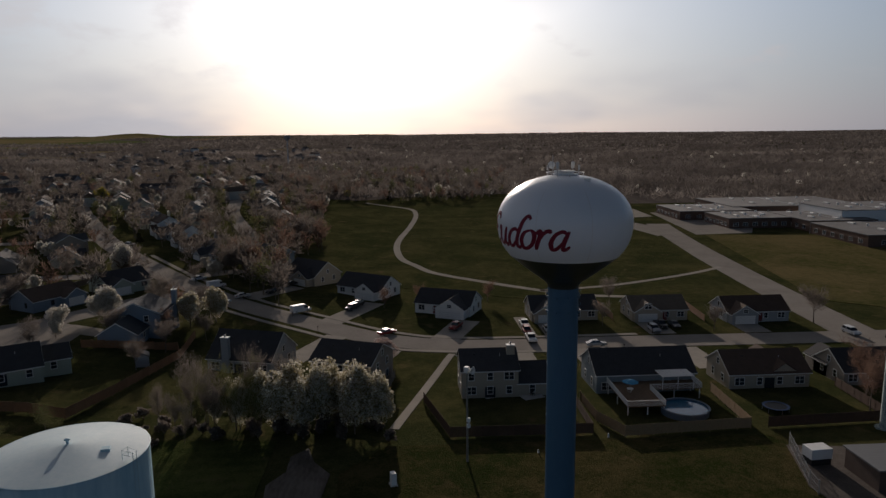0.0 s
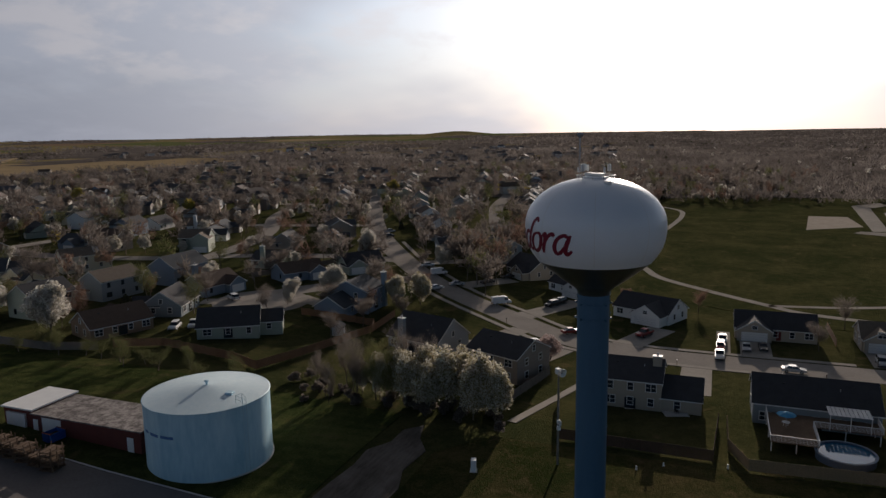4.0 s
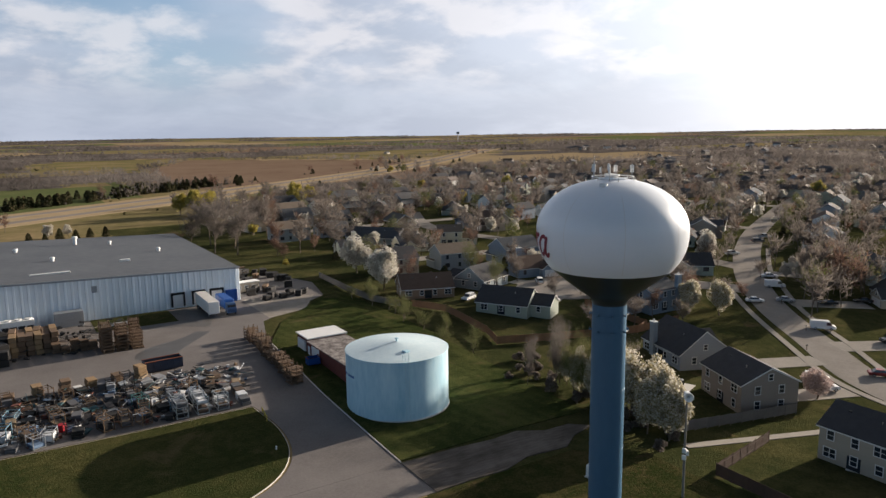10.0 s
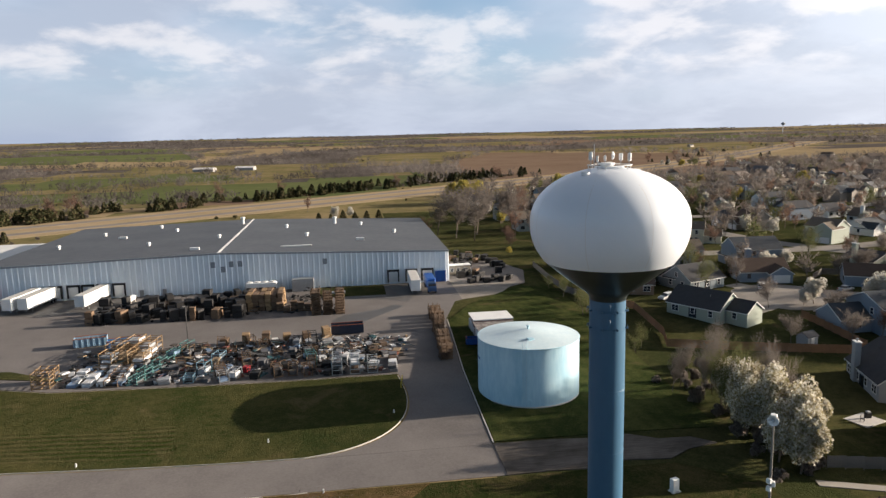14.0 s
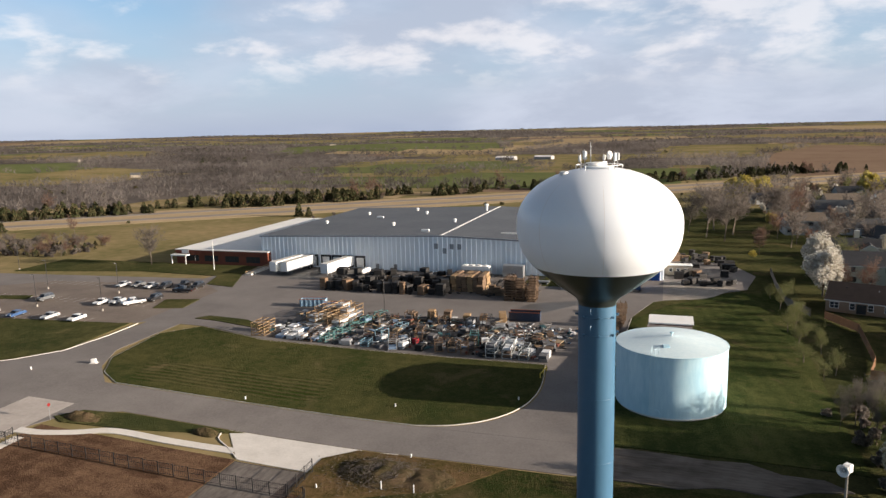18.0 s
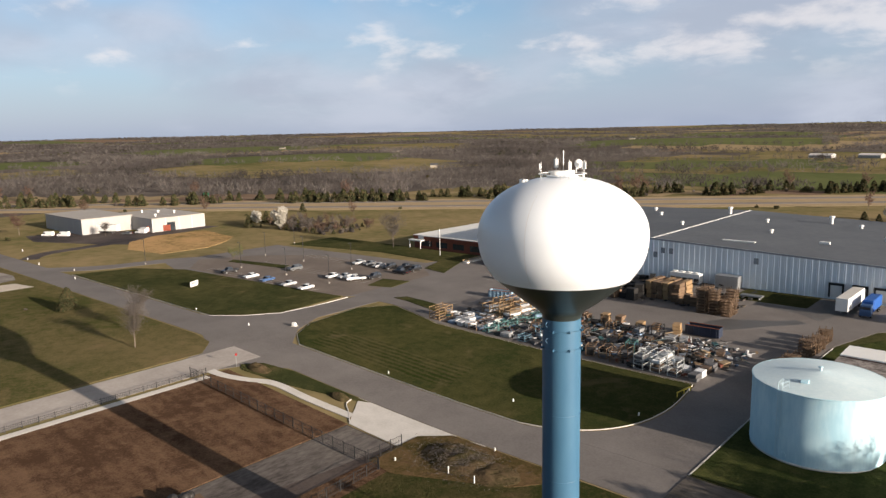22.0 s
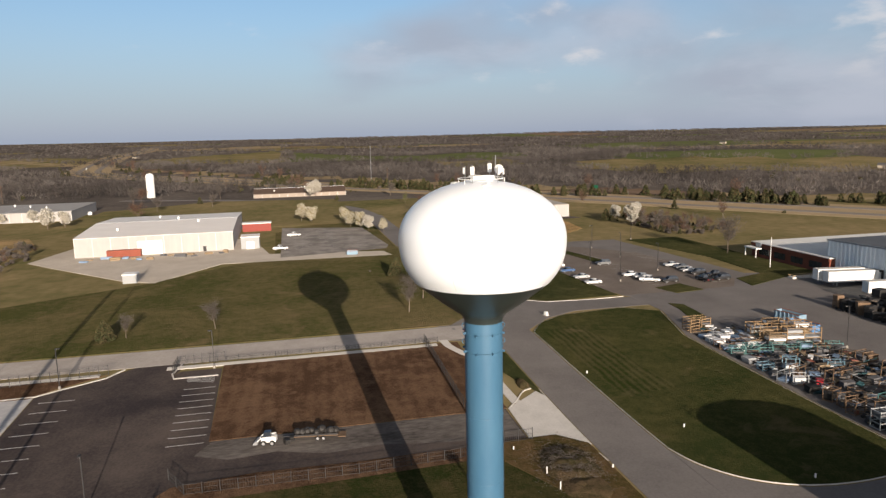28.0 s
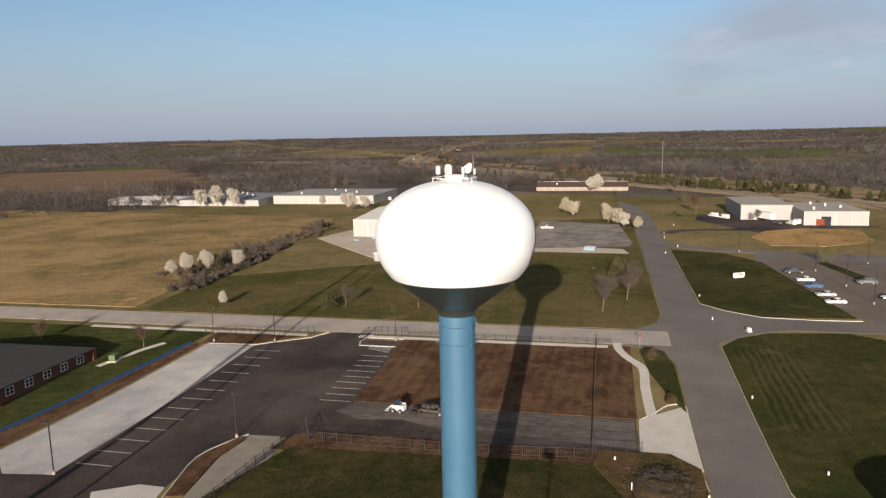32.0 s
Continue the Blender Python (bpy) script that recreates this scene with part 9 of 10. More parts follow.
for s in (-1, 1):
    bm = bmesh.new()
    add_tube(bm, (-1.0, s * 0.72, 1.4), (1.0, s * 0.72, 1.2), 0.09, sides=6)
    add_tube(bm, (1.0, s * 0.72, 1.2), (1.7, s * 0.72, 0.5), 0.09, sides=6)
    part("lift_arm", bm, WHITE, ld)
    for wx in (-0.7, 0.6):
        wheel(ld, wx, s * 0.85, 0.42, 0.3)
for i in range(4):
    goods_stack(48.6 - (i % 2) * 0.9, 23.4 + i * 0.7 - 6.5, 20 * i, 1.0, 0.8, 0.7, BLACKP, "dark machine attachments on the asphalt", slabs=2) if i < 2 else None
# heaped earth, brush and stakes at the drive
MOUND_EARTH = turf("heaped_earth", (0.050, 0.044, 0.021), (0.118, 0.083, 0.050), (0.160, 0.112, 0.072), 0.22, 0.50)
def heap(cx, cy, rx, ry, h, words, seed):
    """A low ragged heap of earth that runs out into the ground."""
    ob = tagged(new("earth_mound", bpy.data.meshes.new("earth_mound")), words, "soil", "mounds at the drive")
    bm = bmesh.new()
    n, k = 40, 12
    rings = []
    for j in range(k + 1):
        u = j / k
        row = []
        for i in range(n):
            a = 6.2832 * i / n
            edge = 1 + 0.22 * noise.noise((math.cos(a) * 1.6 + seed, math.sin(a) * 1.6, 0.4))
            x, y = cx + rx * u * edge * math.cos(a), cy + ry * u * edge * math.sin(a)
            z = h * (1 - u * u) ** 1.4 * (1 + 0.7 * noise.noise((x * 0.55, y * 0.55, seed))) + 0.12 * noise.noise((x * 2.1, y * 2.1, seed)) * (1 - u)
            row.append(bm.verts.new((x, y, ground_z(x, y) + 0.19 + max(z, 0) - 0.16 * (u > 0.97))))
        rings.append(row)
    for ra, rb in zip(rings, rings[1:]):
        for i in range(n):
            bm.faces.new((ra[i], rb[i], rb[(i + 1) % n], ra[(i + 1) % n]))
    bmesh.ops.remove_doubles(bm, verts=bm.verts[:], dist=0.001)
    bm.to_mesh(ob.data)
    bm.free()
    ob.data.materials.append(MOUND_EARTH)
    ob.data.polygons.foreach_set("use_smooth", [True] * len(ob.data.polygons))
    return ob


heap(30.5, -21.0, 6.6, 4.4, 0.85, "low mound of bare earth beside the drive", 2.2)
heap(24.0, -20.5, 4.4, 3.4, 0.5, "low mound of earth and dry turf", 5.1)
heap(81.8, -22.6, 3.4, 1.6, 0.8, "low mound of dark earth at the end of the verge", 7.7)
heap(60.5, -24.4, 2.4, 1.1, 0.7, "low mound of earth beside the rounded kerb", 9.4)
tw = np.random.RandomState(41)
n = 2600
pts = np.stack([30.0 + tw.normal(scale=3.4, size=n), -20.6 + tw.normal(scale=2.2, size=n), np.zeros(n)], axis=1)
pts[:, 2] = [ground_z(x, y) + 0.22 + 0.75 * max(0.0, 1 - ((x - 30.5) / 6.0) ** 2 - ((y + 21) / 4.0) ** 2) for x, y in pts[:, :2]]
d = tw.normal(size=(n, 3)) * np.array((1, 1, 0.35))
d /= np.linalg.norm(d, axis=1, keepdims=True)
side = np.cross(d, tw.normal(size=(n, 3)))
side /= np.linalg.norm(side, axis=1, keepdims=True)
long = tw.uniform(0.3, 1.1, size=(n, 1))
tagged(new("brush_litter", tri_mesh("brush_litter", np.stack([pts - side * 0.03, pts + side * 0.03, pts + d * long], axis=1), TWIG)), "dead twigs and dry stalks strewn over the heap", "brush", kind="stuff")
for x, y in ((28.6, -16.8), (24.2, -17.0)):
    marker(x, y, 0.14, 0.14, 1.1, WHITE, "white stake at the edge of the bare heap", "marker_stake", "stake")
# rubble
ROCK = mat("pale_rubble", (0.30, 0.23, 0.17), (0.20, 0.15, 0.11), 0.9, scale=2.0, fine=8.0)
for i in range(7):
    a, d = rng.uniform(0, 6.28), rng.uniform(0, 3.0)
    x, y = 31.5 + d * math.cos(a), -20.5 + d * math.sin(a) * 0.8
    bm = bmesh.new()
    bmesh.ops.create_icosphere(bm, subdivisions=1, radius=rng.uniform(0.12, 0.35))
    for v in bm.verts:
        v.co *= rng.uniform(0.7, 1.2)
    ob = tagged(part("rock", bm, ROCK, m=pose(x, y, ground_z(x, y) + 0.3, rng.uniform(0, 360), 0, rng.uniform(0, 360))), "pale rubble stone on the bare mound", "rock", "rubble")

# ---- pool garden ----
pool = thing("round_pool", "round above-ground pool with blue water in a garden", "pool", pose(-38.6, 30.4, ground_z(-38.6, 30.4)))
part("wall", lathe([(3.9, -0.3), (3.95, 1.2), (3.8, 1.25), (3.8, 0.2)], 40), mat("blue_pool_wall", (0.07, 0.11, 0.17), (0.10, 0.14, 0.20), 0.6, scale=1.5), pool)
part("rim", lathe([(3.75, 1.2), (4.1, 1.2), (4.1, 1.28), (3.75, 1.28)], 40), SIDING["blue"], pool)
part("water", lathe([(3.8, 1.02), (0, 1.02)], 40), mat("pool_water", (0.02, 0.12, 0.22), (0.03, 0.15, 0.26), 0.05, scale=0.8, spec=0.7), pool)
deck = thing("garden_deck", "raised timber deck with white railings and stairs", "deck", pose(-44.5, 24.0, ground_z(-44.5, 24)))
part("floor", box_bm(-6.0, 6.0, -3.6, 3.0, 1.75, 1.9), OLDWOOD, deck)
part("floor_side", box_bm(-6.0, -1.5, 3.0, 12.5, 1.75, 1.9), OLDWOOD, deck)
for x, y in ((5.8, -3.4), (5.8, 0), (5.8, 2.8), (0, -3.4), (0, 2.8), (-1.7, 12.2), (-1.7, 7.5), (-5.6, 12.2), (-5.6, -3.4)):
    part("post", box_bm(x - 0.08, x + 0.08, y - 0.08, y + 0.08, -0.4, 1.75), TRIM, deck)
for x0, x1, y0, y1 in ((-6, 6, -3.6, -3.55), (5.95, 6, -3.55, 3.0), (-1.5, 5.95, 2.95, 3.0), (-1.55, -1.5, 3.0, 12.5), (-6, -1.55, 12.45, 12.5)):
    bm = bmesh.new()
    n = int(max(x1 - x0, y1 - y0) / 0.18)
    for i in range(n + 1):
        xx, yy = x0 + (x1 - x0) * i / n, y0 + (y1 - y0) * i / n
        add_box(bm, xx - 0.025, xx + 0.025, yy - 0.025, yy + 0.025, 1.9, 2.8)
    add_box(bm, x0 - 0.03, x1 + 0.03, y0 - 0.03, y1 + 0.03, 2.8, 2.88)
    part("railing", bm, TRIM, deck, "white baluster railing")
um = thing("garden_umbrella", "open blue garden umbrella on the deck", "umbrella", pose(-45.0, 23.0, ground_z(-45, 23) + 1.9))
part("pole", lathe([(0.03, 0), (0.03, 2.35), (0, 2.36)], 8), STEEL, um)
part("canopy", lathe([(1.5, 1.95), (0.75, 2.25), (0, 2.45)], 8), mat("blue_canvas", (0.05, 0.25, 0.42), (0.06, 0.28, 0.46), 0.8, scale=2), um)
tb = thing("garden_table", "round white garden table under the umbrella", "table", pose(-45.0, 23.0, ground_z(-45, 23) + 1.9))
part("tabletop", lathe([(0.6, 0.7), (0.6, 0.74), (0, 0.74)], 16), TRIM, tb)
for a in (0, 120, 240):
    part("leg", box_bm(0.35, 0.4, -0.02, 0.02, 0, 0.7), TRIM, tb, m=pose(0, 0, 0, 0, 0, a))
aw = thing("deck_awning", "white ribbed awning on posts over the deck", "awning", pose(-47.6, 32.0, ground_z(-47.6, 32) + 1.9))
bm = bmesh.new()
for i in range(10):
    add_box(bm, -1.9, 1.9, -3.0 + i * 0.6, -2.48 + i * 0.6, 2.5, 2.56)
part("roof_sheet", bm, TRIM, aw)
for x, y in ((1.8, -2.8), (1.8, 0), (1.8, 2.8)):
    part("post", box_bm(x - 0.06, x + 0.06, y - 0.06, y + 0.06, 0, 2.5), TRIM, aw)
tp = thing("trampoline", "round blue trampoline on a back lawn", "trampoline", pose(-38.4, 46.2, ground_z(-38.4, 46.2)))
part("mat_bed", lathe([(1.9, 0.85), (0, 0.85)], 24), DARK, tp)
part("pad_ring", lathe([(1.8, 0.86), (2.2, 0.86), (2.2, 0.93), (1.8, 0.93)], 24), BLUEF, tp)
for k in range(6):
    part("leg", box_bm(2.05, 2.12, -0.04, 0.04, 0, 0.88), STEEL, tp, m=pose(0, 0, 0, 0, 0, 60 * k))
sh = thing("garden_shed", "small grey garden shed with a gable roof", "shed", pose(-69.5, -70.0, ground_z(-69.5, -70), 0, 0, 20))
part("wall", gable_body(3.2, 2.6, 2.0, 0.8), SIDING["grey"], sh)
part("roof", gable_roof(3.2, 2.6, 2.0, 0.8, 0.2), SHINGLE["grey"], sh)
part("door", box_bm(-0.5, 0.5, 1.3, 1.34, 0, 1.8), TRIM, sh)
for x, y in ((-57.0, -37.0), (-52.5, -1.0), (-51.0, 6.0)):
    pt = thing("patio", "grey patio slab behind a house", "patio", pose(x, y, ground_z(x, y) + 0.06, 0, 0, 20))
    part("slab", box_bm(-2.4, 2.4, -2.0, 2.0, -0.05, 0.12), CONCRETE, pt)
    ch = thing("garden_chair", "dark garden chair on the patio", "chair", pose(x + 0.8, y + 0.5, ground_z(x, y) + 0.18, 0, 0, 40))
    part("seat", box_bm(-0.28, 0.28, -0.28, 0.28, 0.4, 0.46), DARK, ch)
    part("backrest", box_bm(-0.28, 0.28, -0.3, -0.25, 0.46, 0.95), DARK, ch)
    for sx in (-0.25, 0.25):
        for sy in (-0.25, 0.25):
            part("leg", box_bm(sx - 0.03, sx + 0.03, sy - 0.03, sy + 0.03, 0, 0.4), DARK, ch)
    gr = thing("barbecue_grill", "covered grill standing on the patio", "grill", pose(x - 1.0, y - 0.6, ground_z(x, y) + 0.18))
    part("cart", box_bm(-0.5, 0.5, -0.25, 0.25, 0, 0.8), DARK, gr)
    part("hood", soft_box(-0.35, 0.35, -0.28, 0.28, 0.8, 1.15, 0.1), STEEL, gr)
# switch yard
# pad gravel set darker than the gravel elsewhere
pad = patch("switch_pad", [(-24, 40), (-11, 36), (-6, 37), (-6, 52), (-22, 52)], mat("dark_trodden_gravel", (0.070, 0.060, 0.053), (0.135, 0.118, 0.105), 0.95, scale=0.35, fine=4.0, bump=0.04, spec=0.05), 0.14, "dark gravel of the switch yard", "gravel")
ac = thing("generator_unit", "pale boxed generator on a dark trailer frame", "generator", pose(-17.8, 41.0, ground_z(-17.8, 41) + 0.15, 0, 0, 5))
part("casing", soft_box(-1.1, 1.1, -1.6, 1.6, 0.9, 2.4, 0.05), WHITE, ac)
part("skid", box_bm(-1.0, 1.0, -1.5, 1.5, 0, 0.9), DARK, ac)
hutb = thing("equipment_hut", "low brick equipment hut with a grey ribbed roof", "hut", pose(-12.5, 46.6, ground_z(-12.5, 46.6) + 0.14))
part("wall", box_bm(-3.6, 3.6, -2.6, 3.2, -0.2, 2.9), mat("dull_brown_brick", (0.125, 0.088, 0.068), (0.090, 0.064, 0.052), 0.88, scale=0.8, fine=6.0), hutb)
part("roof", box_bm(-3.9, 3.9, -2.9, 3.5, 2.9, 3.1), mat("pale_ribbed_roof", (0.20, 0.20, 0.20), (0.15, 0.15, 0.15), 0.5, scale=1, stretch=(6, 0.2, 1)), hutb)
part("door", box_bm(-3.66, -3.6, -1.6, -0.4, 0, 2.2), TRIM, hutb)

# ---- brick house at the north-east ----
bh = thing("brick_house", "low brick building with a dark hipped roof", "building", pose(51, 106.5, ground_z(51, 106.5) + 0.1, 0, 0, 0))
part("wall", box_bm(-12, 12, -15, 15, -0.4, 3.0), mat("brown_brick", (0.12, 0.060, 0.042), (0.085, 0.045, 0.034), 0.85, scale=0.8, fine=6.0), bh)
bm = bmesh.new()
v = [bm.verts.new(c) for c in ((-13, -16, 3.0), (13, -16, 3.0), (13, 16, 3.0), (-13, 16, 3.0), (0, -4, 7.2), (0, 4, 7.2))]
for q in ((0, 1, 4), (1, 2, 5, 4), (2, 3, 5), (3, 0, 4, 5), (3, 2, 1, 0)):
    bm.faces.new([v[i] for i in q])
part("roof", bm, SHINGLE["dark"], bh)
for i in range(5):
    add_window(bh, -9 + i * 4.5, -15.03, 0.9, 180, 1.7, 1.4)
    add_window(bh, -12.03, -12 + i * 5.5, 0.9, 90, 1.7, 1.4)
for x in (-12.4, 12.4):
    part("corner_pier", box_bm(x - 0.5, x + 0.5, -15.9, -14.9, -0.4, 3.0), MATS["dark_red_brick"], bh, "red brick corner pier")
bxs = thing("transformer_box", "green steel transformer box on a slab", "box", pose(63.5, 86.2, ground_z(63.5, 86) + 0.1, 0, 0, 8))
part("slab", box_bm(-1.2, 1.2, -1.0, 1.0, -0.1, 0.12), CONCRETE, bxs)
part("body", soft_box(-0.9, 0.9, -0.7, 0.7, 0.12, 1.4, 0.06), mat("utility_green", (0.10, 0.15, 0.07), None, 0.6), bxs)
strip("path_house", [(60, 87.5), (70, 84.5), (75, 82)], 1.4, CONCRETE, 0.14, "concrete path across the lawn", "pavement")

# ---- far buildings in the east ----
def big_shed(name, x0, x1, y0, y1, h, words, rise=0.0, wall=None, roof=None, doors=()):
    cx, cy = (x0 + x1) / 2, (y0 + y1) / 2
    gz = ground_z(cx, cy)
    ob = thing(name, words, "building", pose(cx, cy, gz))
    w, d = x1 - x0, y1 - y0
    if rise:
        part("wall", gable_body(d, w, h, rise), wall or METAL_W, ob, m=pose(0, 0, 0, 0, 0, 90))
        part("roof", gable_roof(d, w, h, rise, 0.3, 0.2), roof or METAL_W, ob, m=pose(0, 0, 0, 0, 0, 90))
    else:
        part("wall", box_bm(-w / 2, w / 2, -d / 2, d / 2, -0.6, h), wall or METAL_W, ob)
        part("roof", box_bm(-w / 2 - 0.2, w / 2 + 0.2, -d / 2 - 0.2, d / 2 + 0.2, h, h + 0.35), roof or METAL_W, ob)
    if w > 25 and d > 25:
        top = h + rise if rise else h + 0.35
        for k in range(4):
            part("roof_vent", lathe([(0.4, -0.4), (0.4, 0.8), (0.65, 0.85), (0.5, 1.2), (0, 1.3)], 10), WHITE, ob, m=pose(-w * 0.3 + w * 0.19 * k, d * (0.28 - 0.17 * ((k * 7) % 4)), top - rise * abs(-0.6 + 0.38 * k) if rise else top))
        part("ridge_cap", box_bm(-0.35, 0.35, -d / 2 - 0.3, d / 2 + 0.3, top + 0.14, top + 0.24) if rise else box_bm(-w / 2 - 0.22, w / 2 + 0.22, -0.2, 0.2, top, top + 0.05), STEEL, ob)
        n = int(d / 6)
        for k in range(n + 1):
            y = -d / 2 + k * d / n
            part("wall_rib", box_bm(-w / 2 - 0.06, -w / 2, y - 0.07, y + 0.07, -0.3, h - 0.1), TRIM, ob)
    for side, p, wd, ht, m in doors:
        if side == "W":
            part("door", box_bm(-w / 2 - 0.10, -w / 2, p - wd / 2, p + wd / 2, 0, ht), m, ob)
        else:
            part("door", box_bm(p - wd / 2, p + wd / 2, -d / 2 - 0.08, -d / 2, 0, ht), m, ob)
    return ob


PALE = mat("pale_roof_metal", (0.80, 0.76, 0.72), (0.72, 0.68, 0.64), 0.55, scale=0.1, fine=0.8, stretch=(1, 0.2, 1))
CREAMW = mat("cream_metal_wall", (0.37, 0.355, 0.345), (0.32, 0.31, 0.30), 0.6, scale=0.3, fine=1.0, stretch=(1, 1, 0.2))
big_shed("metal_shed", 232, 305, 36, 93.5, 7.3, "large cream metal shed with a pale roof", 1.6, CREAMW, PALE, (("W", 2, 9, 5.4, WHITE), ("W", -18, 1.2, 2.2, DARK)))
big_shed("white_warehouse", 282, 322, -126, -100, 6.0, "white flat-roofed warehouse with a dark lot", 0, CREAMW, mat("tan_flat_roof", (0.40, 0.37, 0.33), (0.33, 0.30, 0.27), 0.8, scale=0.2), (("W", 4, 4, 4, GLASS),))
big_shed("white_warehouse", 302, 345, -100, -77, 6.8, "white flat-roofed warehouse with a dark lot", 0, CREAMW, MATS["tan_flat_roof"], (("W", 2, 4, 4, DARK),))
ct = thing("freight_container", "rust red freight container beside the shed", "container", pose(229.0, 75.5, 2.75, 0, 0, 92))
part("shell", soft_box(-6, 6, -1.25, 1.25, 0.1, 2.7, 0.04), mat("rust_red_paint", (0.24, 0.055, 0.028), (0.18, 0.045, 0.025), 0.6, scale=0.5), ct)
for i in range(20):
    part("rib", box_bm(-5.8 + i * 0.6, -5.6 + i * 0.6, 1.25, 1.3, 0.2, 2.6), MATS["rust_red_paint"], ct)
ct2 = thing("freight_container", "rust red freight container on the black lot", "container", pose(284, -104, 2.75, 0, 0, 60))
part("shell", soft_box(-5, 5, -1.25, 1.25, 0.1, 2.7, 0.04), MATS["rust_red_paint"], ct2)
for i in range(16):
    goods_stack(222 + rng.uniform(-2.5, 5), 38 + i * 3.4 + rng.uniform(-1.5, 1.5), rng.uniform(60, 120), rng.uniform(1.6, 4.5), rng.uniform(0.9, 1.6), rng.uniform(0.4, 1.3), (SHEETS[1], BLUE_DOOR, SHEETS[3], SHEETS[2])[0 if 26 < i * 3.4 < 56 and i % 2 else 2 + i % 2], "goods and pipes stacked before the shed", slabs=2)
big_shed("red_annex", 286, 292, 22, 35, 3.6, "low red metal annex beside the shed", 0, mat("red_metal", (0.24, 0.04, 0.03), (0.19, 0.035, 0.026), 0.6), WHITE)
big_shed("grey_annex", 232, 240, 26, 33, 4.6, "grey metal annex with a white door", 0, SIDING["grey"], PALE, (("W", 0, 3, 3, WHITE),))
big_shed("pump_kiosk", 174.5, 178.5, 61.5, 65.5, 2.6, "small grey kiosk on the gravel track", 0, SIDING["grey"], WHITE)
skip(204, -8, 80, SKIPB, 4, 1.4, "blue waste skip on the old lot")
big_shed("low_depot", 374, 430, 131, 200, 5.2, "long low cream depot with a flat roof", 0, CREAMW, mat("grey_flat_roof", (0.34, 0.33, 0.32), (0.28, 0.27, 0.26), 0.8, scale=0.2))
big_shed("long_store", 360, 420, 204, 262, 3.8, "long low store with a grey roof and arcade", 0.9, CREAMW, mat("blue_grey_roof", (0.17, 0.19, 0.22), (0.22, 0.24, 0.26), 0.7, scale=0.2))
big_shed("long_store", 364, 395, 265, 318, 3.4, "low store with a pale open roof", 0.9, CREAMW, PALE)
big_shed("brown_hall", 474, 500, -30, 36, 2.8, "low brown building with a hipped roof behind blossom", 3.0, SIDING["taupe"], SHINGLE["brown"])
silo = thing("white_silo", "tall white silo far over the fields", "silo", pose(520, 113, ground_z(520, 113)))
part("shaft", lathe([(3.0, -0.5), (3.0, 16.5), (2.2, 18), (0, 18.6)], 24), WHITE, silo, smooth=True)
mst = thing("radio_mast", "thin far radio mast", "mast", pose(560, -60, ground_z(560, -60)))
part("shaft", lathe([(0.25, 0), (0.2, 34), (0, 34.2)], 6), STEEL, mst)
for i in range(9):
    x, y = 330 + i * 26, 330 - i * 4
    pl = thing("utility_pole", "wooden utility pole with a cross arm", "pole", pose(x, y, ground_z(x, y), 0, 0, 80), "utility poles")
    part("shaft", lathe([(0.16, -0.3), (0.11, 10.5), (0, 10.55)], 8), OLDWOOD, pl)
    part("cross_arm", box_bm(-1.2, 1.2, -0.06, 0.06, 9.6, 9.75), OLDWOOD, pl)
hs = thing("highway_sign", "green highway sign on two posts", "sign", pose(402, -196, ground_z(402, -196), 0, 0, 35))
part("plate", box_bm(-2.0, 2.0, -0.06, 0.06, 3.2, 5.4), mat("sign_green", (0.015, 0.11, 0.06), None, 0.5), hs)
for x in (-1.8, 1.8):
    part("post", box_bm(x - 0.12, x + 0.12, -0.12, 0.12, -0.3, 3.3), STEEL, hs)

for x, y, w in ((198, -862, 26), (150, -874, 24)):
    gz = ground_z(x, y)
    fs = thing("farm_shed", "long low white farm shed far over the fields", "shed", pose(x, y, gz, 0, 0, -12), "far farm sheds")
    part("wall", gable_body(w, 12, 3.2, 1.8), CREAMW, fs)
    part("roof", gable_roof(w, 12, 3.2, 1.8), PALE, fs)
for x, y, w, h, rz in ((653, -1280, 11, 3, 20), (1364, -944, 13, 3, 30), (520, -548, 9, 3, 40), (-520, -1000, 10, 3, 70), (-600, -1180, 12, 3, 30), (900, -860, 11, 3, 5), (1500, 300, 12, 3, 80)):
    fh = thing("farmhouse", "small pale farm building far among fields", "house", pose(x, y, ground_z(x, y), 0, 0, rz), "far farm buildings")
    part("wall", gable_body(w, 7, h, 2.0), SIDING["tan"], fh)
    part("roof", gable_roof(w, 7, h, 2.0), SHINGLE["grey"], fh)

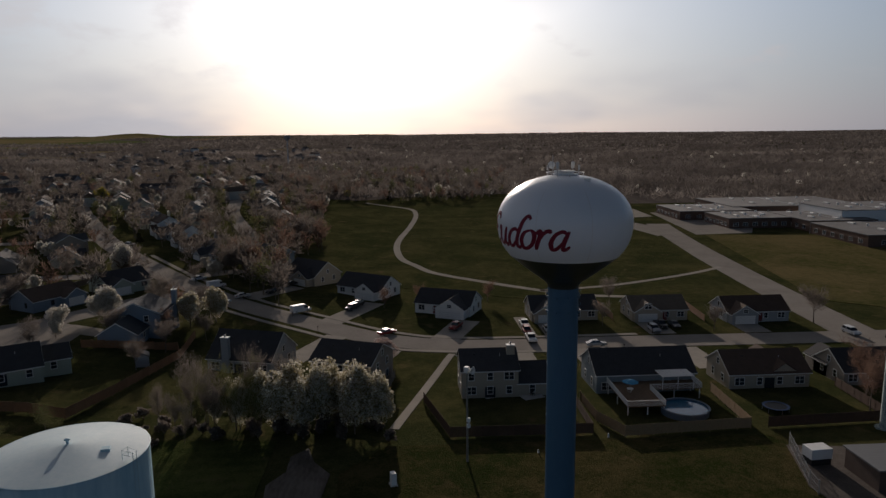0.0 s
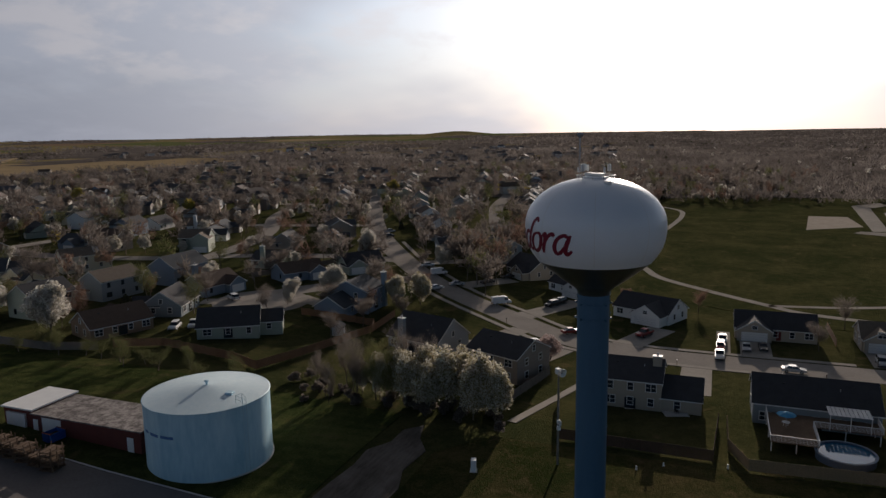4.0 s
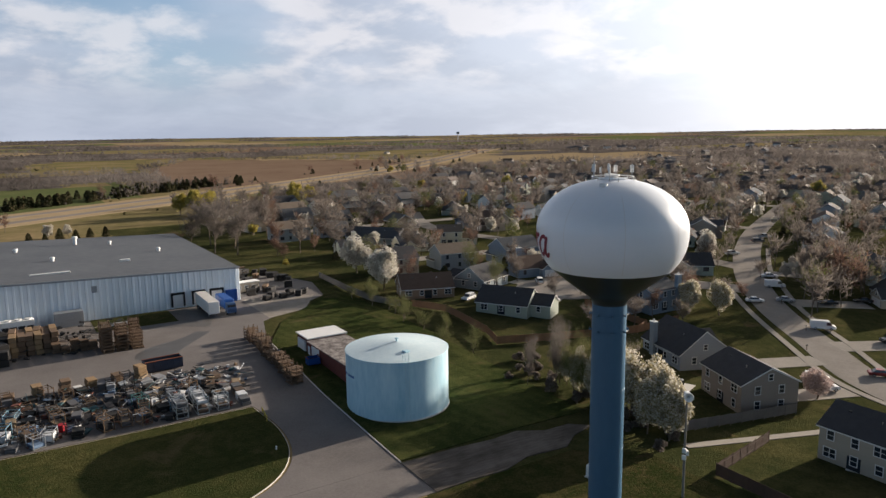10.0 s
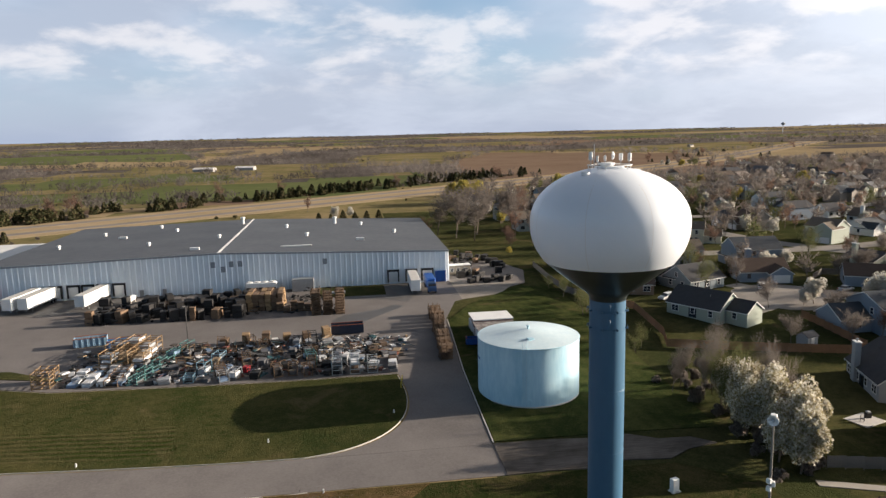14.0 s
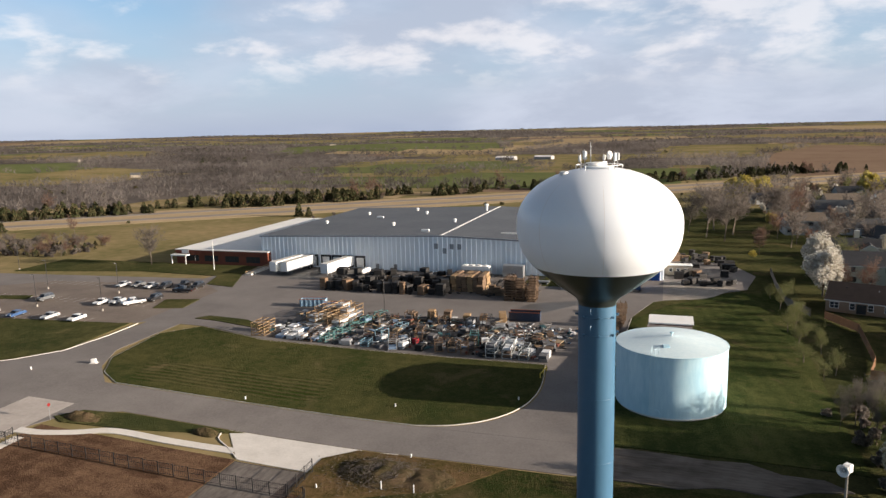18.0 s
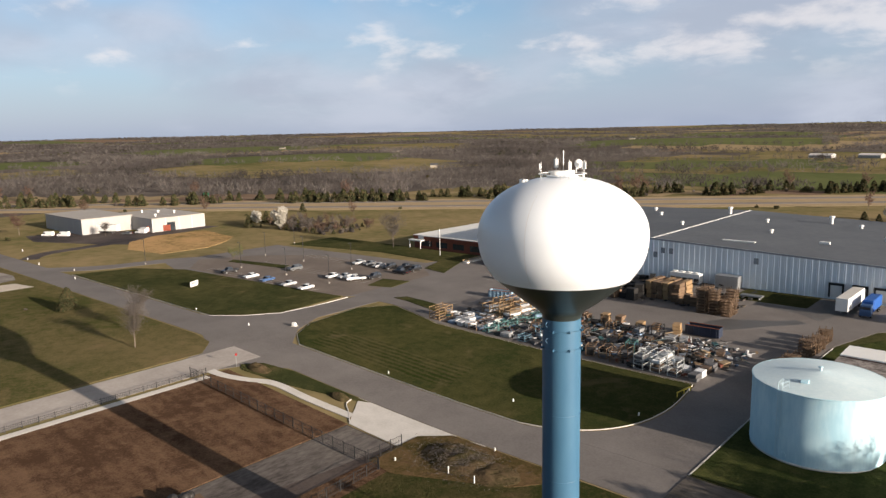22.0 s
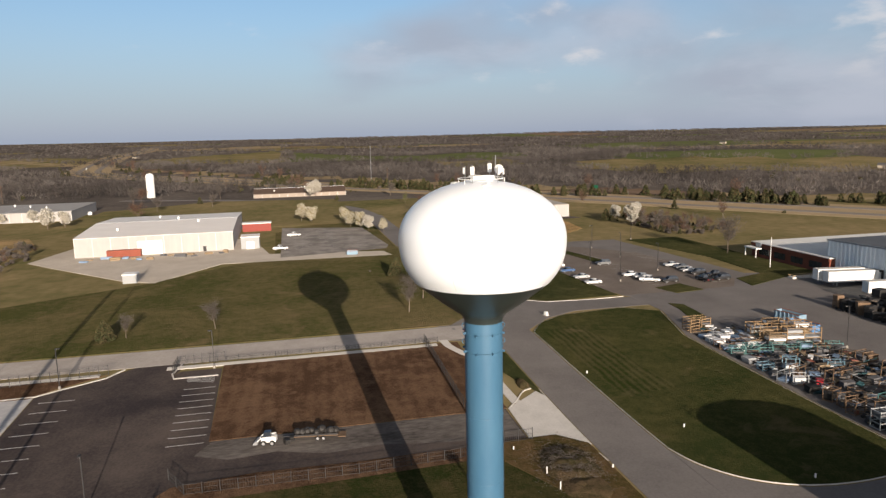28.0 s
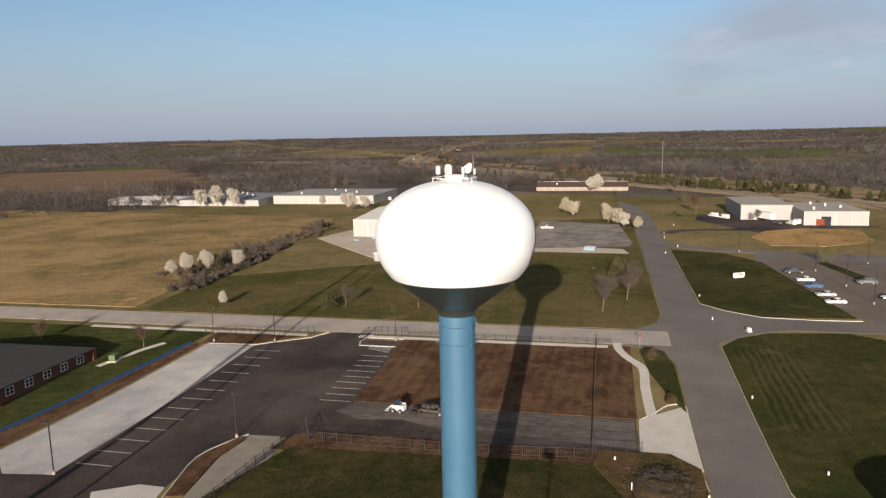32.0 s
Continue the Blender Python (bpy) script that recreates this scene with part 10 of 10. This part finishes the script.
# ---- the school in the west ----
SCH_BRICK = mat("brown_school_brick", (0.150, 0.092, 0.066), (0.105, 0.068, 0.052), 0.88, scale=0.5, fine=4.0)
SCH_ROOF = mat("school_roof", (0.090, 0.090, 0.092), (0.165, 0.162, 0.160), 0.85, scale=0.08, fine=0.8)
for x0, x1, y0, y1, h, wm, words in ((-338, -303, 135, 176, 4.6, SCH_BRICK, "brown brick school wing with a flat grey roof"), (-296, -268, 146, 178, 4.8, SCH_BRICK, "brown brick school wing with a flat grey roof"), (-292, -252, 178, 212, 5.0, SCH_BRICK, "low brown brick school wing with skylights"),
                                     (-300, -262, 200, 246, 8.6, WHITE, "tall white windowless school hall"), (-248, -206, 176, 238, 4.8, SCH_BRICK, "low brown brick school wing with skylights"), (-370, -318, 172, 250, 5.0, SCH_BRICK, "brown brick school wing with a flat grey roof")):
    sb = big_shed("school_wing", x0, x1, y0, y1, h, words, 0, wm, SCH_ROOF)
    for k in range(5):
        part("skylight", soft_box(-2.2, 2.2, -0.7, 0.7, h + 0.35, h + 0.95, 0.1), WHITE, sb, m=pose((k - 2) * (x1 - x0) / 6, ((k * 7) % 3 - 1) * (y1 - y0) / 4, 0))
    for k in range(6):
        add_window(sb, (k - 2.5) * (x1 - x0) / 6.5, -(y1 - y0) / 2 - 0.03, 1.2, 180, 2.4, 1.6)
        add_window(sb, (x1 - x0) / 2, (k - 2.5) * (y1 - y0) / 6.5, 1.2, -90, 2.4, 1.6)

# ---- far water towers ----
for x, y, z, s in ((-863, -158, 40, 1.0), (-1430, -2185, 44, 1.5)):
    ft = thing("far_water_tower", "small far water tower on a stalk above the trees", "water tower", pose(x, y, ground_z(x, y)))
    h = z - ground_z(x, y)
    part("stalk", lathe([(1.0 * s, 0), (0.8 * s, h - 4 * s), (1.6 * s, h - 3 * s)], 12), STEEL, ft)
    part("tank", lathe([(1.4 * s, h - 3.4 * s), (4.2 * s, h - 0.8 * s), (4.4 * s, h + 0.8 * s), (3.2 * s, h + 2.6 * s), (0, h + 3.6 * s)], 20), SIDING["grey"], ft, smooth=True)

# ---- power poles along the far road ----
for x, y in ((431, 371), (447, 340), (452, 305), (456, 254), (520, 215), (545, 60), (600, -80)):
    up = thing("utility_pole", "tall brown timber power pole with a cross arm", "pole", pose(x, y, ground_z(x, y), 0, 0, 80), "power poles along the far road")
    part("pole", lathe([(0.22, -0.3), (0.14, 13.0), (0, 13.05)], 8), OLDWOOD, up)
    part("cross_arm", box_bm(-1.4, 1.4, -0.08, 0.08, 12.0, 12.2), OLDWOOD, up)
    for k in (-1.2, 0.0, 1.2):
        part("insulator", lathe([(0.06, 12.2), (0.1, 12.3), (0.04, 12.45), (0, 12.46)], 8), TRIM, up, m=pose(k, 0, 0))
